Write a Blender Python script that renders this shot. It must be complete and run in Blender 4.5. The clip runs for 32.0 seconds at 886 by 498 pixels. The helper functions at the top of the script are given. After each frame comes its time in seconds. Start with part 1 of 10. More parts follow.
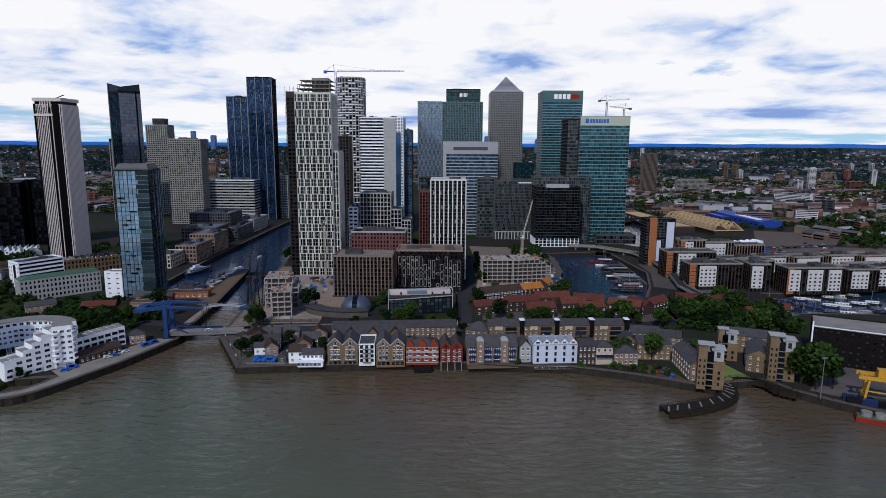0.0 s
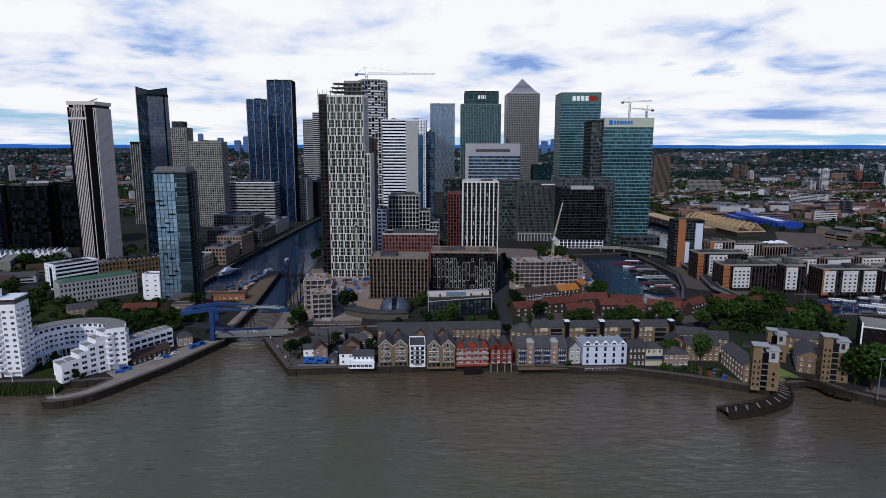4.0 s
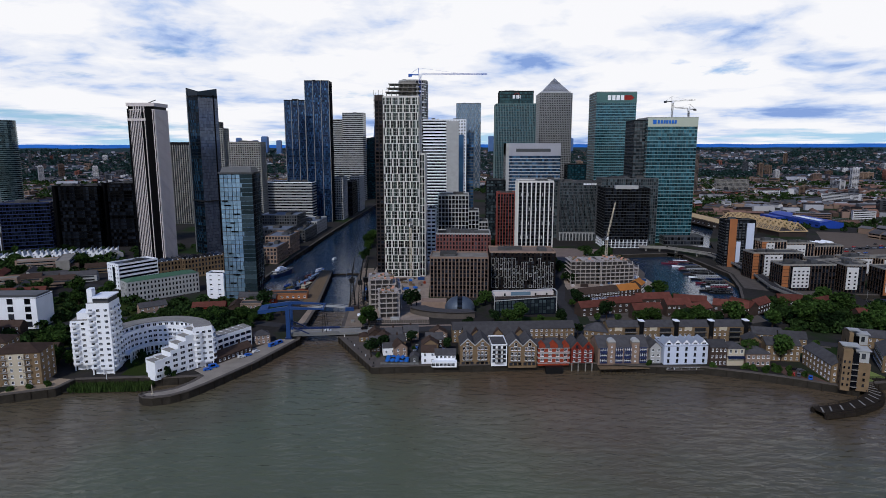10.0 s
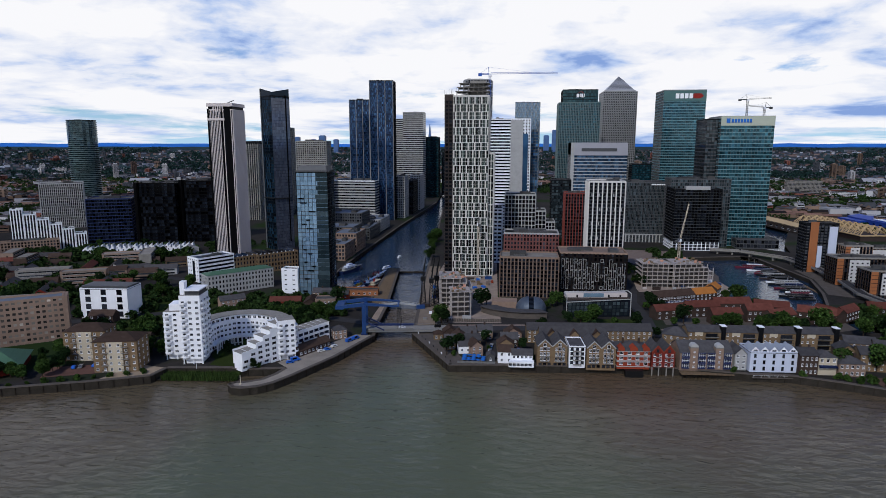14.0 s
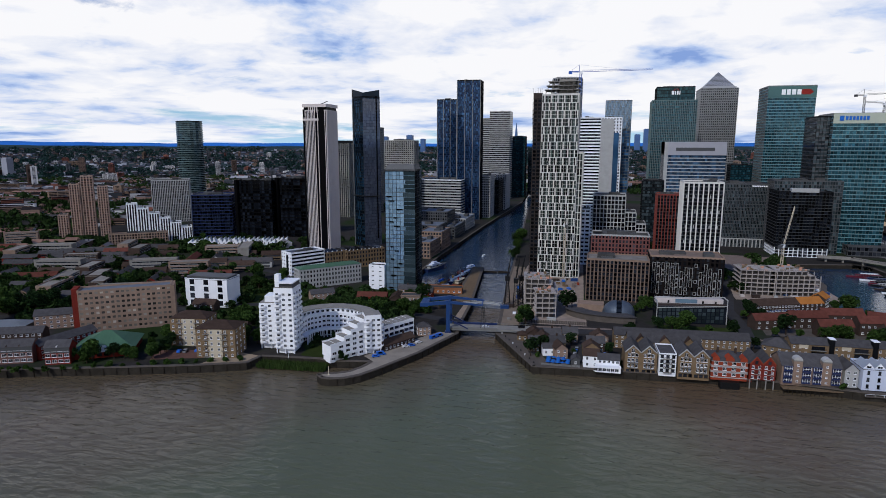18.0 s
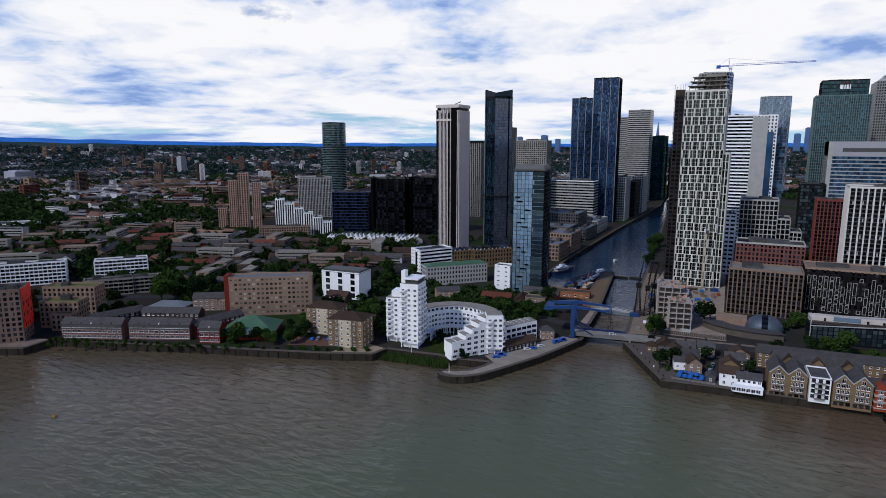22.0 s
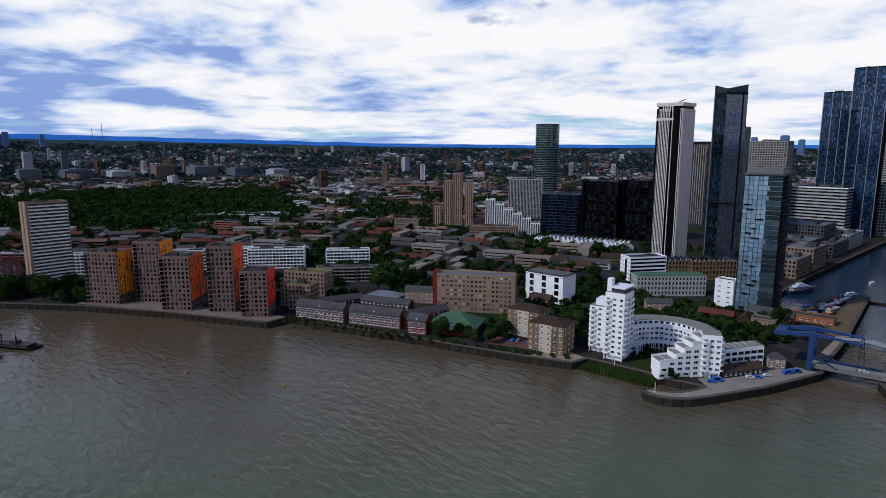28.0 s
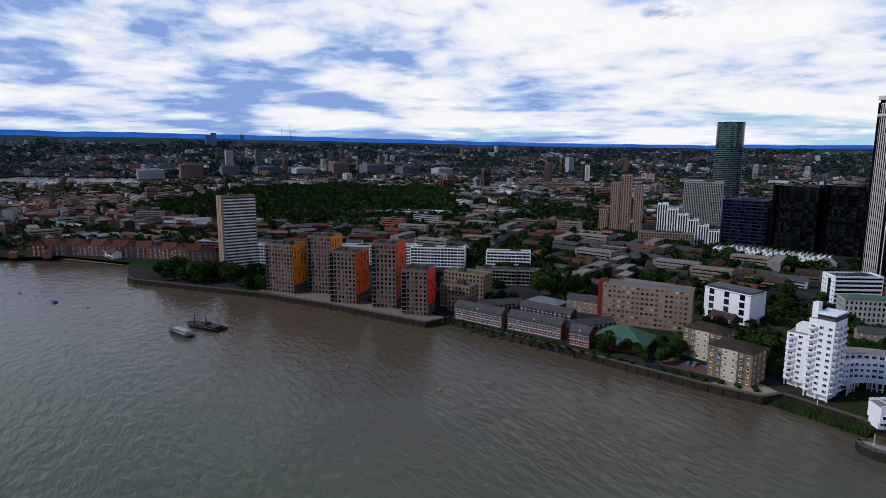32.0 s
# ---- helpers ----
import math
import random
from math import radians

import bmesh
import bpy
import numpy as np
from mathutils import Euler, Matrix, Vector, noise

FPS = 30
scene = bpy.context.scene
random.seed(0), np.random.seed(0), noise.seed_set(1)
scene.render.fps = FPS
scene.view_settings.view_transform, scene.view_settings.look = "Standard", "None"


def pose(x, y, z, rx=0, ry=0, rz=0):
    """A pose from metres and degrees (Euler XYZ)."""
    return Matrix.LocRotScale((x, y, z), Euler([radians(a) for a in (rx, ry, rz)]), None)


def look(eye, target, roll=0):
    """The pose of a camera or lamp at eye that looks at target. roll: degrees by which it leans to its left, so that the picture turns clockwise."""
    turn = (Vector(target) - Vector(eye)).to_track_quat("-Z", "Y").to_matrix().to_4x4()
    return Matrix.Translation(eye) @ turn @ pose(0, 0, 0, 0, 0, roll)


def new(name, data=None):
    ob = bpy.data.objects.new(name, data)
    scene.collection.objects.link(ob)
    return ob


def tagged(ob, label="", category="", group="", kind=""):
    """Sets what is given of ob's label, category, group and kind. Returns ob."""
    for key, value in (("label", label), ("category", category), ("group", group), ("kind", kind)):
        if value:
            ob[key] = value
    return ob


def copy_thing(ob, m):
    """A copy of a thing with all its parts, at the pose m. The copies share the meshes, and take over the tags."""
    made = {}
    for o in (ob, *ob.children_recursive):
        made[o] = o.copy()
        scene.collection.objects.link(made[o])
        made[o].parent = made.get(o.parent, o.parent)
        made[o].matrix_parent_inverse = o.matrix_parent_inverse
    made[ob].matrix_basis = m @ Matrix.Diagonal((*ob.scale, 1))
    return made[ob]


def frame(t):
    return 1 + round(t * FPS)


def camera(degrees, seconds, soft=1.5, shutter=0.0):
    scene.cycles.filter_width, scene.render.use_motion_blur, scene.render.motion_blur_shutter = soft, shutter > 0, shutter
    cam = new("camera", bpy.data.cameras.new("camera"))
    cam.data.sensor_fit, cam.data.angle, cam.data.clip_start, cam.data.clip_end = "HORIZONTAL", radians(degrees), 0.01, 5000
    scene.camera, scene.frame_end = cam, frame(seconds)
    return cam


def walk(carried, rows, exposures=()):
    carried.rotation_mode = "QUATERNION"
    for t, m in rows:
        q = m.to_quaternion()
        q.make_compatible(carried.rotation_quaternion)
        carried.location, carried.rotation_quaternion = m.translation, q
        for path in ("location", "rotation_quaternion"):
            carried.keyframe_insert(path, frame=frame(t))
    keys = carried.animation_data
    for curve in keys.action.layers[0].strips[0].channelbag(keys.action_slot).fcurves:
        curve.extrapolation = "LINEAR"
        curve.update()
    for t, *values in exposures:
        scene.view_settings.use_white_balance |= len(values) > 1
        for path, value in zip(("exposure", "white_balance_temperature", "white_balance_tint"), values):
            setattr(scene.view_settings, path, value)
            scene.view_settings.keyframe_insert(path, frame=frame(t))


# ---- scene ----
cam = camera(71.8, 32.0, soft=0.6)
PATH = [
    (0, (-1.967, 0.177, 120.144), (-1.991, 2.148, 119.807), 0.3),
    (0.5, (-4.763, -0.067, 120.149), (-4.787, 1.904, 119.811), 0.3),
    (1, (-7.654, -0.285, 120.154), (-7.678, 1.686, 119.817), 0.3),
    (1.5, (-10.699, -0.468, 120.158), (-10.724, 1.504, 119.823), 0.3),
    (2, (-13.872, -0.643, 120.163), (-13.899, 1.328, 119.828), 0.3),
    (2.5, (-17.164, -0.824, 120.171), (-17.193, 1.147, 119.837), 0.3),
    (3, (-20.518, -1.032, 120.185), (-20.547, 0.94, 119.853), 0.3),
    (3.5, (-23.874, -1.274, 120.201), (-23.905, 0.698, 119.87), 0.2),
    (5.5, (-36.912, -2.337, 120.351), (-36.948, -0.365, 120.02), 0.1),
    (6, (-40.07, -2.598, 120.377), (-40.108, -0.626, 120.047), 0.1),
    (6.5, (-43.174, -2.888, 120.407), (-43.213, -0.916, 120.077), 0.1),
    (7, (-46.286, -3.214, 120.449), (-46.327, -1.242, 120.118), 0.1),
    (7.5, (-49.433, -3.53, 120.502), (-49.475, -1.559, 120.17), 0.1),
    (8, (-52.593, -3.828, 120.569), (-52.636, -1.856, 120.236), 0.1),
    (8.5, (-55.746, -4.134, 120.64), (-55.791, -2.163, 120.307), 0.1),
    (9, (-58.899, -4.394, 120.709), (-58.948, -2.423, 120.376), 0.1),
    (9.5, (-62.06, -4.644, 120.768), (-62.116, -2.673, 120.435), 0.1),
    (10, (-65.207, -4.946, 120.817), (-65.276, -2.975, 120.484), 0.0),
    (10.5, (-68.253, -5.304, 120.86), (-68.338, -3.333, 120.527), 0.0),
    (11, (-71.032, -5.681, 120.888), (-71.132, -3.712, 120.555), -0.0),
    (11.5, (-73.426, -6.047, 120.907), (-73.541, -4.078, 120.576), 0.0),
    (12, (-75.393, -6.376, 120.918), (-75.524, -4.408, 120.586), 0.0),
    (12.5, (-77.005, -6.596, 120.935), (-77.154, -4.629, 120.603), -0.0),
    (13, (-78.31, -6.705, 120.951), (-78.482, -4.74, 120.618), 0.0),
    (13.5, (-79.313, -6.792, 120.955), (-79.515, -4.83, 120.621), 0.0),
    (14, (-80.061, -6.866, 120.958), (-80.295, -4.908, 120.622), 0.1),
    (14.5, (-80.567, -6.947, 120.952), (-80.832, -4.994, 120.616), 0.1),
    (16.5, (-81.556, -7.121, 120.8), (-81.952, -5.19, 120.462), 0.1),
    (17, (-81.626, -7.142, 120.766), (-82.055, -5.218, 120.428), 0.1),
    (17.5, (-81.513, -7.096, 120.732), (-81.978, -5.181, 120.394), 0.1),
    (18, (-81.31, -6.943, 120.713), (-81.811, -5.036, 120.375), 0.1),
    (18.5, (-81.012, -6.643, 120.711), (-81.554, -4.748, 120.373), 0.1),
    (19, (-80.614, -6.234, 120.722), (-81.202, -4.353, 120.385), 0.1),
    (19.5, (-80.185, -5.783, 120.731), (-80.823, -3.918, 120.392), 0.1),
    (20, (-79.834, -5.367, 120.722), (-80.524, -3.521, 120.383), 0.2),
    (20.5, (-79.529, -5.024, 120.697), (-80.271, -3.199, 120.358), 0.1),
    (21, (-79.284, -4.689, 120.642), (-80.078, -2.885, 120.303), 0.1),
    (21.5, (-79.13, -4.274, 120.573), (-79.976, -2.494, 120.235), 0.1),
    (22, (-79.045, -3.78, 120.5), (-79.942, -2.025, 120.162), 0.1),
    (22.5, (-78.965, -3.339, 120.422), (-79.913, -1.61, 120.085), 0.1),
    (23, (-78.881, -2.96, 120.352), (-79.878, -1.259, 120.016), 0.1),
    (23.5, (-78.758, -2.642, 120.289), (-79.803, -0.97, 119.953), 0.1),
    (24, (-78.584, -2.307, 120.24), (-79.677, -0.666, 119.904), 0.1),
    (24.5, (-78.4, -1.905, 120.215), (-79.539, -0.296, 119.879), 0.0),
    (25, (-78.336, -1.453, 120.198), (-79.521, 0.123, 119.863), 0.0),
    (25.5, (-78.505, -0.919, 120.184), (-79.733, 0.624, 119.849), 0.1),
    (27.5, (-80.603, 1.655, 120.101), (-81.997, 3.05, 119.766), 0.0),
    (28, (-81.62, 2.495, 120.093), (-83.053, 3.849, 119.76), -0.0),
    (28.5, (-83.061, 3.554, 120.082), (-84.533, 4.866, 119.749), 0.0),
    (29, (-84.814, 4.662, 120.066), (-86.327, 5.927, 119.734), 0.1),
    (29.5, (-86.764, 5.721, 120.04), (-88.324, 6.927, 119.708), 0.1),
    (30, (-88.793, 6.699, 120.008), (-90.406, 7.834, 119.677), 0.1),
    (30.5, (-90.83, 7.657, 119.987), (-92.489, 8.724, 119.656), 0.1),
    (31, (-92.848, 8.561, 119.962), (-94.539, 9.577, 119.631), 0.1),
    (31.5, (-94.832, 9.417, 119.935), (-96.547, 10.39, 119.604), 0.1),
    (32, (-96.767, 10.245, 119.913), (-98.501, 11.184, 119.579), 0.1),
]
walk(cam, [(t, look(eye, target, roll)) for t, eye, target, roll in PATH], [(0, -0.05, 6350, 10), (32, -0.05, 6380, 10)])

# ---- world, sun, exposure ----
SUN_EL, SUN_AZ = 42.0, 200.0     # azimuth: degrees clockwise from +y
world = bpy.data.worlds.new("sky_world")
scene.world = world
world.use_nodes = True


def sky_nodes(nt):
    n, l = nt.nodes, nt.links
    n.clear()
    out = n.new("ShaderNodeOutputWorld")
    bg = n.new("ShaderNodeBackground")
    bg.inputs[1].default_value = 1.0
    l.new(bg.outputs[0], out.inputs[0])
    sky = n.new("ShaderNodeTexSky")
    sky.sky_type = "NISHITA"
    sky.sun_disc = False
    sky.sun_elevation, sky.sun_rotation = radians(SUN_EL), radians(SUN_AZ)
    sky.air_density, sky.dust_density = 1.2, 0.6
    blue = n.new("ShaderNodeMix")
    blue.data_type, blue.blend_type = "RGBA", "MULTIPLY"
    blue.inputs[0].default_value = 1.0
    l.new(sky.outputs[0], blue.inputs[6])
    blue.inputs[7].default_value = (SKY_K * 0.5, SKY_K * 0.92, SKY_K * 1.75, 1)
    tc = n.new("ShaderNodeTexCoord")

    def op(kind, x, y=0.0, z=0.0):
        k = n.new("ShaderNodeMath")
        k.operation = kind
        for i, v in enumerate((x, y, z)):
            if isinstance(v, (int, float)):
                k.inputs[i].default_value = v
            else:
                l.new(v, k.inputs[i])
        return k.outputs[0]

    sep = n.new("ShaderNodeSeparateXYZ")
    l.new(tc.outputs["Generated"], sep.inputs[0])
    dx, dy = sep.outputs[0], sep.outputs[1]
    up = op("MAXIMUM", sep.outputs[2], 0.0)
    flat = op("SQRT", op("ADD", op("MULTIPLY", dx, dx), op("MULTIPLY_ADD", dy, dy, 0.004)))
    comb = n.new("ShaderNodeCombineXYZ")       # cloud banks flatten towards the horizon
    l.new(op("DIVIDE", dx, flat), comb.inputs[0])
    l.new(op("DIVIDE", dy, flat), comb.inputs[1])
    l.new(op("MULTIPLY", op("LOGARITHM", op("ADD", up, 0.055), 2.718), 0.64), comb.inputs[2])

    def noise_tex(scale, detail, rough, dist, off):
        m2 = n.new("ShaderNodeMapping")
        m2.inputs["Location"].default_value = (off, off * 0.7, off * 1.3)
        l.new(comb.outputs[0], m2.inputs[0])
        t = n.new("ShaderNodeTexNoise")
        t.inputs["Scale"].default_value = scale
        t.inputs["Detail"].default_value = detail
        t.inputs["Roughness"].default_value = rough
        t.inputs["Distortion"].default_value = dist
        l.new(m2.outputs[0], t.inputs["Vector"])
        return t.outputs[0]

    def ramp(src, stops):
        r = n.new("ShaderNodeValToRGB")
        el = r.color_ramp.elements
        while len(el) < len(stops):
            el.new(0.5)
        for e, (p, c) in zip(el, stops):
            e.position, e.color = p, (*c, 1)
        l.new(src, r.inputs[0])
        return r.outputs[0]

    # the gaps open overhead and in a thin band over the horizon
    band = op("MULTIPLY", op("MAXIMUM", op("SUBTRACT", 0.05, up), 0.0), 3.2)
    cover = ramp(op("SUBTRACT", op("MULTIPLY_ADD", op("MAXIMUM", op("SUBTRACT", up, 0.2), 0.0), -0.9, noise_tex(4.2, 10, 0.57, 0.15, 4.1)), op("SUBTRACT", band, 0.05)),
                 [(0.335, (0, 0, 0)), (0.42, (1, 1, 1))])
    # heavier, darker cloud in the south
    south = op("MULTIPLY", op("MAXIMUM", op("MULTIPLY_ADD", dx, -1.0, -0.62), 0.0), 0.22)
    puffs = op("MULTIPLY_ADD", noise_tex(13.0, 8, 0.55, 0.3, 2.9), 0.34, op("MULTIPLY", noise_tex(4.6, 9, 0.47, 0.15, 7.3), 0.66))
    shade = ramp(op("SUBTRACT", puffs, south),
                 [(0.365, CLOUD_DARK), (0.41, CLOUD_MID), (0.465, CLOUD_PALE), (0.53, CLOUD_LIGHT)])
    mix = n.new("ShaderNodeMix")
    mix.data_type = "RGBA"
    l.new(cover, mix.inputs[0])
    air = n.new("ShaderNodeMix")               # bright air low over the horizon
    air.data_type = "RGBA"
    l.new(op("MAXIMUM", op("MULTIPLY_ADD", up, -7.0, 0.85), 0.0), air.inputs[0])
    l.new(blue.outputs[2], air.inputs[6])
    air.inputs[7].default_value = (0.50, 0.76, 0.97, 1)
    l.new(air.outputs[2], mix.inputs[6])
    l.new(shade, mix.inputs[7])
    l.new(mix.outputs[2], bg.inputs[0])


SKY_K = 0.06
CLOUD_DARK, CLOUD_MID, CLOUD_PALE, CLOUD_LIGHT = (0.25, 0.38, 0.72), (0.50, 0.62, 0.88), (0.82, 0.85, 0.94), (0.99, 0.98, 0.99)
sky_nodes(world.node_tree)
sun = new("sun", bpy.data.lights.new("sun", "SUN"))
sun.data.energy, sun.data.angle, sun.data.color = 2.25, radians(3), (1.0, 0.975, 0.945)
_a, _e = radians(SUN_AZ), radians(SUN_EL)
sun.matrix_world = look((math.sin(_a) * math.cos(_e) * 900, math.cos(_a) * math.cos(_e) * 900, math.sin(_e) * 900), (0, 0, 0))

# ---- materials ----


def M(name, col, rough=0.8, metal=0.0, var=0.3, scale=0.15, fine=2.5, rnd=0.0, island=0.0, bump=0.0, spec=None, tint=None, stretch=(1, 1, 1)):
    """A surface with stains at a large and grain at a small scale, and a random tone for each object or island."""
    if "foliage" not in name:      # dark tones pushed lower: strong light-to-dark contrast is put into the base colours
        deepen = min(1.0, max(col) / 0.15) ** 0.5
        col = tuple(c * deepen for c in col)
    m = bpy.data.materials.new(name)
    m.use_nodes = True
    nt = m.node_tree
    n, l = nt.nodes, nt.links
    b = n["Principled BSDF"]
    b.inputs["Roughness"].default_value = rough
    b.inputs["Metallic"].default_value = metal
    b.inputs["Specular IOR Level"].default_value = spec if spec is not None else (0.03 if rough > 0.7 else 0.25)   # porous surfaces hardly shine
    tc = n.new("ShaderNodeTexCoord")
    mp = n.new("ShaderNodeMapping")
    mp.inputs["Scale"].default_value = stretch
    l.new(tc.outputs["Object"], mp.inputs[0])

    def tex(s, d):
        t = n.new("ShaderNodeTexNoise")
        t.inputs["Scale"].default_value, t.inputs["Detail"].default_value = s, d
        l.new(mp.outputs[0], t.inputs["Vector"])
        return t.outputs[0]

    def math2(op, a, b2):
        k = n.new("ShaderNodeMath")
        k.operation = op
        for i, v in ((0, a), (1, b2)):
            if isinstance(v, (int, float)):
                k.inputs[i].default_value = v
            else:
                l.new(v, k.inputs[i])
        return k.outputs[0]

    f1 = tex(fine, 4)
    tone = math2("ADD", math2("MULTIPLY", math2("SUBTRACT", tex(scale, 3), 0.5), 2.2 * var), 1.0)
    tone = math2("ADD", tone, math2("MULTIPLY", math2("SUBTRACT", f1, 0.5), 1.4 * var))
    if rnd:
        oi = n.new("ShaderNodeObjectInfo")
        tone = math2("MULTIPLY", tone, math2("ADD", math2("MULTIPLY", oi.outputs["Random"], 2 * rnd), 1 - rnd))
    if island:
        g = n.new("ShaderNodeNewGeometry")
        tone = math2("MULTIPLY", tone, math2("ADD", math2("MULTIPLY", g.outputs["Random Per Island"], 2 * island), 1 - island))
    mix = n.new("ShaderNodeVectorMath")
    mix.operation = "SCALE"
    if tint is not None:
        cm = n.new("ShaderNodeMix")
        cm.data_type = "RGBA"
        g = n.new("ShaderNodeNewGeometry")
        o = n.new("ShaderNodeObjectInfo")
        w = math2("FRACT", math2("ADD", math2("MULTIPLY", g.outputs["Random Per Island"], 7.3), math2("MULTIPLY", o.outputs["Random"], 3.7)), 0)
        st = math2("MULTIPLY", math2("MULTIPLY", w, w), math2("ADD", tex(scale * 3, 2), 0.4))
        l.new(st, cm.inputs[0])
        cm.inputs[6].default_value = (*col, 1)
        cm.inputs[7].default_value = (*tint, 1)
        l.new(cm.outputs[2], mix.inputs[0])
    else:
        mix.inputs[0].default_value = col
    l.new(tone, mix.inputs["Scale"])
    l.new(mix.outputs[0], b.inputs["Base Color"])
    if bump:
        bp = n.new("ShaderNodeBump")
        bp.inputs["Strength"].default_value, bp.inputs["Distance"].default_value = bump, 0.05
        l.new(f1, bp.inputs["Height"])
        l.new(bp.outputs[0], b.inputs["Normal"])
    return m


def glass(name, col, rough=0.06, metal=0.45, island=0.55, tint=None, spec=0.35):
    return M(name, col, rough, metal, 0.15, 0.03, 0.4, rnd=0.12, island=island, tint=tint, bump=0.0, spec=spec)


WHITE = M("white_render", (0.78, 0.79, 0.81), 0.75, var=0.12)
OFFWHITE = M("offwhite_concrete", (0.35, 0.35, 0.34), 0.8, var=0.2)
CREAM = M("cream_render", (0.46, 0.40, 0.30), 0.8, var=0.15)
BRICK_Y = M("yellow_stock_brick", (0.18, 0.124, 0.072), 0.9, var=0.3, scale=0.3, fine=6, rnd=0.12, bump=0.3)
BRICK_B = M("brown_brick", (0.075, 0.052, 0.042), 0.9, var=0.3, scale=0.3, fine=6, rnd=0.15, bump=0.3)
BRICK_D = M("dark_brick", (0.027, 0.0216, 0.0204), 0.9, var=0.3, scale=0.3, fine=6, rnd=0.1, bump=0.3)
BRICK_R = M("red_brick", (0.154, 0.0245, 0.0175), 0.9, var=0.25, scale=0.3, fine=6, bump=0.3)
BRICK_O = M("orange_red_brick", (0.24, 0.044, 0.022), 0.9, var=0.25, scale=0.3, fine=6, bump=0.3)
BRICK_T = M("tan_brick", (0.235, 0.165, 0.125), 0.9, var=0.25, scale=0.3, fine=6, rnd=0.12, bump=0.3)
BRICK_P = M("pink_brick", (0.15, 0.0638, 0.0562), 0.9, var=0.25, scale=0.3, fine=6)
SLATE = M("slate_roof", (0.082, 0.078, 0.080), 0.75, var=0.35, scale=0.4, fine=5, rnd=0.2, bump=0.3)
TILE_R = M("red_tile_roof", (0.12, 0.042, 0.031), 0.85, var=0.35, scale=0.4, fine=5, rnd=0.2, bump=0.3)
TILE_B = M("brown_tile_roof", (0.075, 0.050, 0.039), 0.85, var=0.35, scale=0.4, fine=5, rnd=0.2, bump=0.3)
FELT = M("flat_roof_felt", (0.085, 0.084, 0.083), 0.9, var=0.45, scale=0.12, fine=1.5, rnd=0.2)
GRAVEL = M("roof_gravel", (0.22, 0.2, 0.175), 0.95, var=0.4, scale=0.12, fine=2, rnd=0.15)
CONC = M("grey_concrete", (0.221, 0.2082, 0.187), 0.85, var=0.3, scale=0.25, fine=2)
DCONC = M("dark_wet_concrete", (0.0525, 0.0455, 0.0364), 0.8, var=0.45, scale=0.25, fine=2, bump=0.4)
STEEL = M("pale_steel_cladding", (0.22, 0.22, 0.215), 0.45, 0.5, var=0.1)
GREYCLAD = M("grey_cladding", (0.088, 0.091, 0.095), 0.55, 0.2, var=0.15)
DARKCLAD = M("dark_cladding", (0.019, 0.0205, 0.024), 0.5, 0.2, var=0.2, spec=0.1)
BLACKCLAD = M("black_cladding", (0.008, 0.008, 0.010), 0.4, 0.05, var=0.2, spec=0.06)
BRONZE = M("brown_metal_cladding", (0.07, 0.05, 0.043), 0.5, 0.3, var=0.2)
ORANGE = M("orange_panel", (0.86, 0.25, 0.015), 0.6, var=0.12, stretch=(3, 3, 0.3))
REDORANGE = M("red_orange_panel", (0.85, 0.105, 0.012), 0.6, var=0.12, stretch=(3, 3, 0.3))
REDPANEL = M("red_panel", (0.78, 0.03, 0.016), 0.6, var=0.12, stretch=(3, 3, 0.3))
TIMBER = M("weathered_timber", (0.1445, 0.102, 0.0638), 0.9, var=0.4, scale=0.6, fine=4, stretch=(1, 1, 0.2))
DTIMBER = M("dark_wet_timber", (0.045, 0.036, 0.028), 0.85, var=0.4, scale=0.6, fine=4)
BLUE = M("blue_painted_steel", (0.0132, 0.045, 0.144), 0.45, var=0.2)
NAVY = M("navy_paint", (0.015, 0.03, 0.10), 0.4, var=0.2)
BRIGHTBLUE = M("bright_blue_paint", (0.016, 0.128, 0.48), 0.5, var=0.15)
GREENROOF = M("green_sheet_roof", (0.06, 0.13, 0.075), 0.55, var=0.2, stretch=(4, 0.4, 1))
SEDUM = M("sedum_roof", (0.12, 0.13, 0.045), 0.95, var=0.5, scale=0.2, fine=1.5)
YELLOW = M("yellow_paint", (0.50, 0.26, 0.02), 0.5, var=0.2)
RED = M("red_paint", (0.2475, 0.0165, 0.011), 0.5, var=0.2)
BLACK = M("black_paint", (0.015, 0.015, 0.016), 0.5, var=0.2)
RUBBER = M("tyre_rubber", (0.02, 0.02, 0.02), 0.9, var=0.2)
LEAF = M("foliage", (0.030, 0.057, 0.013), 0.75, var=0.35, scale=0.3, fine=1.2, rnd=0.3, island=0.5, spec=0.02)
LEAF2 = M("dark_foliage", (0.012, 0.025, 0.0085), 0.75, var=0.35, scale=0.3, fine=1.2, rnd=0.3, island=0.5, spec=0.02)
BARK = M("bark", (0.06, 0.045, 0.032), 0.95, var=0.4, scale=1, fine=8)
GRASS = M("grass", (0.042, 0.06, 0.015), 0.95, var=0.4, scale=0.1, fine=1.2)
LAWN = M("bright_lawn", (0.16, 0.20, 0.06), 0.95, var=0.25, scale=0.1, fine=1.2)
REED = M("reeds", (0.05, 0.085, 0.022), 0.95, var=0.4, scale=0.3, fine=2, island=0.5)
ASPHALT = M("asphalt", (0.062, 0.060, 0.062), 0.9, var=0.3, scale=0.15, fine=3)
PAVING = M("paving", (0.11, 0.094, 0.081), 0.9, var=0.3, scale=0.2, fine=2.5)
PINKPAVE = M("pink_paving", (0.18, 0.138, 0.115), 0.9, var=0.25, scale=0.2, fine=2.5)
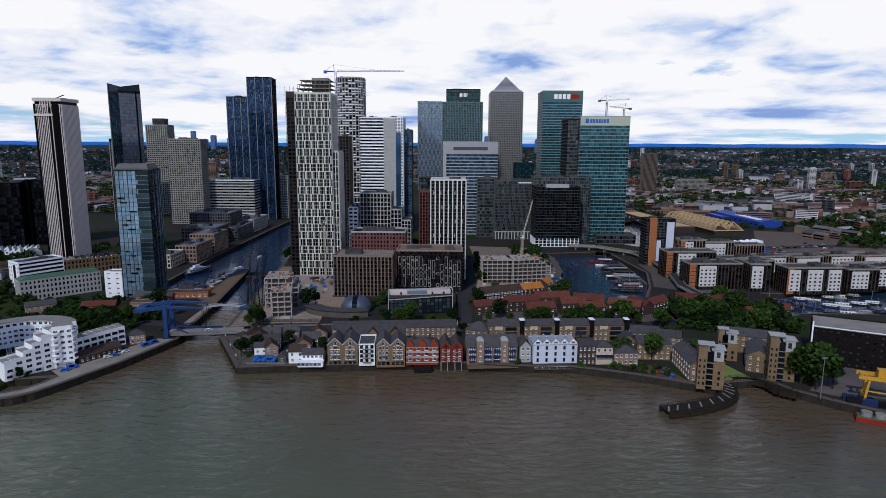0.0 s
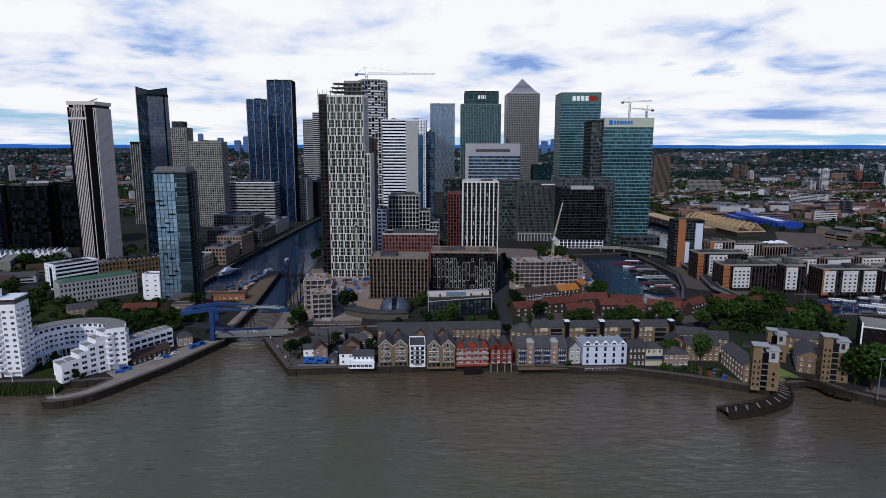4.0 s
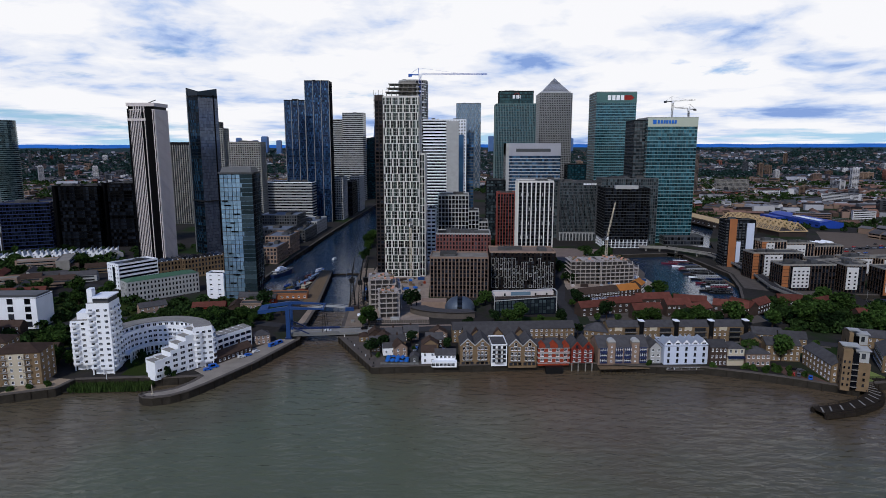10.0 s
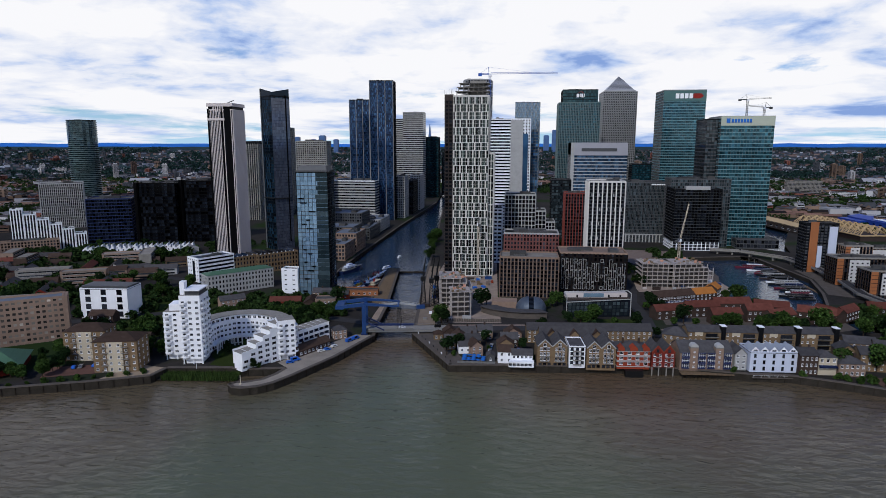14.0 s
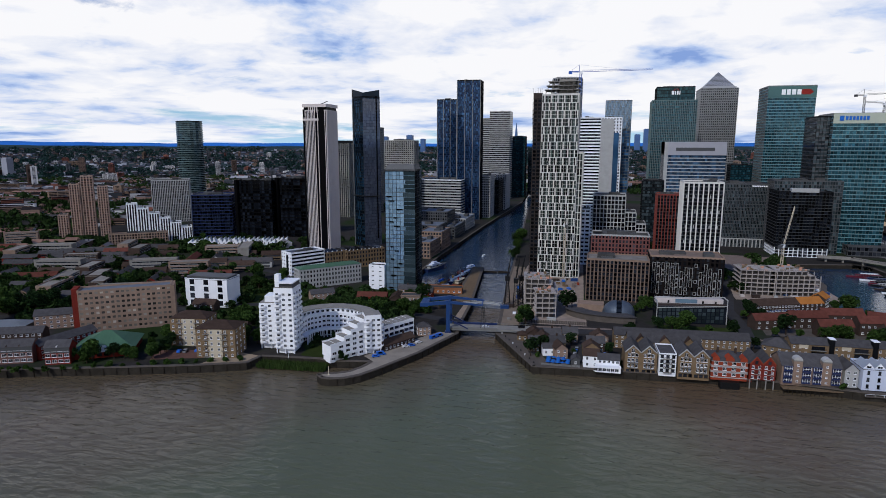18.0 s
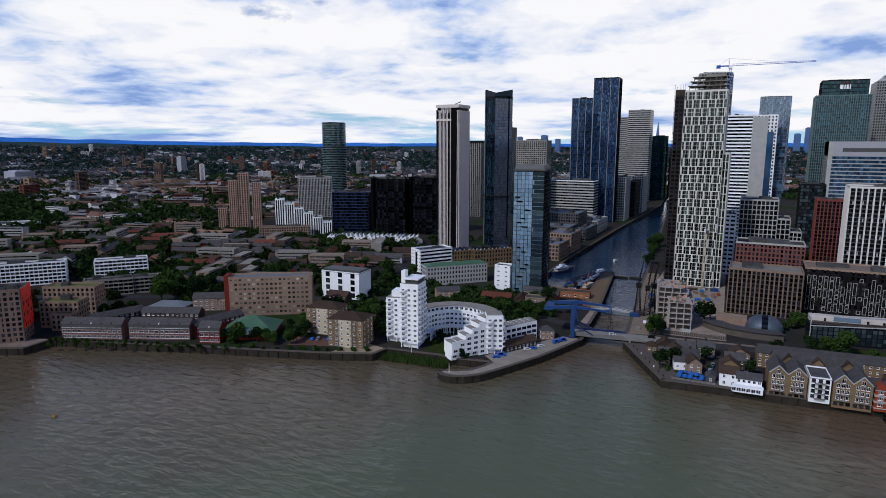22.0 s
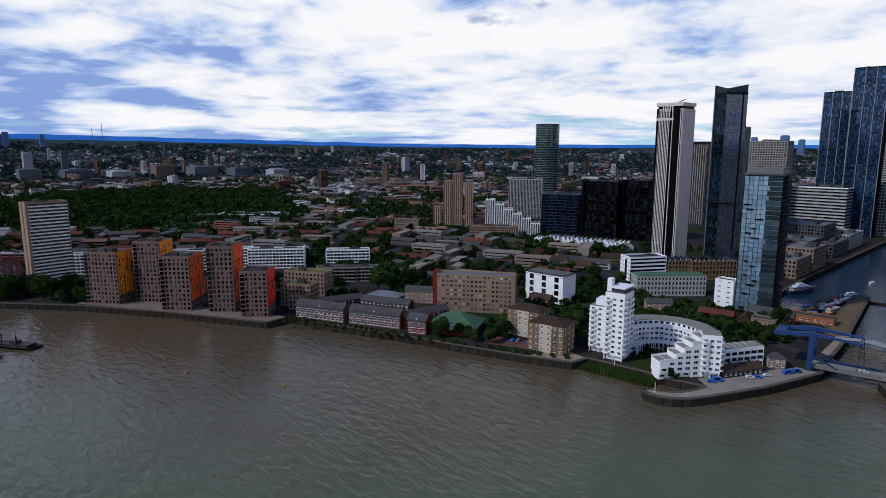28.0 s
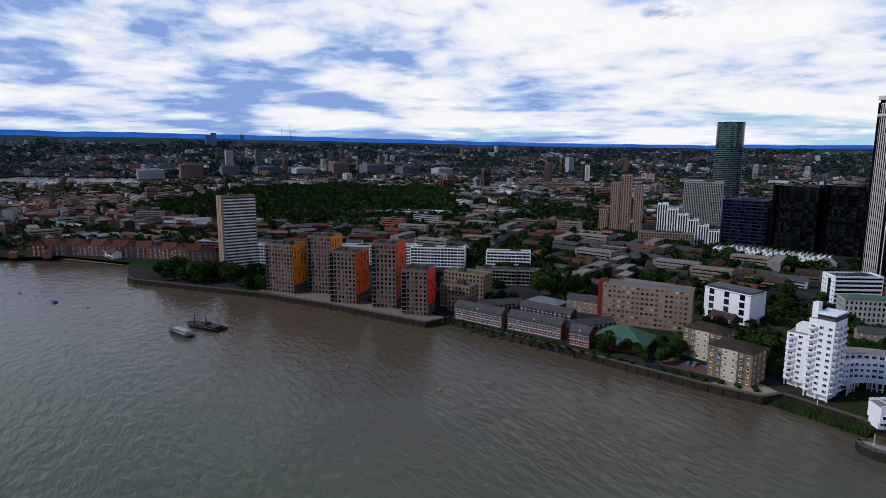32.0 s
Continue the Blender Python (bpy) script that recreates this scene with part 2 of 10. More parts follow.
SAND = M("foreshore_sand", (0.22, 0.17, 0.115), 0.95, var=0.3, scale=0.1, fine=1)
GLASS_D = glass("dark_window_glass", (0.007, 0.009, 0.013), metal=0.1, island=0.5, tint=(0.05, 0.056, 0.07), spec=0.2)
GLASS_B = glass("blue_curtain_glass", (0.012, 0.04, 0.09), metal=0.5, island=0.4, tint=(0.08, 0.19, 0.34))
GLASS_T = glass("teal_curtain_glass", (0.009, 0.05, 0.065), metal=0.5, island=0.4, tint=(0.04, 0.14, 0.18))
GLASS_G = glass("grey_curtain_glass", (0.024, 0.036, 0.042), metal=0.4, tint=(0.10, 0.135, 0.15))
GLASS_L = glass("pale_blue_glass", (0.30, 0.46, 0.60), metal=0.6, island=0.16, tint=(0.16, 0.28, 0.38))
GLASS_K = glass("black_glass", (0.003, 0.0035, 0.005), metal=0.05, island=0.5, tint=(0.014, 0.018, 0.026), spec=0.12)

# ---- mesh building ----


class MB:
    """Collects vertices and faces of one mesh."""

    def __init__(self):
        self.v, self.f, self.m = [], [], []

    def quad(self, *p, m=0):
        k = len(self.v)
        self.v += p
        self.f.append(tuple(range(k, k + len(p))))
        self.m.append(m)
        return self

    def box(self, x0, x1, y0, y1, z0, z1, m=0, top=None, skip=""):
        k = len(self.v)
        self.v += [(x0, y0, z0), (x1, y0, z0), (x1, y1, z0), (x0, y1, z0), (x0, y0, z1), (x1, y0, z1), (x1, y1, z1), (x0, y1, z1)]
        for key, q in (("d", (3, 2, 1, 0)), ("u", (4, 5, 6, 7)), ("f", (0, 1, 5, 4)), ("r", (1, 2, 6, 5)), ("b", (2, 3, 7, 6)), ("l", (3, 0, 4, 7))):
            if key not in skip:
                self.f.append(tuple(k + i for i in q))
                self.m.append(top if key == "u" and top is not None else m)
        return self

    def prism(self, poly, z0, z1, m=0, top=None, bottom=True):
        k, n = len(self.v), len(poly)
        self.v += [(x, y, z0) for x, y in poly] + [(x, y, z1) for x, y in poly]
        for i in range(n):
            j = (i + 1) % n
            self.f.append((k + i, k + j, k + n + j, k + n + i))
            self.m.append(m)
        self.f.append(tuple(k + n + i for i in range(n)))
        self.m.append(m if top is None else top)
        if bottom:
            self.f.append(tuple(k + i for i in reversed(range(n))))
            self.m.append(m)
        return self

    def beam(self, a, b, r=0.1, m=0, r2=None):
        """A square bar from a to b."""
        a, b = Vector(a), Vector(b)
        d = (b - a).normalized()
        s = d.cross(Vector((0, 0, 1)) if abs(d.z) < 0.95 else Vector((1, 0, 0))).normalized()
        u = s.cross(d)
        r2 = r if r2 is None else r2
        k = len(self.v)
        for c, q in ((a, r), (b, r2)):
            self.v += [tuple(c + s * q * i + u * q * j) for i, j in ((-1, -1), (1, -1), (1, 1), (-1, 1))]
        for i in range(4):
            j = (i + 1) % 4
            self.f.append((k + i, k + j, k + 4 + j, k + 4 + i))
            self.m.append(m)
        self.f += [(k + 3, k + 2, k + 1, k), (k + 4, k + 5, k + 6, k + 7)]
        self.m += [m, m]
        return self

    def tube(self, a, b, r, r2=None, n=8, m=0):
        a, b = Vector(a), Vector(b)
        d = (b - a).normalized()
        s = d.cross(Vector((0, 0, 1)) if abs(d.z) < 0.95 else Vector((1, 0, 0))).normalized()
        u = s.cross(d)
        r2 = r if r2 is None else r2
        k = len(self.v)
        for c, q in ((a, r), (b, r2)):
            self.v += [tuple(c + (s * math.cos(6.2832 * i / n) + u * math.sin(6.2832 * i / n)) * q) for i in range(n)]
        for i in range(n):
            j = (i + 1) % n
            self.f.append((k + i, k + n + i, k + n + j, k + j))
            self.m.append(m)
        self.f += [tuple(k + i for i in range(n)), tuple(k + n + i for i in reversed(range(n)))]
        self.m += [m, m]
        return self

    def gable(self, x0, x1, y0, y1, z, h, along="x", over=0.35, m=0, wall=None, t=0.25):
        """Two roof slopes with thickness over a rectangle; the gable ends are filled with wall."""
        if wall is not None:
            if along == "x":
                ym = (y0 + y1) / 2
                self.quad((x0, y1, z), (x0, y0, z), (x0, ym, z + h), m=wall)
                self.quad((x1, y0, z), (x1, y1, z), (x1, ym, z + h), m=wall)
            else:
                xm = (x0 + x1) / 2
                self.quad((x0, y0, z), (x1, y0, z), (xm, y0, z + h), m=wall)
                self.quad((x1, y1, z), (x0, y1, z), (xm, y1, z + h), m=wall)
        o = over
        if along == "x":
            ym, sl = (y0 + y1) / 2, h / ((y1 - y0) / 2)
            for s, ya in ((-1, y0 - o), (1, y1 + o)):
                za = z - o * sl
                k = len(self.v)
                self.v += [(x0 - o, ya, za), (x1 + o, ya, za), (x1 + o, ym, z + h), (x0 - o, ym, z + h),
                           (x0 - o, ya, za + t), (x1 + o, ya, za + t), (x1 + o, ym, z + h + t), (x0 - o, ym, z + h + t)]
                for q in ((3, 2, 1, 0), (4, 5, 6, 7), (0, 1, 5, 4), (1, 2, 6, 5), (3, 0, 4, 7)):
                    self.f.append(tuple(k + i for i in (q if s < 0 else q[::-1])))
                    self.m.append(m)
        else:
            xm, sl = (x0 + x1) / 2, h / ((x1 - x0) / 2)
            for s, xa in ((-1, x0 - o), (1, x1 + o)):
                za = z - o * sl
                k = len(self.v)
                self.v += [(xa, y0 - o, za), (xa, y1 + o, za), (xm, y1 + o, z + h), (xm, y0 - o, z + h),
                           (xa, y0 - o, za + t), (xa, y1 + o, za + t), (xm, y1 + o, z + h + t), (xm, y0 - o, z + h + t)]
                for q in ((0, 1, 2, 3), (7, 6, 5, 4), (4, 5, 1, 0), (5, 6, 2, 1), (7, 4, 0, 3)):
                    self.f.append(tuple(k + i for i in (q if s < 0 else q[::-1])))
                    self.m.append(m)
        return self

    def hip(self, x0, x1, y0, y1, z, h, over=0.4, m=0):
        x0, x1, y0, y1 = x0 - over, x1 + over, y0 - over, y1 + over
        i = min(x1 - x0, y1 - y0) / 2
        k = len(self.v)
        if x1 - x0 >= y1 - y0:
            a, b = (x0 + i, (y0 + y1) / 2, z + h), (x1 - i, (y0 + y1) / 2, z + h)
        else:
            a, b = ((x0 + x1) / 2, y0 + i, z + h), ((x0 + x1) / 2, y1 - i, z + h)
        self.v += [(x0, y0, z), (x1, y0, z), (x1, y1, z), (x0, y1, z), a, b]
        if x1 - x0 >= y1 - y0:
            fs = ((0, 1, 5, 4), (1, 2, 5), (2, 3, 4, 5), (3, 0, 4))
        else:
            fs = ((0, 1, 4), (1, 2, 5, 4), (2, 3, 5), (3, 0, 4, 5))
        for q in fs + ((3, 2, 1, 0),):
            self.f.append(tuple(k + i2 for i2 in q))
            self.m.append(m)
        return self

    def mesh(self, name, mats):
        me = bpy.data.meshes.new(name)
        me.from_pydata(self.v, [], self.f)
        for mt in mats:
            me.materials.append(mt)
        if len(mats) > 1:
            me.polygons.foreach_set("material_index", self.m)
        return me

    def part(self, name, mats, parent=None, label="", at=None):
        mats = mats if isinstance(mats, (list, tuple)) else [mats]
        return link(name, self.mesh(name, mats), parent, label, at)


def link(name, me, parent=None, label="", at=None):
    ob = new(name, me)
    if parent is not None:
        ob.parent = parent
    if at is not None:
        ob.matrix_local = at
    if label:
        tagged(ob, label)
    return ob


def thing(name, label, category, x, y, z=0.0, ang=0.0, group=""):
    ob = new(name)
    ob.matrix_world = pose(x, y, z, 0, 0, ang)
    return tagged(ob, label, category, group)


def rect(w, d):
    return [(-w / 2, 0), (w / 2, 0), (w / 2, d), (-w / 2, d)]


def ring(rx, ry, n, cx=0.0, cy=0.0):
    return [(cx + rx * math.cos(6.283185 * i / n), cy + ry * math.sin(6.283185 * i / n)) for i in range(n)]


def grow(poly, k):
    cx, cy = sum(p[0] for p in poly) / len(poly), sum(p[1] for p in poly) / len(poly)
    r = max(math.hypot(p[0] - cx, p[1] - cy) for p in poly)
    return [(cx + (x - cx) * (r + k) / r, cy + (y - cy) * (r + k) / r) for x, y in poly]


def storey(poly, fh, bay, pier, sp, proud=0.3, sproud=0.12, edges=None, panes=1, jitter=0.0):
    """One storey: glass panes (1) behind spandrel bands (2) and piers (0). edges: {edge: (bay, pier, sp)} for sides that differ."""
    b = MB()
    n = len(poly)
    rng = random.Random(7)
    for e in range(n):
        (ax, ay), (bx, by) = poly[e], poly[(e + 1) % n]
        L = math.hypot(bx - ax, by - ay)
        if L < 0.2:
            continue
        ux, uy = (bx - ax) / L, (by - ay) / L
        nx, ny = uy, -ux
        bay_, pier_, sp_ = (edges or {}).get(e, (bay, pier, sp))
        k = max(1, round(L / bay_))
        bw = L / k

        def P(s, o, z):
            return (ax + ux * s + nx * o, ay + uy * s + ny * o, z)
        for i in range(k):
            for j in range(panes):
                s0, s1 = bw * (i + j / panes), bw * (i + (j + 1) / panes)
                o = rng.uniform(-jitter, jitter)
                b.quad(P(s0, o, sp_ * 0.9), P(s1, o, sp_ * 0.9), P(s1, o, fh), P(s0, o, fh), m=1)
        if sp_ > 0:
            b.quad(P(0, sproud, 0), P(L, sproud, 0), P(L, sproud, sp_), P(0, sproud, sp_), m=2)
            b.quad(P(0, sproud, sp_), P(L, sproud, sp_), P(L, -0.1, sp_), P(0, -0.1, sp_), m=2)
            b.quad(P(0, -0.1, 0), P(L, -0.1, 0), P(L, sproud, 0), P(0, sproud, 0), m=2)
        if pier_ > 0:
            for i in range(k + 1):
                s0, s1 = max(0, bw * i - pier_ / 2), min(L, bw * i + pier_ / 2)
                b.quad(P(s0, proud, 0), P(s1, proud, 0), P(s1, proud, fh), P(s0, proud, fh))
                b.quad(P(s0, -0.1, 0), P(s0, proud, 0), P(s0, proud, fh), P(s0, -0.1, fh))
                b.quad(P(s1, proud, 0), P(s1, -0.1, 0), P(s1, -0.1, fh), P(s1, proud, fh))
    return b


def roof_bits(root, poly, z, mats, parapet=1.2, seed=1, plant=3, inset=0.75):
    """A roof slab with a parapet and plant boxes."""
    b = MB()
    b.prism(grow(poly, 0.25), z - 0.3, z + 0.1, 0, 1)
    n = len(poly)
    inner = grow(poly, -0.6)
    out = grow(poly, 0.3)
    for e in range(n):
        f = (e + 1) % n
        for p, q in ((out[e], out[f]), (inner[f], inner[e])):
            b.quad((*p, z), (*q, z), (*q, z + parapet), (*p, z + parapet), m=0)
        b.quad((*out[e], z + parapet), (*out[f], z + parapet), (*inner[f], z + parapet), (*inner[e], z + parapet), m=0)
    b.part("roof", [mats[0], mats[1]], root)
    rng = random.Random(seed)
    xs, ys = [p[0] for p in poly], [p[1] for p in poly]
    w, d = max(xs) - min(xs), max(ys) - min(ys)
    cx, cy = (max(xs) + min(xs)) / 2, (max(ys) + min(ys)) / 2
    for i in range(plant):
        pw, pd, ph = w * rng.uniform(0.12, 0.3), d * rng.uniform(0.15, 0.35), rng.uniform(1.2, 3.2)
        px, py = cx + (rng.random() - 0.5) * (w * inset - pw), cy + (rng.random() - 0.5) * (d * inset - pd)
        g = MB().box(px - pw / 2, px + pw / 2, py - pd / 2, py + pd / 2, z + 0.1, z + 0.1 + ph)
        for j in range(3):
            fx = px - pw / 2 + pw * (j + 0.5) / 3
            g.box(fx - pw * 0.1, fx + pw * 0.1, py - pd * 0.3, py + pd * 0.3, z + 0.1 + ph, z + 0.35 + ph)
        g.part("roof_plant", [GREYCLAD if i % 2 else FELT], root)


def tower(name, label, cat, x, y, top, ang=0.0, w=20, d=20, poly=None, fh=3.6, bay=3.0, pier=0.4, sp=0.9, mats=None, z0=None, proud=0.3, sproud=0.12,
          edges=None, panes=1, roof=None, parapet=1.2, plant=3, jitter=0.0, base=None, group="", under=None):
    """A building of like storeys: each storey is a part."""
    z0 = LAND if z0 is None else z0
    poly = poly or rect(w, d)
    mats = mats or (OFFWHITE, GLASS_D, OFFWHITE)
    if under is None:
        root = thing(name, label, cat, x, y, z0, ang, group)
    else:
        root = new(name)
        root.parent = under
        root.matrix_local = under.matrix_world.inverted() @ pose(x, y, z0, 0, 0, ang)
        tagged(root, label)
    h = top - z0
    n = max(1, round(h / fh))
    fh = h / n
    me = storey(poly, fh, bay, pier, sp, proud, sproud, edges, panes, jitter).mesh("storey", mats)
    me2 = None
    if base:
        me2 = storey(poly, fh, *base[:3], proud, sproud).mesh("ground_storey", base[3])
    if y > 700 and not base:
        k = 3
        nb = MB()
        sb = storey(poly, fh, bay, pier, sp, proud, sproud, edges, panes, jitter)
        for q in range(k):
            o = len(nb.v)
            nb.v += [(vx, vy, vz + q * fh) for vx, vy, vz in sb.v]
            nb.f += [tuple(o + v for v in f) for f in sb.f]
            nb.m += sb.m
        me3 = nb.mesh("tower_section", mats)
        for i in range(n // k):
            link("tower_section", me3, root, at=pose(0, 0, i * k * fh))
        for i in range(n - n % k, n):
            link("storey", me, root, at=pose(0, 0, i * fh))
    else:
        for i in range(n):
            link("storey", me2 if base and i < base[4] else me, root, at=pose(0, 0, i * fh))
    MB().prism(grow(poly, -0.35), 0, h - 0.35, 0).part("core", [mats[1] if isinstance(mats[1], bpy.types.Material) else BLACK], root)
    roof_bits(root, poly, h, roof or (mats[0], FELT), parapet, seed=int(abs(x * 7 + y)) % 991, plant=plant)
    return root, h


WIN = {}


def window_mesh(w, h, frame=None, pane=None, bars=1, t=0.09, sill=True):
    """A window that stands in a wall facing -y: proud frame, set-back pane, sill."""
    frame, pane = frame or WHITE, pane or GLASS_D
    key = (w, h, frame.name, pane.name, bars, t, sill)
    if key not in WIN:
        b = MB()
        b.quad((-w / 2 + t, -0.03, t), (w / 2 - t, -0.03, t), (w / 2 - t, -0.03, h - t), (-w / 2 + t, -0.03, h - t), m=1)
        b.box(-w / 2, w / 2, -0.09, 0.02, 0, t, skip="bd").box(-w / 2, w / 2, -0.09, 0.02, h - t, h, skip="bd")
        b.box(-w / 2, -w / 2 + t, -0.09, 0.02, t, h - t, skip="bud").box(w / 2 - t, w / 2, -0.09, 0.02, t, h - t, skip="bud")
        for i in range(1, bars + 1):
            xb = -w / 2 + w * i / (bars + 1)
            b.box(xb - t * 0.4, xb + t * 0.4, -0.07, 0, t, h - t, skip="bud")
        if sill:
            b.box(-w / 2 - 0.12, w / 2 + 0.12, -0.2, 0.02, -0.14, 0, skip="b")
        WIN[key] = b.mesh("window", [frame, pane])
    return WIN[key]


def put(root, me, name, face, w, d, s, z, out=0.0):
    """Sets a shared mesh on a face (F -y, R +x, B +y, L -x) of a w x d body at s along the face from its left, as one looks at it."""
    at = {"F": lambda: pose(-w / 2 + s, -out, z), "R": lambda: pose(w / 2 + out, s, z, 0, 0, 90),
          "B": lambda: pose(w / 2 - s, d + out, z, 0, 0, 180), "L": lambda: pose(-w / 2 - out, d - s, z, 0, 0, -90)}[face]()
    return link(name, me, root, at=at)


def window_rows(root, face, w, d, bays, floors, fh, z0, me, skip=()):
    L = w if face in "FB" else d
    for f in range(floors):
        for i in range(bays):
            if (i, f) not in skip:
                put(root, me, "window", face, w, d, L * (i + 0.5) / bays, z0 + f * fh)


BALC = {}


def balcony_mesh(w, dp=1.3, rail=None, slab=None, solid=False, hgt=1.05):
    rail, slab = rail or BLACK, slab or CONC
    key = (w, dp, rail.name, slab.name, solid, hgt)
    if key not in BALC:
        b = MB().box(-w / 2, w / 2, -dp, 0.02, -0.18, 0, 1)
        if solid:
            b.box(-w / 2, w / 2, -dp, -dp + 0.08, 0, hgt).box(-w / 2, -w / 2 + 0.08, -dp, 0, 0, hgt).box(w / 2 - 0.08, w / 2, -dp, 0, 0, hgt)
        else:
            b.box(-w / 2, w / 2, -dp, -dp + 0.06, hgt - 0.07, hgt)
            for sx in (-w / 2, w / 2 - 0.06):
                b.box(sx, sx + 0.06, -dp, 0, hgt - 0.07, hgt)
            k = max(3, int(w / 0.45))
            for i in range(k + 1):
                xx = -w / 2 + (w - 0.05) * i / k
                b.box(xx, xx + 0.05, -dp, -dp + 0.05, 0, hgt - 0.07, skip="ud")
        BALC[key] = b.mesh("balcony", [rail, slab])
    return BALC[key]


LAND = 4.0

# ---- land, water, distance ----
from mathutils.geometry import tessellate_polygon

SHORE = [(-4950, -2600), (-2300, -700), (-1300, -420), (-1000, -330), (-905, -190), (-870, -98), (-846, -51), (-848, -41), (-773, 21), (-702, 17), (-685, 21),
         (-583, 108), (-520, 148), (-448, 187), (-450, 204), (-400, 221), (-363, 235), (-329, 246), (-289, 260), (-264, 271), (-262, 282), (-228, 287.5), (-222.5, 286),
         (-200, 290.5), (-202, 282), (-206, 274), (-212, 270), (-217.5, 268.5), (-219.5, 265.7), (-216, 262.3), (-211, 262), (-204, 264.7), (-198, 270.7), (-192.5, 281), (-179, 311), (-166, 352), (-169, 372), (-173, 425), (-190, 560), (-200, 560), (-190, 445), (-206, 470), (-240, 480),
         (-243, 504), (-247, 606), (-248, 857), (-243, 1254), (-262, 1520), (-236, 1520), (-218, 1149), (-180, 751), (-164, 575), (-160, 525), (-151, 438),
         (-144, 372), (-143, 359), (-114, 306), (-91, 309), (-64, 311), (-25, 315), (9, 316), (42, 312), (63, 312), (85, 305), (100, 299), (128, 285), (133, 291), (157, 296), (164, 283),
         (176, 271), (192, 258), (240, 215), (420, 60), (900, -400), (2600, -1500), (4950, -2600), (4950, 4950), (-4950, 4950)]
BASINS = [
    [(98, 656), (104, 634), (82, 500), (84, 471), (113, 442), (141, 452), (140, 400), (150, 395), (156, 402), (152, 465), (166, 502), (181, 558), (173, 655), (158, 669)],
    [(170, 760), (172, 830), (292, 960), (330, 960), (240, 760), (222, 700)],
    [(230, 398), (243, 420), (300, 420), (520, 420), (520, 520), (367, 512), (272, 481), (247, 482), (236, 440)],
    [(-2560, 165), (-2460, 330), (-2200, 290), (-2130, 10), (-2290, -280), (-2600, -420), (-2900, -300)],
]


def land_mesh():
    loops = [[Vector((x, y, 0)) for x, y in SHORE]] + [[Vector((x, y, 0)) for x, y in h] for h in BASINS]
    tris = tessellate_polygon(loops)
    flat = [v for lp in loops for v in lp]
    b = MB()
    b.v = [(v.x, v.y, LAND) for v in flat]
    for t in tris:
        a, c, e = (flat[i] for i in t)
        up = (c - a).cross(e - a).z > 0
        b.f.append(tuple(t) if up else tuple(reversed(t)))
        b.m.append(0)
    ground = b.part("ground", GROUND)
    tagged(ground, "built-up ground of paving, yards and verges", "ground", kind="structure")


def quay_wall(name, pts, top, label, cap=1.0, thick=1.6):
    """A wall with a capping course along a line, outside to the right of it."""
    root = thing(name, label, "quay wall", 0, 0)
    tagged(root, kind="structure")
    for (ax, ay), (bx, by) in zip(pts, pts[1:]):
        L = math.hypot(bx - ax, by - ay)
        at = pose(ax, ay, 0, 0, 0, math.degrees(math.atan2(by - ay, bx - ax)))
        MB().box(-0.05, L + 0.05, -0.3, thick, -4, top - 0.45).part("wall_length", [DCONC], root, at=at)
        MB().box(-0.1, L + 0.1, -0.5, thick, top - 0.45, top).part("capping", [PAVING], root, at=at)
        n = int(L / 6)
        b = MB()
        for i in range(n):
            s = (i + 0.5) * L / max(1, n)
            b.box(s - 0.18, s + 0.18, -0.62, -0.3, -3, top - 0.5)
        if n:
            b.part("fender", [DTIMBER], root, at=at)
    return root


def ground_material():
    m = M("mixed_ground", (0.052, 0.047, 0.043), 0.95, var=0.45, scale=0.02, fine=0.3)
    n, l = m.node_tree.nodes, m.node_tree.links
    b = n["Principled BSDF"]
    old = b.inputs["Base Color"].links[0].from_socket
    tc = n.new("ShaderNodeTexCoord")
    t = n.new("ShaderNodeTexNoise")
    t.inputs["Scale"].default_value, t.inputs["Detail"].default_value = 0.012, 5
    l.new(tc.outputs["Object"], t.inputs["Vector"])
    r = n.new("ShaderNodeValToRGB")
    r.color_ramp.elements[0].position, r.color_ramp.elements[1].position = 0.52, 0.60
    l.new(t.outputs[0], r.inputs[0])
    mx = n.new("ShaderNodeMix")
    mx.data_type = "RGBA"
    l.new(r.outputs[0], mx.inputs[0])
    l.new(old, mx.inputs[6])
    mx.inputs[7].default_value = (0.018, 0.032, 0.010, 1)
    l.new(mx.outputs[2], b.inputs["Base Color"])
    return m


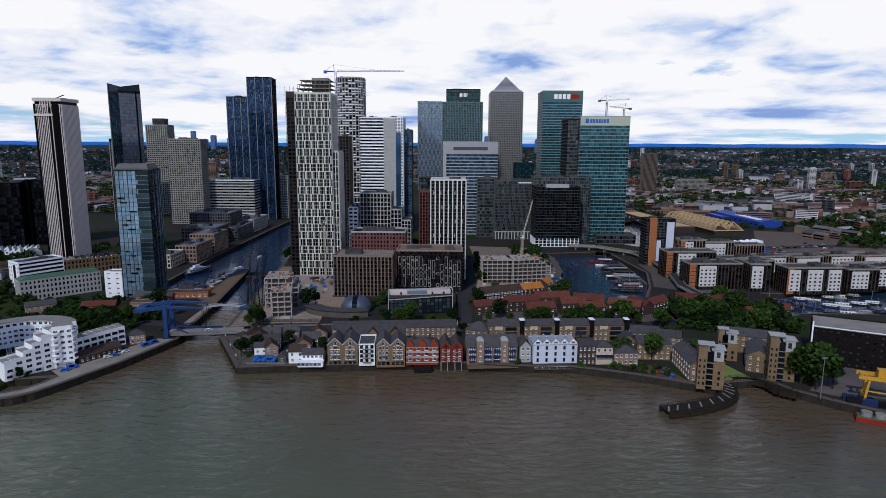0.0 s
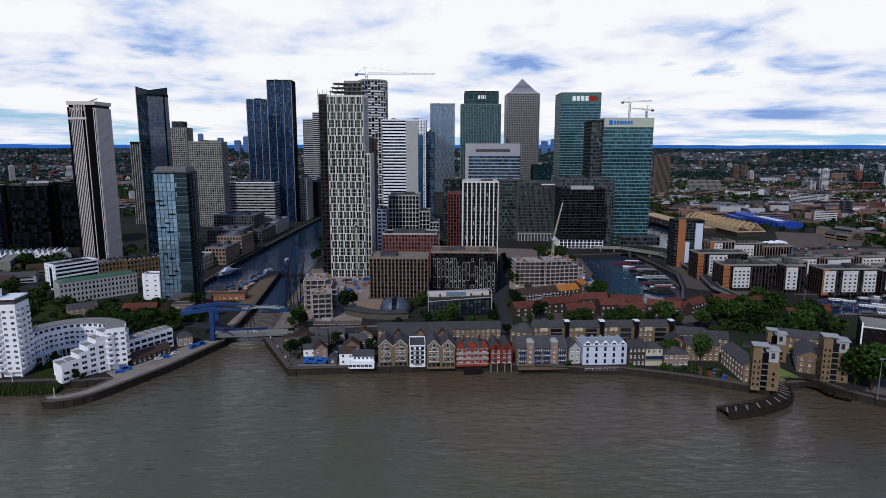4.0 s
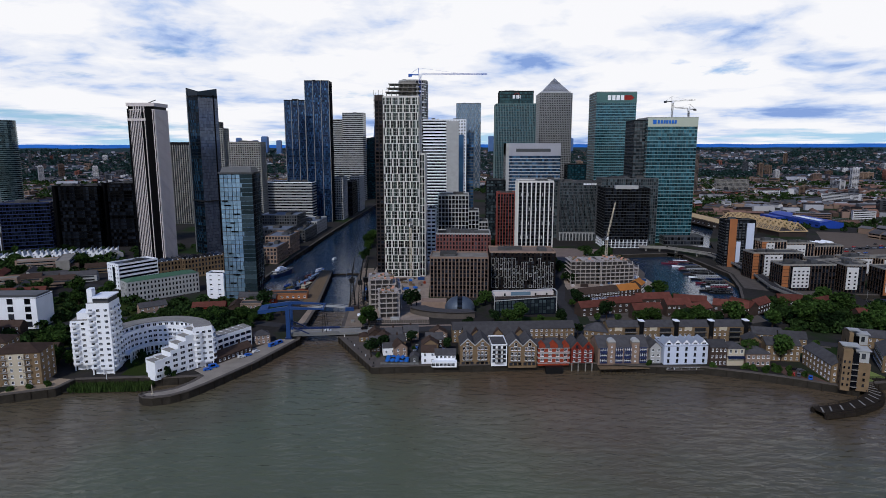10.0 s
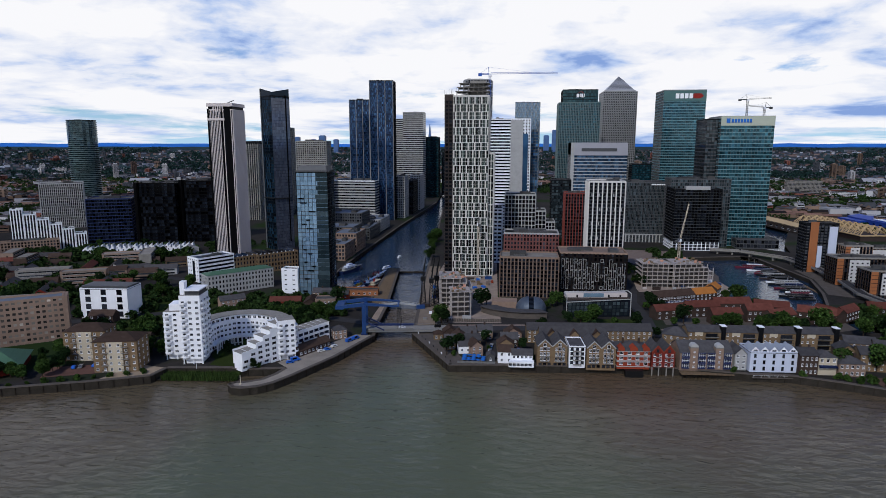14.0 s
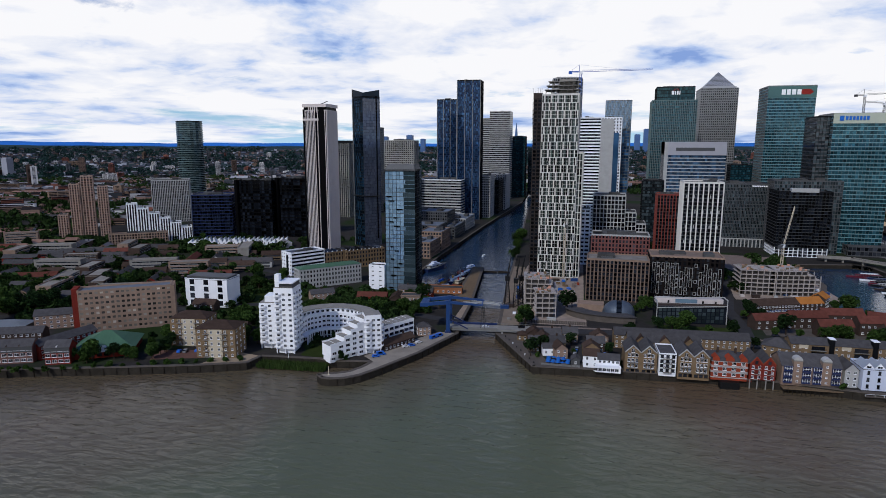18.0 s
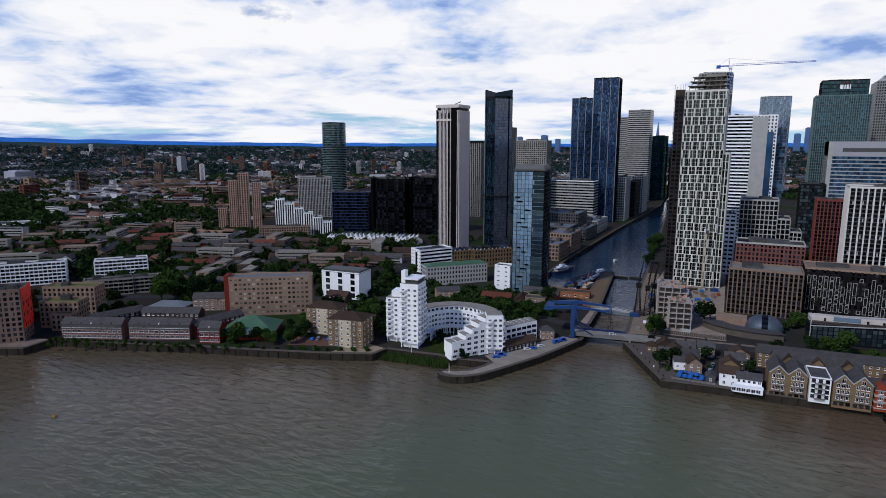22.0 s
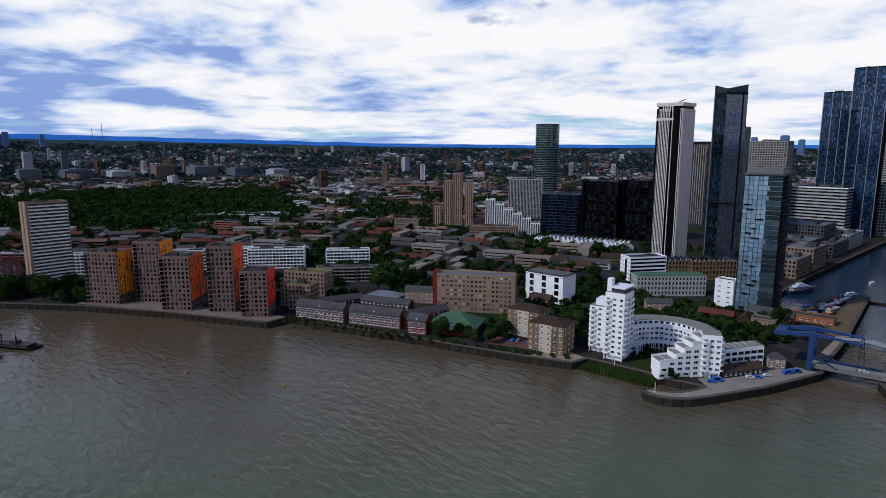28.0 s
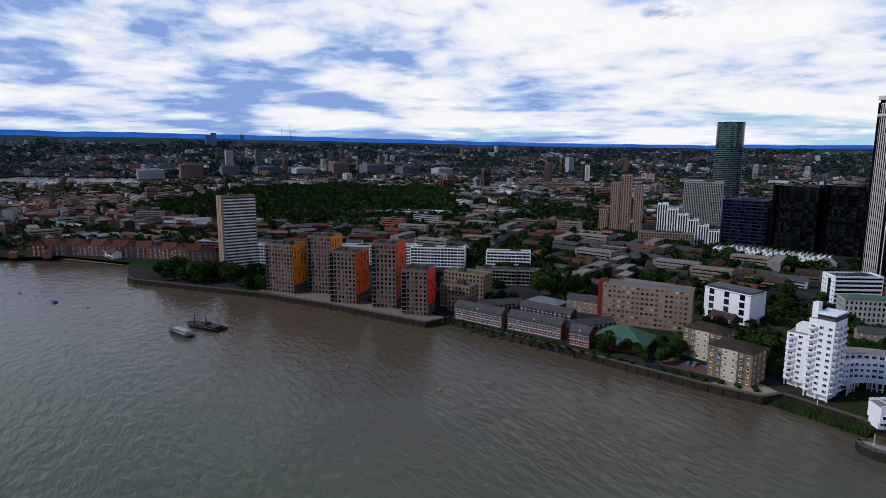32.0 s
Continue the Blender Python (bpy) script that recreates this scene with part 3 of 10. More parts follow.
def water_material(name, col, rough, scale, strength, spec=0.5, mid=None):
    m = bpy.data.materials.new(name)
    m.use_nodes = True
    n, l = m.node_tree.nodes, m.node_tree.links
    b = n["Principled BSDF"]
    b.inputs["Roughness"].default_value = rough
    b.inputs["Specular IOR Level"].default_value = spec
    b.inputs["IOR"].default_value = 1.33
    tc = n.new("ShaderNodeTexCoord")

    def tex(sx, sy, sc, d, rot=0.0, dist=0.0):
        mp = n.new("ShaderNodeMapping")
        mp.inputs["Scale"].default_value = (sx, sy, 1)
        mp.inputs["Rotation"].default_value = (0, 0, rot)
        l.new(tc.outputs["Object"], mp.inputs[0])
        t = n.new("ShaderNodeTexNoise")
        t.inputs["Scale"].default_value, t.inputs["Detail"].default_value, t.inputs["Distortion"].default_value = sc, d, dist
        l.new(mp.outputs[0], t.inputs["Vector"])
        return t.outputs[0]
    big = tex(1, 1, 0.006, 4, 0.3, 0.6)
    r = n.new("ShaderNodeValToRGB")
    r.color_ramp.elements[0].position, r.color_ramp.elements[1].position = 0.36, 0.64
    r.color_ramp.elements[0].color = (*col[0], 1)
    r.color_ramp.elements[1].color = (*col[1], 1)
    l.new(big, r.inputs[0])
    if mid:
        sep = n.new("ShaderNodeSeparateXYZ")
        l.new(tc.outputs["Object"], sep.inputs[0])

        def op(kind, x, y, z=0.0):
            k = n.new("ShaderNodeMath")
            k.operation = kind
            for i, v in enumerate((x, y, z)):
                if isinstance(v, (int, float)):
                    k.inputs[i].default_value = v
                else:
                    l.new(v, k.inputs[i])
            return k.outputs[0]
        # reflected tones set in the water colour: brown near the bank, green midstream
        off = op("MULTIPLY_ADD", op("MINIMUM", op("ADD", sep.outputs[0], 150.0), 0.0), -0.545, sep.outputs[1])
        off = op("MULTIPLY_ADD", tex(1, 1, 0.015, 4, 0.5, 0.5), 150.0, off)
        near = op("SUBTRACT", 1.0, op("DIVIDE", op("ABSOLUTE", op("ADD", sep.outputs[0], 140.0), 0.0), 120.0))
        off = op("MULTIPLY_ADD", op("MAXIMUM", near, 0.0), -120.0, off)     # keeps the greener colour around x = -140
        mr = n.new("ShaderNodeMapRange")
        mr.interpolation_type = "SMOOTHSTEP"
        mr.inputs["From Min"].default_value, mr.inputs["From Max"].default_value = 210.0, 345.0
        l.new(off, mr.inputs["Value"])
        mx = n.new("ShaderNodeMix")
        mx.data_type = "RGBA"
        l.new(mr.outputs[0], mx.inputs[0])
        mx.inputs[6].default_value = (*mid, 1)
        l.new(r.outputs[0], mx.inputs[7])
        l.new(mx.outputs[2], b.inputs["Base Color"])
    else:
        l.new(r.outputs[0], b.inputs["Base Color"])
    add = n.new("ShaderNodeMath")
    add.operation = "MULTIPLY_ADD"
    l.new(tex(0.45, 1.0, scale, 5, 0.12, 0.4), add.inputs[0])
    add.inputs[1].default_value = 1.0
    swell = n.new("ShaderNodeMath")
    swell.operation = "MULTIPLY"
    l.new(tex(0.5, 1.0, scale * 0.22, 3, -0.2, 0.6), swell.inputs[0])
    swell.inputs[1].default_value = 0.4
    l.new(swell.outputs[0], add.inputs[2])
    bp = n.new("ShaderNodeBump")
    bp.inputs["Strength"].default_value, bp.inputs["Distance"].default_value = strength, 0.9
    l.new(add.outputs[0], bp.inputs["Height"])
    l.new(bp.outputs[0], b.inputs["Normal"])
    return m


GROUND = ground_material()
RIVER = water_material("river_water", ((0.090, 0.060, 0.037), (0.080, 0.066, 0.042)), 0.12, 0.26, 0.95, 0.31, mid=(0.088, 0.098, 0.060))
land_mesh()
wb = MB().quad((-4950, -4950, 0), (4950, -4950, 0), (4950, 4950, 0), (-4950, 4950, 0))
tagged(wb.part("water", RIVER), "muddy brown-green river water with small ripples", "water", kind="structure")
MB().quad((-4950, -4950, -5), (4950, -4950, -5), (4950, 4950, -5), (-4950, 4950, -5)).part("river_bed", DCONC)["kind"] = "structure"
bpy.data.objects["river_bed"]["label"] = "dark mud bed under the river"

DOCK = water_material("dock_water", ((0.009, 0.024, 0.050), (0.014, 0.034, 0.066)), 0.1, 0.35, 0.35, 0.36)
DOCKS = [[(-172, 430), (-143, 430), (-162, 575), (-180, 751), (-218, 1149), (-236, 1525), (-263, 1525), (-246, 1254), (-250, 857), (-249, 606), (-246, 500), (-242, 476), (-206, 466), (-186, 440)]] + BASINS[:3]
for poly in DOCKS:
    o = MB().prism(poly, -0.5, 0.03, 0, bottom=False)
    tagged(o.part("water", DOCK), "still dark blue-black dock water", "water", kind="structure")

HILL_AZ = [-180, -120, -60, -36, -20, 0, 20, 40, 50, 63, 80, 97, 120, 180]
HILL_Z = [120, 125, 132, 134, 134, 131, 126, 126, 134, 160, 195, 214, 190, 120]
# distance haze is put into both hill colours, strongest on the ridge
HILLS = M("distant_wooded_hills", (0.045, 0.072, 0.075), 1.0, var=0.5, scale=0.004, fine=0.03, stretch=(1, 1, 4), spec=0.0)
HAZEHILL = M("blue_far_ridge", (0.035, 0.16, 0.50), 1.0, var=0.4, scale=0.004, fine=0.02, stretch=(1, 1, 4), spec=0.0)


def hills():
    b = MB()
    rng = random.Random(3)
    n = 360
    rows = [(3300, 0.0), (3900, 0.25), (4400, 0.6), (4650, 0.82), (4850, 1.0), (4900, 0.4)]
    for i in range(n):
        az = -180 + 360 * i / n
        h = float(np.interp(az, HILL_AZ, HILL_Z))
        rag = noise.noise((az * 0.35, 2.0, 0)) * 6 + noise.noise((az * 1.3, 5.0, 0)) * 4
        for r, k in rows:
            a = radians(az)
            x, y = -50 - r * math.sin(a), r * math.cos(a)
            z = LAND - 0.5 + (h - LAND) * k + rag * k
            b.v.append((x, y, z))
    k = len(rows)
    for i in range(n):
        j = (i + 1) % n
        for q in range(k - 1):
            b.f.append((i * k + q, i * k + q + 1, j * k + q + 1, j * k + q))
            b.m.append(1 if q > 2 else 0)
    ob = b.part("backdrop", [HILLS, HAZEHILL])
    tagged(ob, "low wooded hills along the horizon in haze blue", "hills", kind="structure")


hills()


def inside(x, y, poly):
    c = False
    j = len(poly) - 1
    for i in range(len(poly)):
        (xi, yi), (xj, yj) = poly[i], poly[j]
        if (yi > y) != (yj > y) and x < (xj - xi) * (y - yi) / (yj - yi) + xi:
            c = not c
        j = i
    return c


def on_land(x, y):
    return inside(x, y, SHORE) and not any(inside(x, y, h) for h in BASINS)


def hill_z(x, y):
    """Ground height, with the slope of the far hills."""
    r, az = math.hypot(x + 50, y), math.degrees(math.atan2(-(x + 50), y))
    h = float(np.interp(az, HILL_AZ, HILL_Z))
    return LAND + max(0.0, float(np.interp(r, [3300, 3900, 4400, 4650], [0, 0.25, 0.6, 0.82])) * (h - LAND))


quay_wall("quay_wall", [(-702, 17), (-685, 21), (-583, 108), (-520, 148), (-448, 187), (-450, 204), (-400, 221), (-363, 235), (-329, 246), (-289, 260), (-264, 271)],
          LAND + 0.5, "weathered concrete river wall below flats and terraces")
quay_wall("quay_wall", [(-228, 287.5), (-222.5, 286), (-200, 290.5), (-202, 282), (-206, 274), (-212, 270), (-217.5, 268.5), (-219.5, 265.7), (-216, 262.3), (-211, 262), (-204, 264.7), (-198, 270.7), (-192.5, 281), (-179, 311), (-166, 352), (-169, 372)], LAND + 0.2, "pale concrete pier wall at the dock entrance")
quay_wall("quay_wall", [(-144, 372), (-143, 359), (-114, 306), (-91, 309), (-64, 311), (-25, 315), (9, 316), (42, 312), (63, 312), (85, 305), (100, 299), (128, 285)],
          LAND + 0.2, "dark stained river wall with timber fenders below the houses")
quay_wall("quay_wall", [(128, 285), (133, 291), (157, 296), (164, 283), (176, 271), (192, 258), (240, 215)], LAND + 0.2, "dark sheet-piled river wall below the yard")
quay_wall("quay_wall", [(-169, 372), (-173, 425), (-190, 560), (-200, 560), (-190, 445)], LAND + 0.1, "pale stone quay wall of the narrow dock pier")
quay_wall("quay_wall", [(-164, 575), (-160, 525), (-151, 438), (-144, 372)], LAND + 0.1, "stone quay wall along the dock entrance")
quay_wall("quay_wall", [(-206, 470), (-240, 480), (-243, 504), (-247, 606), (-248, 857), (-243, 1254)], LAND + 0.1, "long stone dock wall")
quay_wall("quay_wall", [(-218, 1149), (-180, 751), (-164, 575)], LAND + 0.1, "stone dock wall beside the building site")


def strip(name, pts, width, mat, label, cat, z=LAND + 0.03):
    """A road or path as a flat slab along a line."""
    b = MB()
    n = len(pts)
    side = []
    for i in range(n):
        a, c = Vector(pts[max(0, i - 1)]), Vector(pts[min(n - 1, i + 1)])
        d = (c - a).normalized()
        o = Vector((-d.y, d.x)) * width / 2
        p = Vector(pts[i])
        side.append((p + o, p - o))
    for i in range(n - 1):
        (a, e), (c, f) = side[i], side[i + 1]
        b.quad((e.x, e.y, z), (f.x, f.y, z), (c.x, c.y, z), (a.x, a.y, z))
        for p, q in ((f, e), (a, c)):
            b.quad((p.x, p.y, z), (q.x, q.y, z), (q.x, q.y, z - 0.15), (p.x, p.y, z - 0.15))
    ob = b.part(name, mat)
    return tagged(ob, label, cat, kind="structure")


def patch(name, poly, mat, label, cat, z=LAND + 0.02, kind="structure"):
    b = MB().prism(poly, z - 0.3, z, 0, bottom=False)
    return tagged(b.part(name, mat), label, cat, kind=kind)

# ---- the towers ----
WGLAZ = (WHITE, GLASS_D, WHITE)
# pale fins over dark glass, black neck, pale crown
t, h = tower("striped_tower", "tall tower with pale vertical fins and dark glass between", "tower", -350.5, 537, 152, w=24, d=24, fh=3.3, bay=1.5, pier=0.62, sp=0.2,
             mats=(M("pale_fins", (0.56, 0.50, 0.475), 0.6, var=0.08), GLASS_K, BLACKCLAD), proud=0.45, parapet=0.5, edges={1: (1.7, 1.25, 0.2), 3: (2.4, 0.5, 0.2)})
for x0, x1 in ((-12.2, -10.4), (0.9, 2.6), (4.2, 9.6)):
    MB().box(x0, x1, -0.62, 0, 0, h + 1).part("black_strip", [BLACKCLAD], t, "black recessed-looking glass strip")
PALEFIN = bpy.data.materials["pale_fins"]
MB().prism(rect(23, 23), 0, 3, 0).part("neck", [BLACKCLAD], t, "dark recessed neck below the crown", at=pose(0, 0.5, h))
b = MB().prism([(-12.5, -0.9), (12.5, -0.9), (12.5, 24.9), (-12.5, 24.9)], 3, 6)
b.box(-12.2, 4.2, -1.0, 0.2, -9.5, -7.5)
for i in range(5):
    xx = -6.5 + 2.2 * i
    b.box(xx, xx + 0.9, -0.8, 0, -2, 3.2)
b.part("crown", [PALEFIN], t, "pale crown slab", at=pose(0, 0, h))
MB().beam((-2, 10, h + 5), (9, 10, h + 9), 0.3).part("roof_crane", [DARKCLAD], t)

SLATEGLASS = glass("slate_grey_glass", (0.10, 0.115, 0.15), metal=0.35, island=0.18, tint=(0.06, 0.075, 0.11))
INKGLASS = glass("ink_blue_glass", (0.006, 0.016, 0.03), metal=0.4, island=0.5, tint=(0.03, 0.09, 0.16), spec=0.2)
t, h = tower("dark_glass_tower", "slim ink-blue and slate-grey glass tower with a notched roof edge", "tower", -353.2, 649.3, 172, ang=-35, w=20, d=23, fh=3.4, bay=1.8, pier=0.14, sp=0.5,
             mats=(DARKCLAD, INKGLASS, DARKCLAD), plant=2)
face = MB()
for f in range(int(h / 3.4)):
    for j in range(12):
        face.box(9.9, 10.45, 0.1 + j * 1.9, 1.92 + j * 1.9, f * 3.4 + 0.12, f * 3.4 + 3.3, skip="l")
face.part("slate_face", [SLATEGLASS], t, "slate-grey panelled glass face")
b = MB()
b.quad((-10, 0, h), (10, 0, h), (10, 0, h + 4.6), (-10, 0, h + 9.4)).quad((10, 0, h), (10, 23, h), (10, 23, h + 9), (10, 0, h + 4.6))
b.quad((-10, 23, h), (-10, 0, h), (-10, 0, h + 9.4), (-10, 23, h + 5)).quad((10, 23, h), (-10, 23, h), (-10, 23, h + 5), (10, 23, h + 9))
b.quad((10, 0.6, h), (-10, 0.6, h), (-10, 0.6, h + 9.4), (10, 0.6, h + 4.6)).quad((9.4, 23, h), (9.4, 0, h), (9.4, 0, h + 4.6), (9.4, 23, h + 9))
b.part("crown_screen", [INKGLASS], t)
MB().box(-10.6, -9.5, -0.6, 0.4, 0, h + 9.2).part("corner_fin", [STEEL], t, "pale metal corner fin")
MB().box(10.46, 10.7, 17.4, 18.8, 8, h + 2).part("vent_strip", [BLACKCLAD], t, "black vertical vent strip")
# the notch is not cut in: proud black boxes stand for its shade
MB().box(10.3, 11.6, 0, 20, 57, 58.2).box(-10, 10.3, -1.2, 0, 57.4, 59).part("notch", [BLACK], t, "black band in place of the notch round the tower")

# zig-zag glass tower by the dock
t, h = tower("zigzag_glass_tower", "blue glass tower with pale stepped panes and a sloping roof frame", "tower", -235, 446, 100, w=24, d=22, fh=3.3, bay=2.4, pier=0.1, sp=0.4,
             mats=(DARKCLAD, GLASS_L, GREYCLAD), jitter=0.25, edges={0: (3.0, 0.1, 0.35), 1: (1.5, 0.25, 0.5)}, plant=0, ang=4)
DEEPTEAL = glass("deep_teal_glass", (0.022, 0.042, 0.05), metal=0.4, tint=(0.08, 0.12, 0.14))
rng = random.Random(4)
for f in range(int(h / 3.3)):
    o = rng.uniform(-0.25, 0.25)
    s0 = rng.choice((2.4, 3.2, 3.2, 4.4))
    MB().box(s0, 12.1, -0.6 + o, 0.05, f * 3.3 + 0.3, f * 3.3 + 3.25).part("dark_glazing", [DEEPTEAL], t, "dark teal glazing row")
for f in range(int(h / 3.3)):
    if rng.random() < 0.45:
        s0 = rng.uniform(-11.5, -1)
        MB().box(s0, s0 + rng.uniform(2, 5), -0.75, 0, f * 3.3 - 0.3, f * 3.3 + 0.7).part("ledge", [BLACKCLAD], t, "dark irregular ledge")
b = MB()
for a, c in (((-12.3, -0.3), (12.3, -0.3)), ((12.3, -0.3), (10, 22)), ((10, 22), (-10, 22)), ((-10, 22), (-12.3, -0.3))):
    b.beam((*a, h + 1), (c[0], c[1], h + 1), 0.6)
b.quad((-12, 0, h), (12, 0, h), (10.5, 3, h + 5), (-10.5, 3, h + 5)).quad((12, 0, h), (12, 22, h), (10, 20, h + 5), (10.5, 3, h + 5))
b.quad((-12, 22, h), (-12, 0, h), (-10.5, 3, h + 5), (-10, 20, h + 5)).quad((12, 22, h), (-12, 22, h), (-10, 20, h + 5), (10, 20, h + 5))
for q in ((-10.5, 10.5, 3, 6.5), (-10.5, 10.5, 16, 20), (-10.5, -6, 6.5, 16), (6, 10.5, 6.5, 16)):
    b.box(*q, h + 4.6, h + 5)
b.part("roof_frame", [GREYCLAD], t, "grey metal sloped roof frame with an opening")

NAVYG = glass("navy_curtain_glass", (0.008, 0.026, 0.07), metal=0.5, island=0.5, tint=(0.05, 0.13, 0.27))
for x, w, top, lab in ((-287.5, 36, 216, "tallest dark blue glass tower with pale corner lines"), (-323, 31, 188, "dark blue glass tower with pale corner lines")):
    t, h = tower("blue_glass_tower", lab, "tower", x, 932 if x > -300 else 936, top, w=w, d=30, fh=3.4, bay=1.7, pier=0.12, sp=0.45, mats=(DARKCLAD, NAVYG, NAVY), plant=1, ang=3)
    b = MB()
    for xx in (-w / 2, -w / 6, w / 6, w / 2):
        b.box(xx - 0.4, xx + 0.4, -0.6, 0.3, 0, h + 1)
    b.part("corner_line", [STEEL], t)

for x, w, top, yy in ((-301, 43, 188, 1300), (-335, 24, 175, 1315)):
    tower("banded_tower", "office tower with pale and dark horizontal bands", "tower", x, yy, top, w=w, d=40, fh=4.1, bay=6, pier=0, sp=1.9, mats=(OFFWHITE, GLASS_D, OFFWHITE), sproud=0.3)
tower("green_glass_tower", "distant dark green glass tower", "tower", -268, 1360, 137, w=28, d=28, bay=2.5, pier=0.15, mats=(DARKCLAD, GLASS_T, DARKCLAD))
tower("green_glass_tower", "distant dark green glass tower", "tower", -246, 1440, 110, w=20, d=28, bay=2.5, pier=0.15, mats=(DARKCLAD, GLASS_G, DARKCLAD))

# tower under construction, white frame
WFRAME = M("cream_precast_frame", (0.58, 0.56, 0.52), 0.7, var=0.1)
GREENWIN = glass("grey_green_glass", (0.010, 0.016, 0.015), metal=0.25, island=0.5, tint=(0.09, 0.12, 0.11))
t, h = tower("framed_tower", "unfinished tower with a cream precast grid and brown hoist side", "tower", -120.5, 535, 162, w=31, d=30, fh=6.6, bay=2.8, pier=0.22, sp=0.5,
             mats=(WFRAME, GREENWIN, WFRAME), proud=0.3, sproud=0.6, plant=2, panes=2, edges={3: (2.6, 1.5, 1.2), 1: (2.8, 0.9, 0.75)})
for f in range(round(h / 6.6)):
    b = MB()
    fz = f * h / round(h / 6.6)
    for i in range(6):
        x0 = -15.3 + i * 5.6 + (1.4 if f % 2 else 0.0)
        if x0 < 15:
            b.box(x0, min(15.5, x0 + 0.9), -0.85, 0.02, fz + 0.2, fz + 6.8, skip="b")
    b.box(-15.4, 15.4, -0.2, 0.02, fz + 3.55, fz + 3.72, skip="b")
    b.part("staggered_pier", [WFRAME], t, "cream piers that step from floor to floor")
b = MB().box(-23, -15.6, 0.4, 28, 0, h + 2)
b.part("hoist_side", [BRONZE], t, "brown cladding of the unfinished side")
b = MB()
for i in range(int(h / 3.3)):
    z = i * 3.3 + 0.6
    for s in range(2):
        b.box(-22.4 + s * 3.4, -19.9 + s * 3.4, 0.1, 0.45, z, z + 2.1)
b.part("window_strip", [GLASS_K], t)
b = MB()
for i in range(int(h / 3.3) + 1):
    b.box(-23.6, -15.8, -0.4, -0.1, i * 3.3, i * 3.3 + 0.25)
for xx in (-23.5, -19.3, -16):
    b.box(xx, xx + 0.2, -0.4, -0.2, 0, h + 6)
b.part("scaffold", [DARKCLAD], t)
for i in range(3):
    z = h + 1.5 + i * 3.4
    b = MB().box(-14 + i * 1.5, 15.5, 2, 24 - i * 2, z + 2.9, z + 3.4)
    for j in range(7):
        xx = -13 + i * 1.5 + j * (27 - i * 1.5) / 6
        b.box(xx, xx + 0.6, 2.4, 3, z, z + 3)
    b.part("open_floor", [CONC], t, "bare concrete floor at the top")
MB().box(-2, 12, 8, 20, h, h + 14).part("lift_core", [CONC], t, "bare concrete lift core")
b = MB()
for i in range(9):
    xx = -22 + i * 4.6
    b.box(xx, xx + 0.15, 1, 1.15, h, h + 4 + (i * 37 % 5))
b.part("scaffold_pole", [DARKCLAD], t)
t2, h2 = tower("framed_tower_wing", "lower cream-framed wing beside the unfinished tower", "tower", -102.7, 538, 113, w=4.6, d=26, fh=6.4, bay=2.4, pier=0.6, sp=0.6, mats=(WFRAME, GREENWIN, WFRAME), proud=0.5, sproud=0.35, plant=0)

# round white tower
t, h = tower("round_tower", "round white tower with staggered bays and dark windows", "tower", -133, 818, 203, poly=ring(18.5, 18.5, 28), fh=6.6, bay=4.1, pier=0.9, sp=1.2, mats=(OFFWHITE, GLASS_K, OFFWHITE), proud=0.9, sproud=0.8, plant=1)
b = MB()
rng = random.Random(21)
for f in range(int(h / 3.3)):
    for i in range(28):
        if rng.random() < 0.55:
            a0, a1 = 6.2832 * (i + 0.1) / 28, 6.2832 * (i + 0.9) / 28
            q = [(18.4 * math.cos(a0), 18.4 * math.sin(a0)), (19.6 * math.cos(a0), 19.6 * math.sin(a0)), (19.6 * math.cos(a1), 19.6 * math.sin(a1)), (18.4 * math.cos(a1), 18.4 * math.sin(a1))]
            b.prism(q, f * 3.3, f * 3.3 + 1.2)
b.part("bay_front", [WHITE], t, "white staggered bay fronts")
t, h = tower("dark_slim_tower", "dark slim residential tower with balconies", "tower", -126, 690, 128, w=20, d=24, bay=3.2, pier=1.2, sp=1.0, mats=(BRONZE, GLASS_K, BRONZE), proud=0.4)

# white banded tower with vertical glass strip
t, h = tower("white_tower", "white tower with horizontal bands and a tall glass strip", "tower", -104, 800, 153, w=30, d=40, fh=3.9, bay=8, pier=0, sp=1.8, mats=WGLAZ, sproud=0.3)
t, h = tower("white_tower", "white tower side with punched windows and a tall glass strip", "tower", -76, 798, 153, w=25, d=42, fh=3.9, bay=3.5, pier=1.9, sp=1.7, mats=WGLAZ, sproud=0.25, proud=0.25)
MB().box(-12.6, 3, -0.5, 0, 4, h - 1).part("plain_panel", [OFFWHITE], t, "plain pale stone panel")
MB().box(3, 9.5, -0.6, 0, 8, h - 18).part("glass_strip", [GLASS_B], t, "tall blue glass strip")
tower("white_tower", "narrow dark glass end block", "tower", -58, 812, 138, w=9, d=30, fh=3.9, bay=3, pier=0.3, sp=0.8, mats=(GREYCLAD, GLASS_B, GREYCLAD))

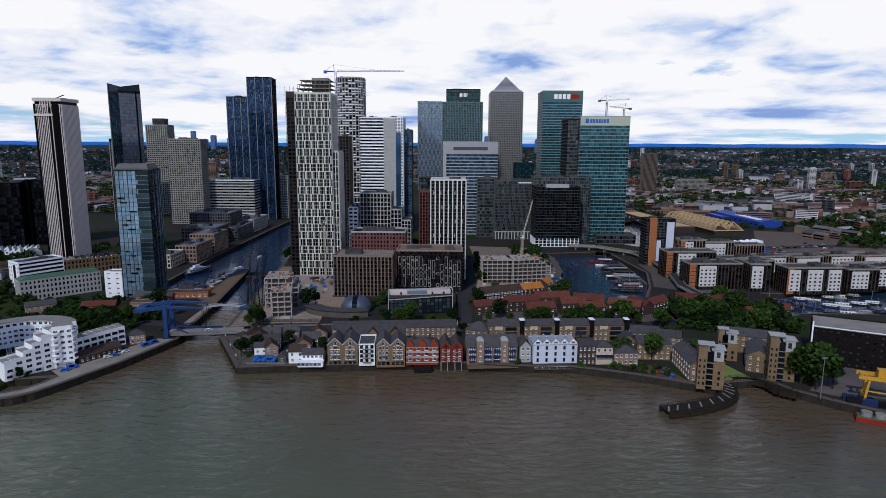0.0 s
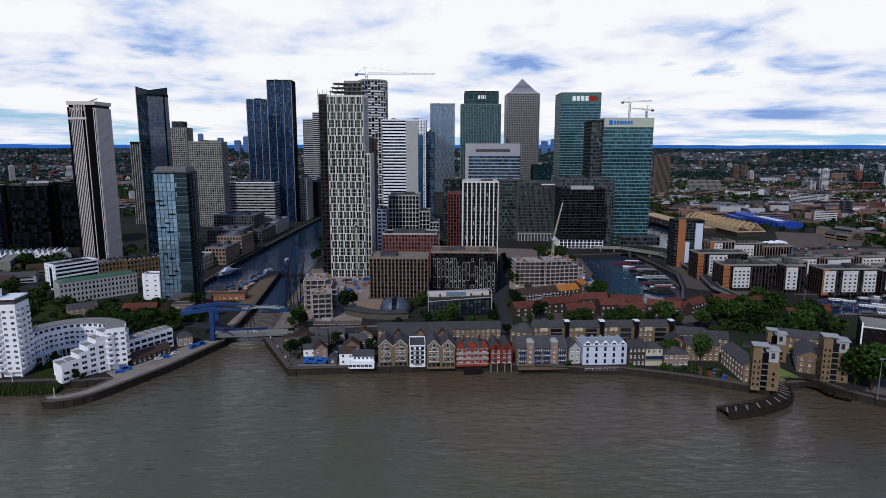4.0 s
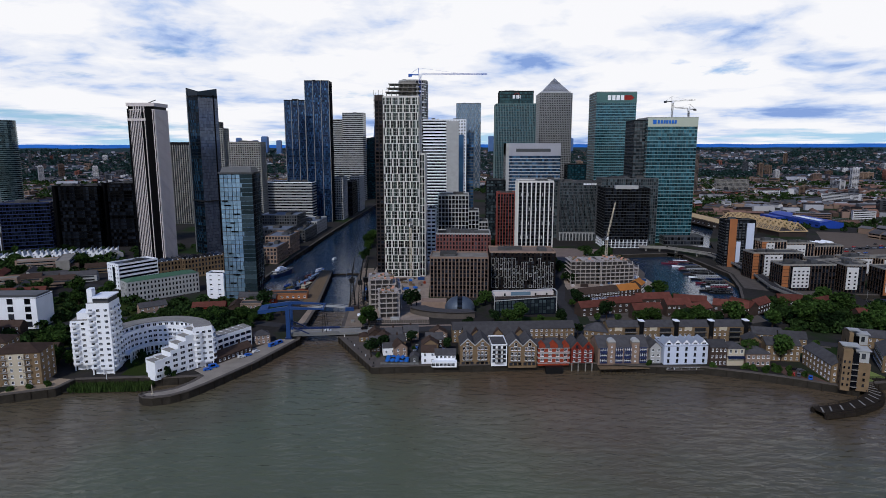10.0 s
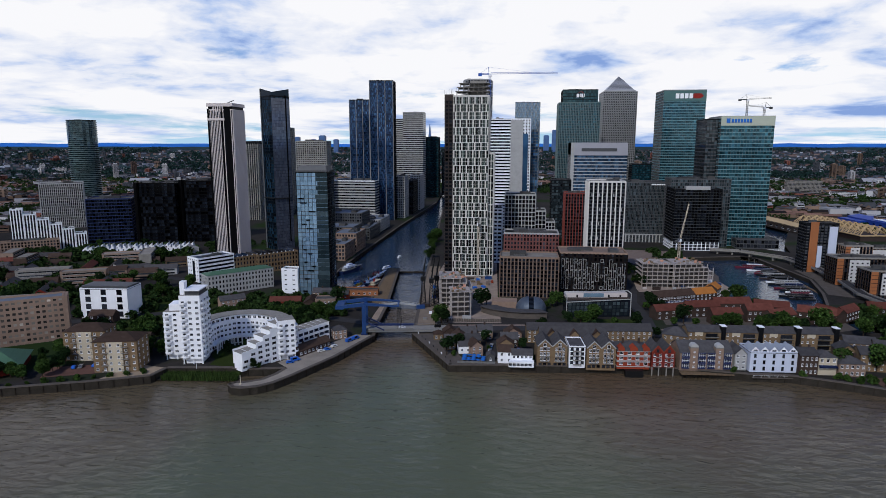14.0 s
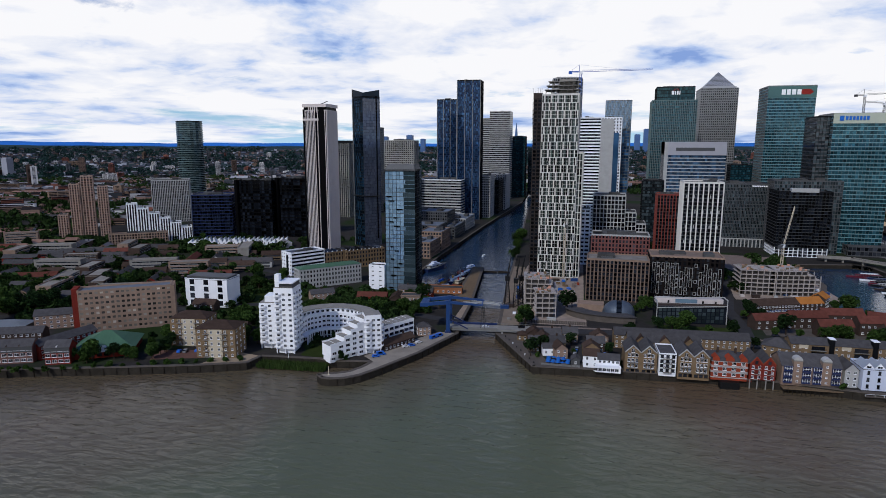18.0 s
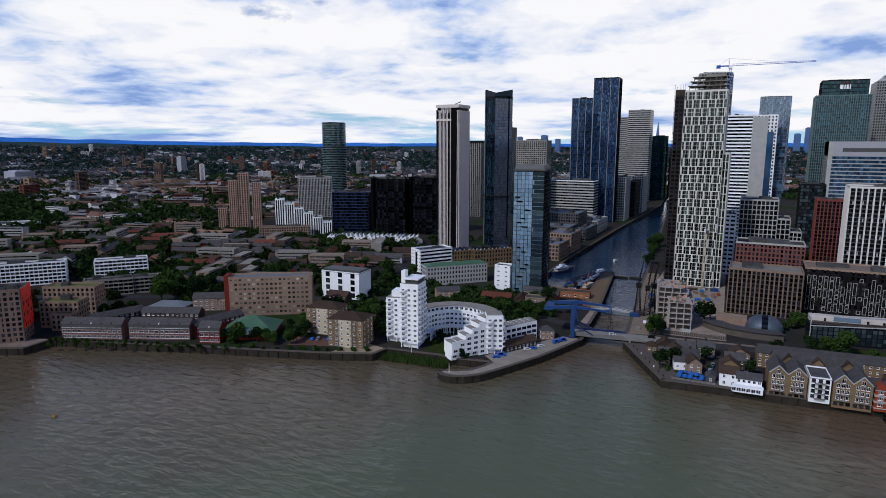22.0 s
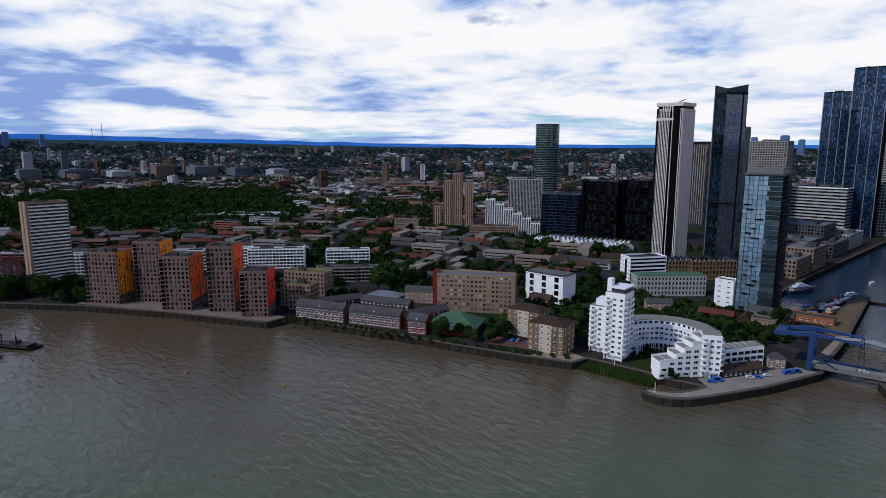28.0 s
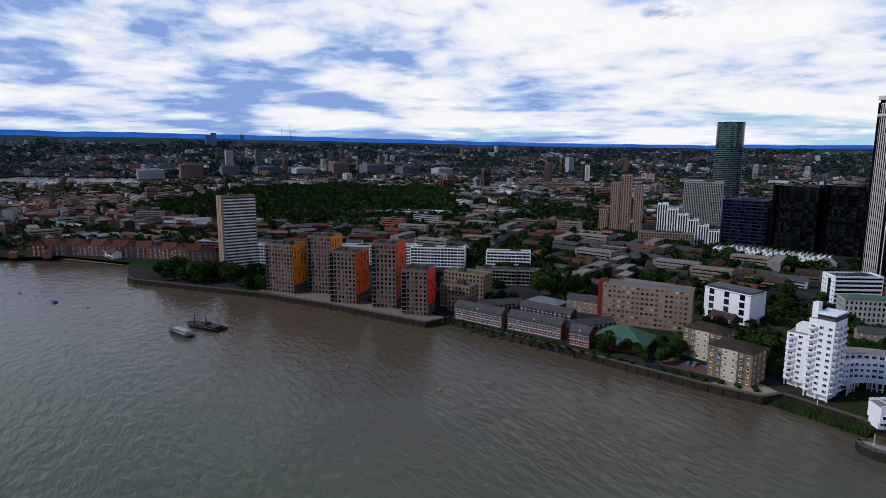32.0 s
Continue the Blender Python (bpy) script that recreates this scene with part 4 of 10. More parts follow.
# diagrid tower
DIAG = glass("diagrid_glass", (0.2, 0.3, 0.42), metal=0.6, island=0.25, tint=(0.08, 0.14, 0.2))
t, h = tower("diagrid_tower", "tall pale blue tower wrapped in a diamond steel lattice", "tower", -56, 1586, 226, w=62, d=30, fh=4.2, bay=4, pier=0.2, sp=0.8, mats=(GREYCLAD, DIAG, GREYCLAD), plant=1)
b = MB()
nx, cell = 6, 62 / 6
rows = 8
ch = h / rows
for r in range(rows):
    for i in range(nx):
        x0 = -31 + i * cell
        b.beam((x0, -0.8, r * ch), (x0 + cell / 2, -0.8, (r + 0.5) * ch), 0.55).beam((x0 + cell, -0.8, r * ch), (x0 + cell / 2, -0.8, (r + 0.5) * ch), 0.55)
        b.beam((x0, -0.8, (r + 1) * ch), (x0 + cell / 2, -0.8, (r + 0.5) * ch), 0.55).beam((x0 + cell, -0.8, (r + 1) * ch), (x0 + cell / 2, -0.8, (r + 0.5) * ch), 0.55)
b.part("diamond_lattice", [STEEL], t, "pale steel diamond lattice")

# bank towers
def sign_bars(root, x0, z, hgt, widths, mat, name="sign", label="plain sign bars"):
    b = MB()
    x = x0
    for wd in widths:
        b.box(x, x + wd, -0.9, -0.5, z, z + hgt)
        x += wd + hgt * 0.22
    b.part(name, [mat], root, label)


SIGN = M("lit_white_sign", (0.85, 0.85, 0.85), 0.5, var=0.03)
t, h = tower("teal_office_tower", "teal glass office tower with stepped dark crown and sign", "tower", 16, 1000, 186, w=64, d=50, fh=4.0, bay=2.6, pier=0.8, sp=1.3, mats=(M("green_grey_stone", (0.10, 0.145, 0.14), 0.6, var=0.12), GLASS_T, GREYCLAD), proud=0.35)
tc_, hc = tower("crown", "dark glass top storeys with a white sign", "tower", 17, 1003, 206, z0=186, under=t, w=54, d=44, fh=5, bay=2.7, pier=0.2, sp=0.8, mats=(DARKCLAD, glass("crown_glass", (0.03, 0.08, 0.09)), DARKCLAD))
sign_bars(tc_, -6, hc - 11, 5.5, (3.6, 1.3, 2.4, 1.3), SIGN)
b = MB()
for i in range(8):
    a0, a1 = radians(20 + i * 17.5), radians(20 + (i + 1) * 17.5)
    b.beam((0.5 + 4 * math.cos(a0), -0.8, hc - 6.5 + 4 * math.sin(a0)), (0.5 + 4 * math.cos(a1), -0.8, hc - 6.5 + 4 * math.sin(a1)), 0.4)
b.part("sign_arc", [RED], tc_, "red arc over the sign")

t, h = tower("pyramid_tower", "steel-clad office tower with a pyramid roof", "tower", 97, 1122, 213, w=58, d=58, fh=4.1, bay=3.0, pier=1.35, sp=1.7, mats=(STEEL, GLASS_D, STEEL), proud=0.25, sproud=0.22, plant=0, parapet=0.4)
b = MB()
b.box(-26, 26, 3, 55, h, h + 3)
apex = (0, 29, h + 29)
c = [(-24, 5, h + 3), (24, 5, h + 3), (24, 53, h + 3), (-24, 53, h + 3)]
for i in range(4):
    b.quad(c[i], c[(i + 1) % 4], apex)
b.part("pyramid_roof", [M("steel_pyramid", (0.40, 0.40, 0.41), 0.4, 0.5, var=0.12, stretch=(1, 1, 3))], t, "ribbed pale steel pyramid")
b = MB()
for i in range(1, 12):
    k = i / 12
    y0 = 5 + 24 * k - 0.15
    b.box(-24 * (1 - k), 24 * (1 - k), y0 - 0.2, y0 + 0.1, h + 3 + 26 * k, h + 3.4 + 26 * k)
b.part("pyramid_rib", [GREYCLAD], t)

t, h = tower("teal_bank_tower", "teal glass office tower with white spandrels, rounded corners and sign bars", "tower", 175, 1000, 204, w=63, d=58, fh=4.2, bay=3.1, pier=0.15, sp=1.15,
             mats=(STEEL, GLASS_T, M("pale_teal_spandrel", (0.14, 0.255, 0.275), 0.4, 0.3, var=0.08)), proud=0.12, plant=2)
MB().box(-31.8, 31.8, -0.4, 0, h - 16, h).part("sign_panel", [glass("sign_panel_glass", (0.06, 0.13, 0.13), island=0)], t)
sign_bars(t, -14, h - 12, 7.5, (5.2, 5.0, 5.2, 5.2), SIGN)
b = MB()
b.quad((9.5 + 4, -0.6, h - 12), (9.5 + 14, -0.6, h - 12), (9.5 + 18, -0.6, h - 8.2), (9.5 + 14, -0.6, h - 4.5), (9.5 + 4, -0.6, h - 4.5), (9.5, -0.6, h - 8.2))
b.part("sign_emblem", [RED], t, "red hexagonal emblem")
PTEAL = bpy.data.materials["pale_teal_spandrel"]
t, h = tower("teal_slab_tower", "broad teal glass office block with pale floor bands", "tower", 180, 740, 152, w=58, d=48, fh=4.2, bay=3.2, pier=0.12, sp=1.0, mats=(STEEL, GLASS_T, PTEAL), proud=0.12, parapet=2.0)
MB().box(-29.3, 29.3, -0.4, 0, h - 9, h + 1.5).part("sign_panel", [M("pale_sign_panel", (0.42, 0.45, 0.36), 0.4, var=0.06)], t)
sign_bars(t, -18, h - 5.5, 4.0, (2.4, 2.6, 2.2, 2.4, 2.2, 2.4, 2.4), BRIGHTBLUE)
sign_bars(t, -23.5, h - 6.0, 5.0, (4.0,), BRIGHTBLUE, "sign_emblem", "blue emblem")
tower("dark_slab", "dark glass side slab of the office block", "tower", 144, 748, 150, w=13, d=40, fh=4.2, bay=3, pier=0.3, sp=1.4, mats=(DARKCLAD, GLASS_G, GREYCLAD), plant=1)
t, h = tower("grey_office_block", "grey glass office with a curved roof line and sign bars", "office", 76, 756, 76, w=47, d=40, fh=3.8, bay=1.5, pier=0.35, sp=0.6, mats=(GREYCLAD, GLASS_G, GREYCLAD), plant=2)
sign_bars(t, 5, h - 2.5, 1.6, (1.6,) * 10, SIGN)
b = MB()
for i in range(12):
    xx = -22 + i * 4
    b.box(xx - 0.6, xx + 0.6, -0.8, 0, 0, 9)
b.box(-23.5, 23.5, -0.9, 0, 9, 10.2)
b.part("arcade", [OFFWHITE], t, "pale stone arcade at the foot")
tower("glass_link_block", "teal glass office behind the grey office", "office", 44, 775, 78, w=24, d=40, fh=4, bay=3, pier=0.15, sp=1.0, mats=(GREYCLAD, GLASS_G, GREYCLAD))
t, h = tower("balcony_block", "dark residential block with pale balcony edges and louvred penthouse", "apartment block", 121, 702, 72, w=50, d=40, fh=3.2, bay=3.1, pier=0.7, sp=0.35, mats=(DARKCLAD, GLASS_K, GREYCLAD), proud=0.35, sproud=0.7,
             base=(4.5, 0.8, 0.4, (WHITE, GLASS_D, WHITE), 3))
MB().box(-14, 12, -0.5, 6, h, h + 4).part("penthouse", [OFFWHITE], t)
tower("glass_block", "grey-blue glass office behind the balcony block", "office", 130, 728, 82, w=66, d=30, fh=4, bay=2.5, pier=0.4, sp=0.8, mats=(GREYCLAD, GLASS_G, GREYCLAD))
t, h = tower("white_top_office", "glass office block with a white louvred top storey", "office", 23, 795, 108, w=70, d=45, fh=4.1, bay=2.6, pier=0.15, sp=1.2, mats=(GREYCLAD, GLASS_B, OFFWHITE), plant=0)
b = MB().box(-35.2, 35.2, -0.3, 45, h, h + 16)
b.box(-22, 22, -0.5, -0.3, h + 5, h + 9, 1)
b.part("top_storey", [M("silver_cladding", (0.34, 0.34, 0.37), 0.5, 0.3, var=0.08), GREYCLAD], t, "silver-white top storey with louvres")
MB().box(-35.2, -31, -0.5, 45, 0, h + 16).part("side_pier", [OFFWHITE], t)

# framed white residential tower and the blocks round it
t, h = tower("white_framed_tower", "slim white-framed residential tower with dark recessed bays", "tower", -4, 523, 90, w=30, d=26, fh=3.1, bay=3.75, pier=0.95, sp=0.75, mats=(M("warm_white_pier", (0.58, 0.56, 0.53), 0.75, var=0.12), GLASS_K, GREYCLAD), proud=0.5, sproud=0.15, panes=2, plant=2)
pm = MB().box(-0.35, 0.35, -0.35, 0.05, 0.3, 2.8).mesh("panel", [OFFWHITE])
for i in range(5):
    for j in range(0, 28, 4):
        link("panel", pm, t, at=pose(-12.4 + 6 * i + (j * 7 + i * 3) % 3 * 0.5, 0, j * h / 28.0))
tower("brown_brick_block", "brown brick apartment block with regular windows", "apartment block", -69, 460, 35, w=45, d=26, fh=3.0, bay=2.75, pier=0.95, sp=0.8, mats=(M("taupe_brick", (0.15, 0.11, 0.088), 0.9, var=0.25, scale=0.3, fine=6), GLASS_K, BRICK_B), proud=0.35, sproud=0.3, roof=(BRICK_T, GRAVEL))
t, h = tower("dark_brick_block", "dark brick apartment block with white outlined window groups", "apartment block", -18.5, 478, 36.5, w=52, d=28, fh=3.1, bay=3.2, pier=1.5, sp=0.9, mats=(BRICK_D, GLASS_D, BRICK_D), proud=0.35, sproud=0.3, roof=(BRICK_T, PINKPAVE))
rng = random.Random(11)
fr = {}
for i in range(15):
    xx = -24.5 + i * 3.35
    z = 4.0
    while z < 28:
        k = rng.choice((1, 2, 2, 3))
        if rng.random() < 0.92 and z + 3.1 * k < 31:
            if k not in fr:
                hh = 3.1 * k - 0.8
                fr[k] = MB().box(-1.1, 1.1, -0.55, 0, 0, 0.22).box(-1.1, 1.1, -0.55, 0, hh, hh + 0.22).box(-1.1, -0.88, -0.55, 0, 0.22, hh).box(0.88, 1.1, -0.55, 0, 0.22, hh).mesh("window_surround", [OFFWHITE])
            link("window_surround", fr[k], t, at=pose(xx + 1.0, 0, z))
        z += 3.1 * k
tower("pink_brick_block", "red-pink brick block with a crowded dark roof", "apartment block", -66, 535, 43, w=48, d=26, fh=3.4, bay=2.9, pier=1.3, sp=1.2, mats=(BRICK_P, GLASS_D, BRICK_P), roof=(OFFWHITE, BLACKCLAD), plant=9)
tower("stone_grid_block", "dark office block with a pale stone grid", "office", -76, 600, 72, w=30, d=30, fh=4.3, bay=3.4, pier=0.7, sp=0.7, mats=(OFFWHITE, GLASS_K, OFFWHITE), proud=0.4, sproud=0.3)
tower("stone_grid_block", "lower stepped wing with a pale stone grid", "office", -56, 602, 56, w=10.6, d=28, fh=4.3, bay=3.4, pier=0.7, sp=0.7, mats=(OFFWHITE, GLASS_K, OFFWHITE))
tower("stone_grid_block", "lowest stepped wing with a pale stone grid", "office", -46, 604, 45, w=9, d=26, fh=4.3, bay=3.4, pier=0.7, sp=0.7, mats=(OFFWHITE, GLASS_K, OFFWHITE))
tower("white_slab", "narrow white slab beside the grid office", "office", -98, 600, 58, w=9, d=26, fh=4, bay=4, pier=1.2, sp=2, mats=WGLAZ)
tower("red_clad_tower", "red and brown clad residential tower", "tower", -21.5, 600, 74, w=22, d=22, fh=3.2, bay=2.7, pier=0.8, sp=0.8, mats=(M("brick_red_cladding", (0.17, 0.036, 0.026), 0.7, var=0.25), GLASS_K, BRONZE), proud=0.4)
tower("dark_glass_block", "dark glass office behind the red tower", "office", -28, 720, 80, w=22, d=30, bay=2.5, pier=0.15, mats=(DARKCLAD, GLASS_G, DARKCLAD))
tower("dark_glass_block", "dark teal glass office behind the bank towers", "office", 118, 1010, 90, w=30, d=30, bay=2.5, pier=0.15, mats=(DARKCLAD, GLASS_T, DARKCLAD))

# south side of the dock and beyond
tower("white_banded_block", "white eight-storey block with strip windows", "office", -328, 905, 66, w=70, d=50, fh=4.1, bay=8, pier=0, sp=2.0, mats=(WHITE, GLASS_D, OFFWHITE), sproud=0.35)
tower("beige_tower", "beige residential tower with pale piers", "tower", -383, 880, 125, w=46, d=24, fh=3.1, bay=3.4, pier=1.0, sp=0.9, mats=(M("beige_stone", (0.28, 0.275, 0.245), 0.8, var=0.12), GLASS_D, OFFWHITE), proud=0.6)
BEIGE = bpy.data.materials["beige_stone"]
bt_, _ = tower("beige_tower", "tall beige residential tower with stepped top", "tower", -478, 1000, 148, w=34, d=26, fh=3.1, bay=3.4, pier=1.0, sp=0.9, mats=(BEIGE, GLASS_D, OFFWHITE), proud=0.6)
tower("stepped_top", "narrow grey top of the beige tower", "tower", -476, 1004, 158, z0=148, under=bt_, w=18, d=16, fh=3.3, bay=3, pier=0.4, mats=(GREYCLAD, GLASS_D, GREYCLAD), plant=0)
tower("beige_tower", "grey-beige residential tower with a dark green roof storey", "tower", -490, 905, 122, w=27, d=22, fh=3.1, bay=3.2, pier=0.9, sp=0.9, mats=(BEIGE, GLASS_D, GREYCLAD), proud=0.6, roof=(DARKCLAD, FELT), parapet=4)
t, h = tower("oval_tower", "dark green-glass oval residential tower with banded balconies", "tower", -968, 1175, 168, poly=ring(27, 27, 28), fh=3.9, bay=6, pier=0, sp=0.9, mats=(DARKCLAD, glass("bottle_glass", (0.02, 0.045, 0.05), tint=(0.06, 0.10, 0.11)), M("grey_green_band", (0.13, 0.18, 0.18), 0.5, var=0.1)), sproud=0.9, plant=1)
for x, y, w, top in ((-505, 672, 48, 75), (-462, 690, 42, 77)):
    t, h = tower("black_glass_office", "black glass office block with a tall shaft", "office", x, y, top, w=w, d=40, fh=4, bay=3, pier=0.1, sp=1.0, mats=(BLACKCLAD, GLASS_K, BLACKCLAD), ang=8, proud=0.1)
    MB().tube((-w / 2 + 3, -1, 0), (-w / 2 + 3, -1, h + 2), 2.6, n=10).part("shaft", [BLACKCLAD], t)
tower("dark_blue_office", "low dark blue glass office", "office", -562, 668, 56, w=48, d=40, fh=4, bay=3, pier=0.1, sp=1.0, mats=(NAVY, GLASS_K, NAVY), ang=25)
tower("dark_blue_office", "dark blue glass office with a lit roof strip", "office", -590, 760, 46, w=60, d=40, fh=4, bay=3, pier=0.1, sp=1.0, mats=(NAVY, GLASS_K, NAVY), ang=15)
tower("ribbed_block", "pale office block with close vertical ribs", "office", -711, 780, 66, w=52, d=40, fh=4, bay=2.4, pier=0.9, sp=0.5, mats=(OFFWHITE, GLASS_D, OFFWHITE), ang=35, proud=0.6)
PINKTAN = M("pink_tan_brick", (0.34, 0.24, 0.19), 0.9, var=0.2)
for x, y, w, top in ((-719, 614, 11, 70), (-707, 622, 13, 80), (-695, 633, 11, 67), (-733, 607, 11, 32)):
    tower("brick_tower", "tan brick and red banded residential tower cluster", "tower", x, y, top, w=w, d=13, fh=3.2, bay=3, pier=1.3, sp=1.1, mats=(PINKTAN, GLASS_D, M("terracotta_band", (0.30, 0.17, 0.12), 0.85, var=0.15) if not bpy.data.materials.get("terracotta_band") else bpy.data.materials["terracotta_band"]), ang=40)
for i in range(6):
    tower("stepped_white_block", "white flats stepping down with dark blue windows", "apartment block", -620 + 9.5 * i, 596 + 7.0 * i, 50 - 6.0 * i, w=11, d=16, fh=3.1, bay=2.6, pier=1.1, sp=0.6, mats=(WHITE, GLASS_K, GREYCLAD), ang=38, plant=1, group="stepped white flats")
t, h = tower("tan_podium_block", "tan brick flats below the stepped white flats", "apartment block", -604, 586, 17, w=62, d=12, fh=3.1, bay=3, pier=1.2, sp=1.1, mats=(BRICK_T, GLASS_D, BRICK_T), ang=38)

# ---- shared small things ----


def tree_proto(name, h, r, seed, leaf, lobes=11, per=85, size=0.75, label="leafy round-headed green street tree", base=0.28):
    rng = random.Random(seed)
    root = thing(name, label, "tree", 0, -3000, 0)
    b = MB().tube((0, 0, -0.3), (0.1, 0, h * base * 1.3), r * 0.075, r * 0.05, 7)
    cents = []
    for i in range(lobes):
        a, q = rng.uniform(0, 6.28), math.sqrt(rng.random())
        z = h * (base + (1 - base) * (0.22 + 0.62 * rng.random()))
        k = 1 - 0.55 * abs((z / h - base) / (1 - base) - 0.4)
        cents.append((math.cos(a) * q * r * 0.66 * k, math.sin(a) * q * r * 0.66 * k, z, r * rng.uniform(0.34, 0.55)))
        if i < 6:
            b.tube((0, 0, h * base * rng.uniform(0.7, 1.2)), cents[-1][:3], r * 0.035, r * 0.012, 5)
    b.part("trunk", [BARK], root)
    c = MB()
    for cx, cy, cz, cr in cents:
        for _ in range(per):
            u, v = rng.uniform(-1, 1), rng.uniform(0, 6.283)
            s = math.sqrt(1 - u * u)
            q = cr * rng.uniform(0.75, 1.12)
            p = Vector((cx + q * s * math.cos(v), cy + q * s * math.sin(v), cz + q * u * 0.8))
            e1 = Vector((rng.uniform(-1, 1), rng.uniform(-1, 1), rng.uniform(-0.7, 0.7))).normalized() * size * rng.uniform(0.6, 1.3)
            e2 = e1.cross(Vector((rng.uniform(-1, 1), rng.uniform(-1, 1), rng.uniform(-1, 1)))).normalized() * size * rng.uniform(0.5, 1.0)
            c.quad(tuple(p - e1), tuple(p - e2 * 0.8), tuple(p + e1), tuple(p + e2))
    c.part("crown", [leaf], root)
    return root


TREES = [tree_proto("tree", 9, 4.2, 1, LEAF), tree_proto("tree", 12, 5.5, 2, LEAF2), tree_proto("tree", 7, 3.2, 3, LEAF, lobes=9),
         tree_proto("tree", 14, 6.5, 4, LEAF, lobes=14, size=0.9), tree_proto("tree", 11, 4.0, 5, LEAF2, lobes=10), tree_proto("tree", 10, 6.0, 6, LEAF, lobes=13)]
POPLAR = tree_proto("conifer", 8, 1.7, 9, LEAF2, lobes=8, label="narrow dark green garden conifer", base=0.1)
BUSH = tree_proto("bush", 2.4, 1.9, 12, LEAF, lobes=6, per=60, size=0.45, label="low green shrub by the wall", base=0.05)
_first = {}


def plant(proto, x, y, s=1.0, rot=None, z=None):
    """The prototype itself is the first one planted, the rest are copies."""
    z = LAND if z is None else z
    rot = (x * 37.1 + y * 17.3) % 360 if rot is None else rot
    m = pose(x, y, z, 0, 0, rot) @ Matrix.Scale(s, 4)
    if proto.name not in _first:
        _first[proto.name] = True
        proto.matrix_world = m
        return proto
    ob = copy_thing(proto, pose(x, y, z, 0, 0, rot))
    ob.scale = (s, s, s)
    return ob


_rt = random.Random(21)


def trees(pts, s=1.0, spread=0.0):
    for x, y in pts:
        plant(_rt.choice(TREES), x + _rt.uniform(-spread, spread), y + _rt.uniform(-spread, spread), s * _rt.uniform(0.8, 1.2))


def grove(poly, n, s=1.0, protos=None):
    xs, ys = [p[0] for p in poly], [p[1] for p in poly]
    k = 0
    for _ in range(n * 20):
        x, y = _rt.uniform(min(xs), max(xs)), _rt.uniform(min(ys), max(ys))
        if inside(x, y, poly):
            plant(_rt.choice(protos or TREES), x, y, s * _rt.uniform(0.75, 1.25))
            k += 1
            if k >= n:
                break


CARS = {}


def car(x, y, ang, mat, van=False, label=""):
    key = (mat.name, van)
    if key not in CARS:
        L, H = (5.2, 2.2) if van else (4.3, 1.45)
        root = thing("van" if van else "car", label or ("parked %s %s" % (mat.name.split("_")[0], "panel van on the pier" if van else "hatchback car with dark windows")), "van" if van else "car", 0, 0)
        prof = [(-L / 2, 0.3), (L / 2, 0.3), (L / 2, 0.85), (L * 0.30, 0.98), (L * 0.16, H), (-L * 0.36, H), (-L * 0.48, 0.95)] if not van else \
            [(-L / 2, 0.3), (L / 2, 0.3), (L / 2, 1.0), (L * 0.40, 1.15), (L * 0.30, H), (-L / 2, H)]
        b = MB()
        k = len(prof)
        b.v = [(px, -0.88, pz) for px, pz in prof] + [(px, 0.88, pz) for px, pz in prof]
        b.f = [tuple(range(k)), tuple(reversed(range(k, 2 * k)))] + [((i + 1) % k, i, k + i, k + (i + 1) % k) for i in range(k)]
        b.m = [0] * len(b.f)
        b.part("body", [mat], root)
        g = MB()
        for sy in (-0.9, 0.9):
            g.quad((-L * 0.3, sy, 0.98), (L * 0.2, sy, 0.98), (L * 0.12, sy, H - 0.12), (-L * 0.28, sy, H - 0.12))
        g.quad((L * 0.305, -0.75, 1.0), (L * 0.305, 0.75, 1.0), (L * 0.18, 0.7, H - 0.05), (L * 0.18, -0.7, H - 0.05))
        g.part("windows", [GLASS_K], root)
        for wx in (-L * 0.3, L * 0.3):
            for wy in (-0.9, 0.9):
                MB().tube((wx, wy - 0.09, 0.32), (wx, wy + 0.09, 0.32), 0.32, n=10).part("wheel", [RUBBER], root)
        CARS[key] = root
        root.matrix_world = pose(x, y, LAND + 0.05, 0, 0, ang)
        return root
    return copy_thing(CARS[key], pose(x, y, LAND + 0.05, 0, 0, ang))


CARMATS = [M("white_car_paint", (0.6, 0.6, 0.6), 0.3, 0.1, var=0.03), M("silver_car_paint", (0.32, 0.33, 0.35), 0.3, 0.5, var=0.03), M("black_car_paint", (0.02, 0.02, 0.022), 0.25, 0.1, var=0.03),
           M("blue_car_paint", (0.02, 0.11, 0.45), 0.3, 0.1, var=0.03), M("red_car_paint", (0.35, 0.02, 0.02), 0.3, 0.1, var=0.03), M("grey_car_paint", (0.1, 0.1, 0.11), 0.3, 0.3, var=0.03)]
_rc = random.Random(5)


def cars(x0, y0, x1, y1, n, ang, gap=0.25):
    for i in range(n):
        if _rc.random() > gap:
            k = (i + 0.5) / n
            car(x0 + (x1 - x0) * k, y0 + (y1 - y0) * k, ang + _rc.uniform(-3, 3) + (180 if _rc.random() < 0.5 else 0), _rc.choice(CARMATS))


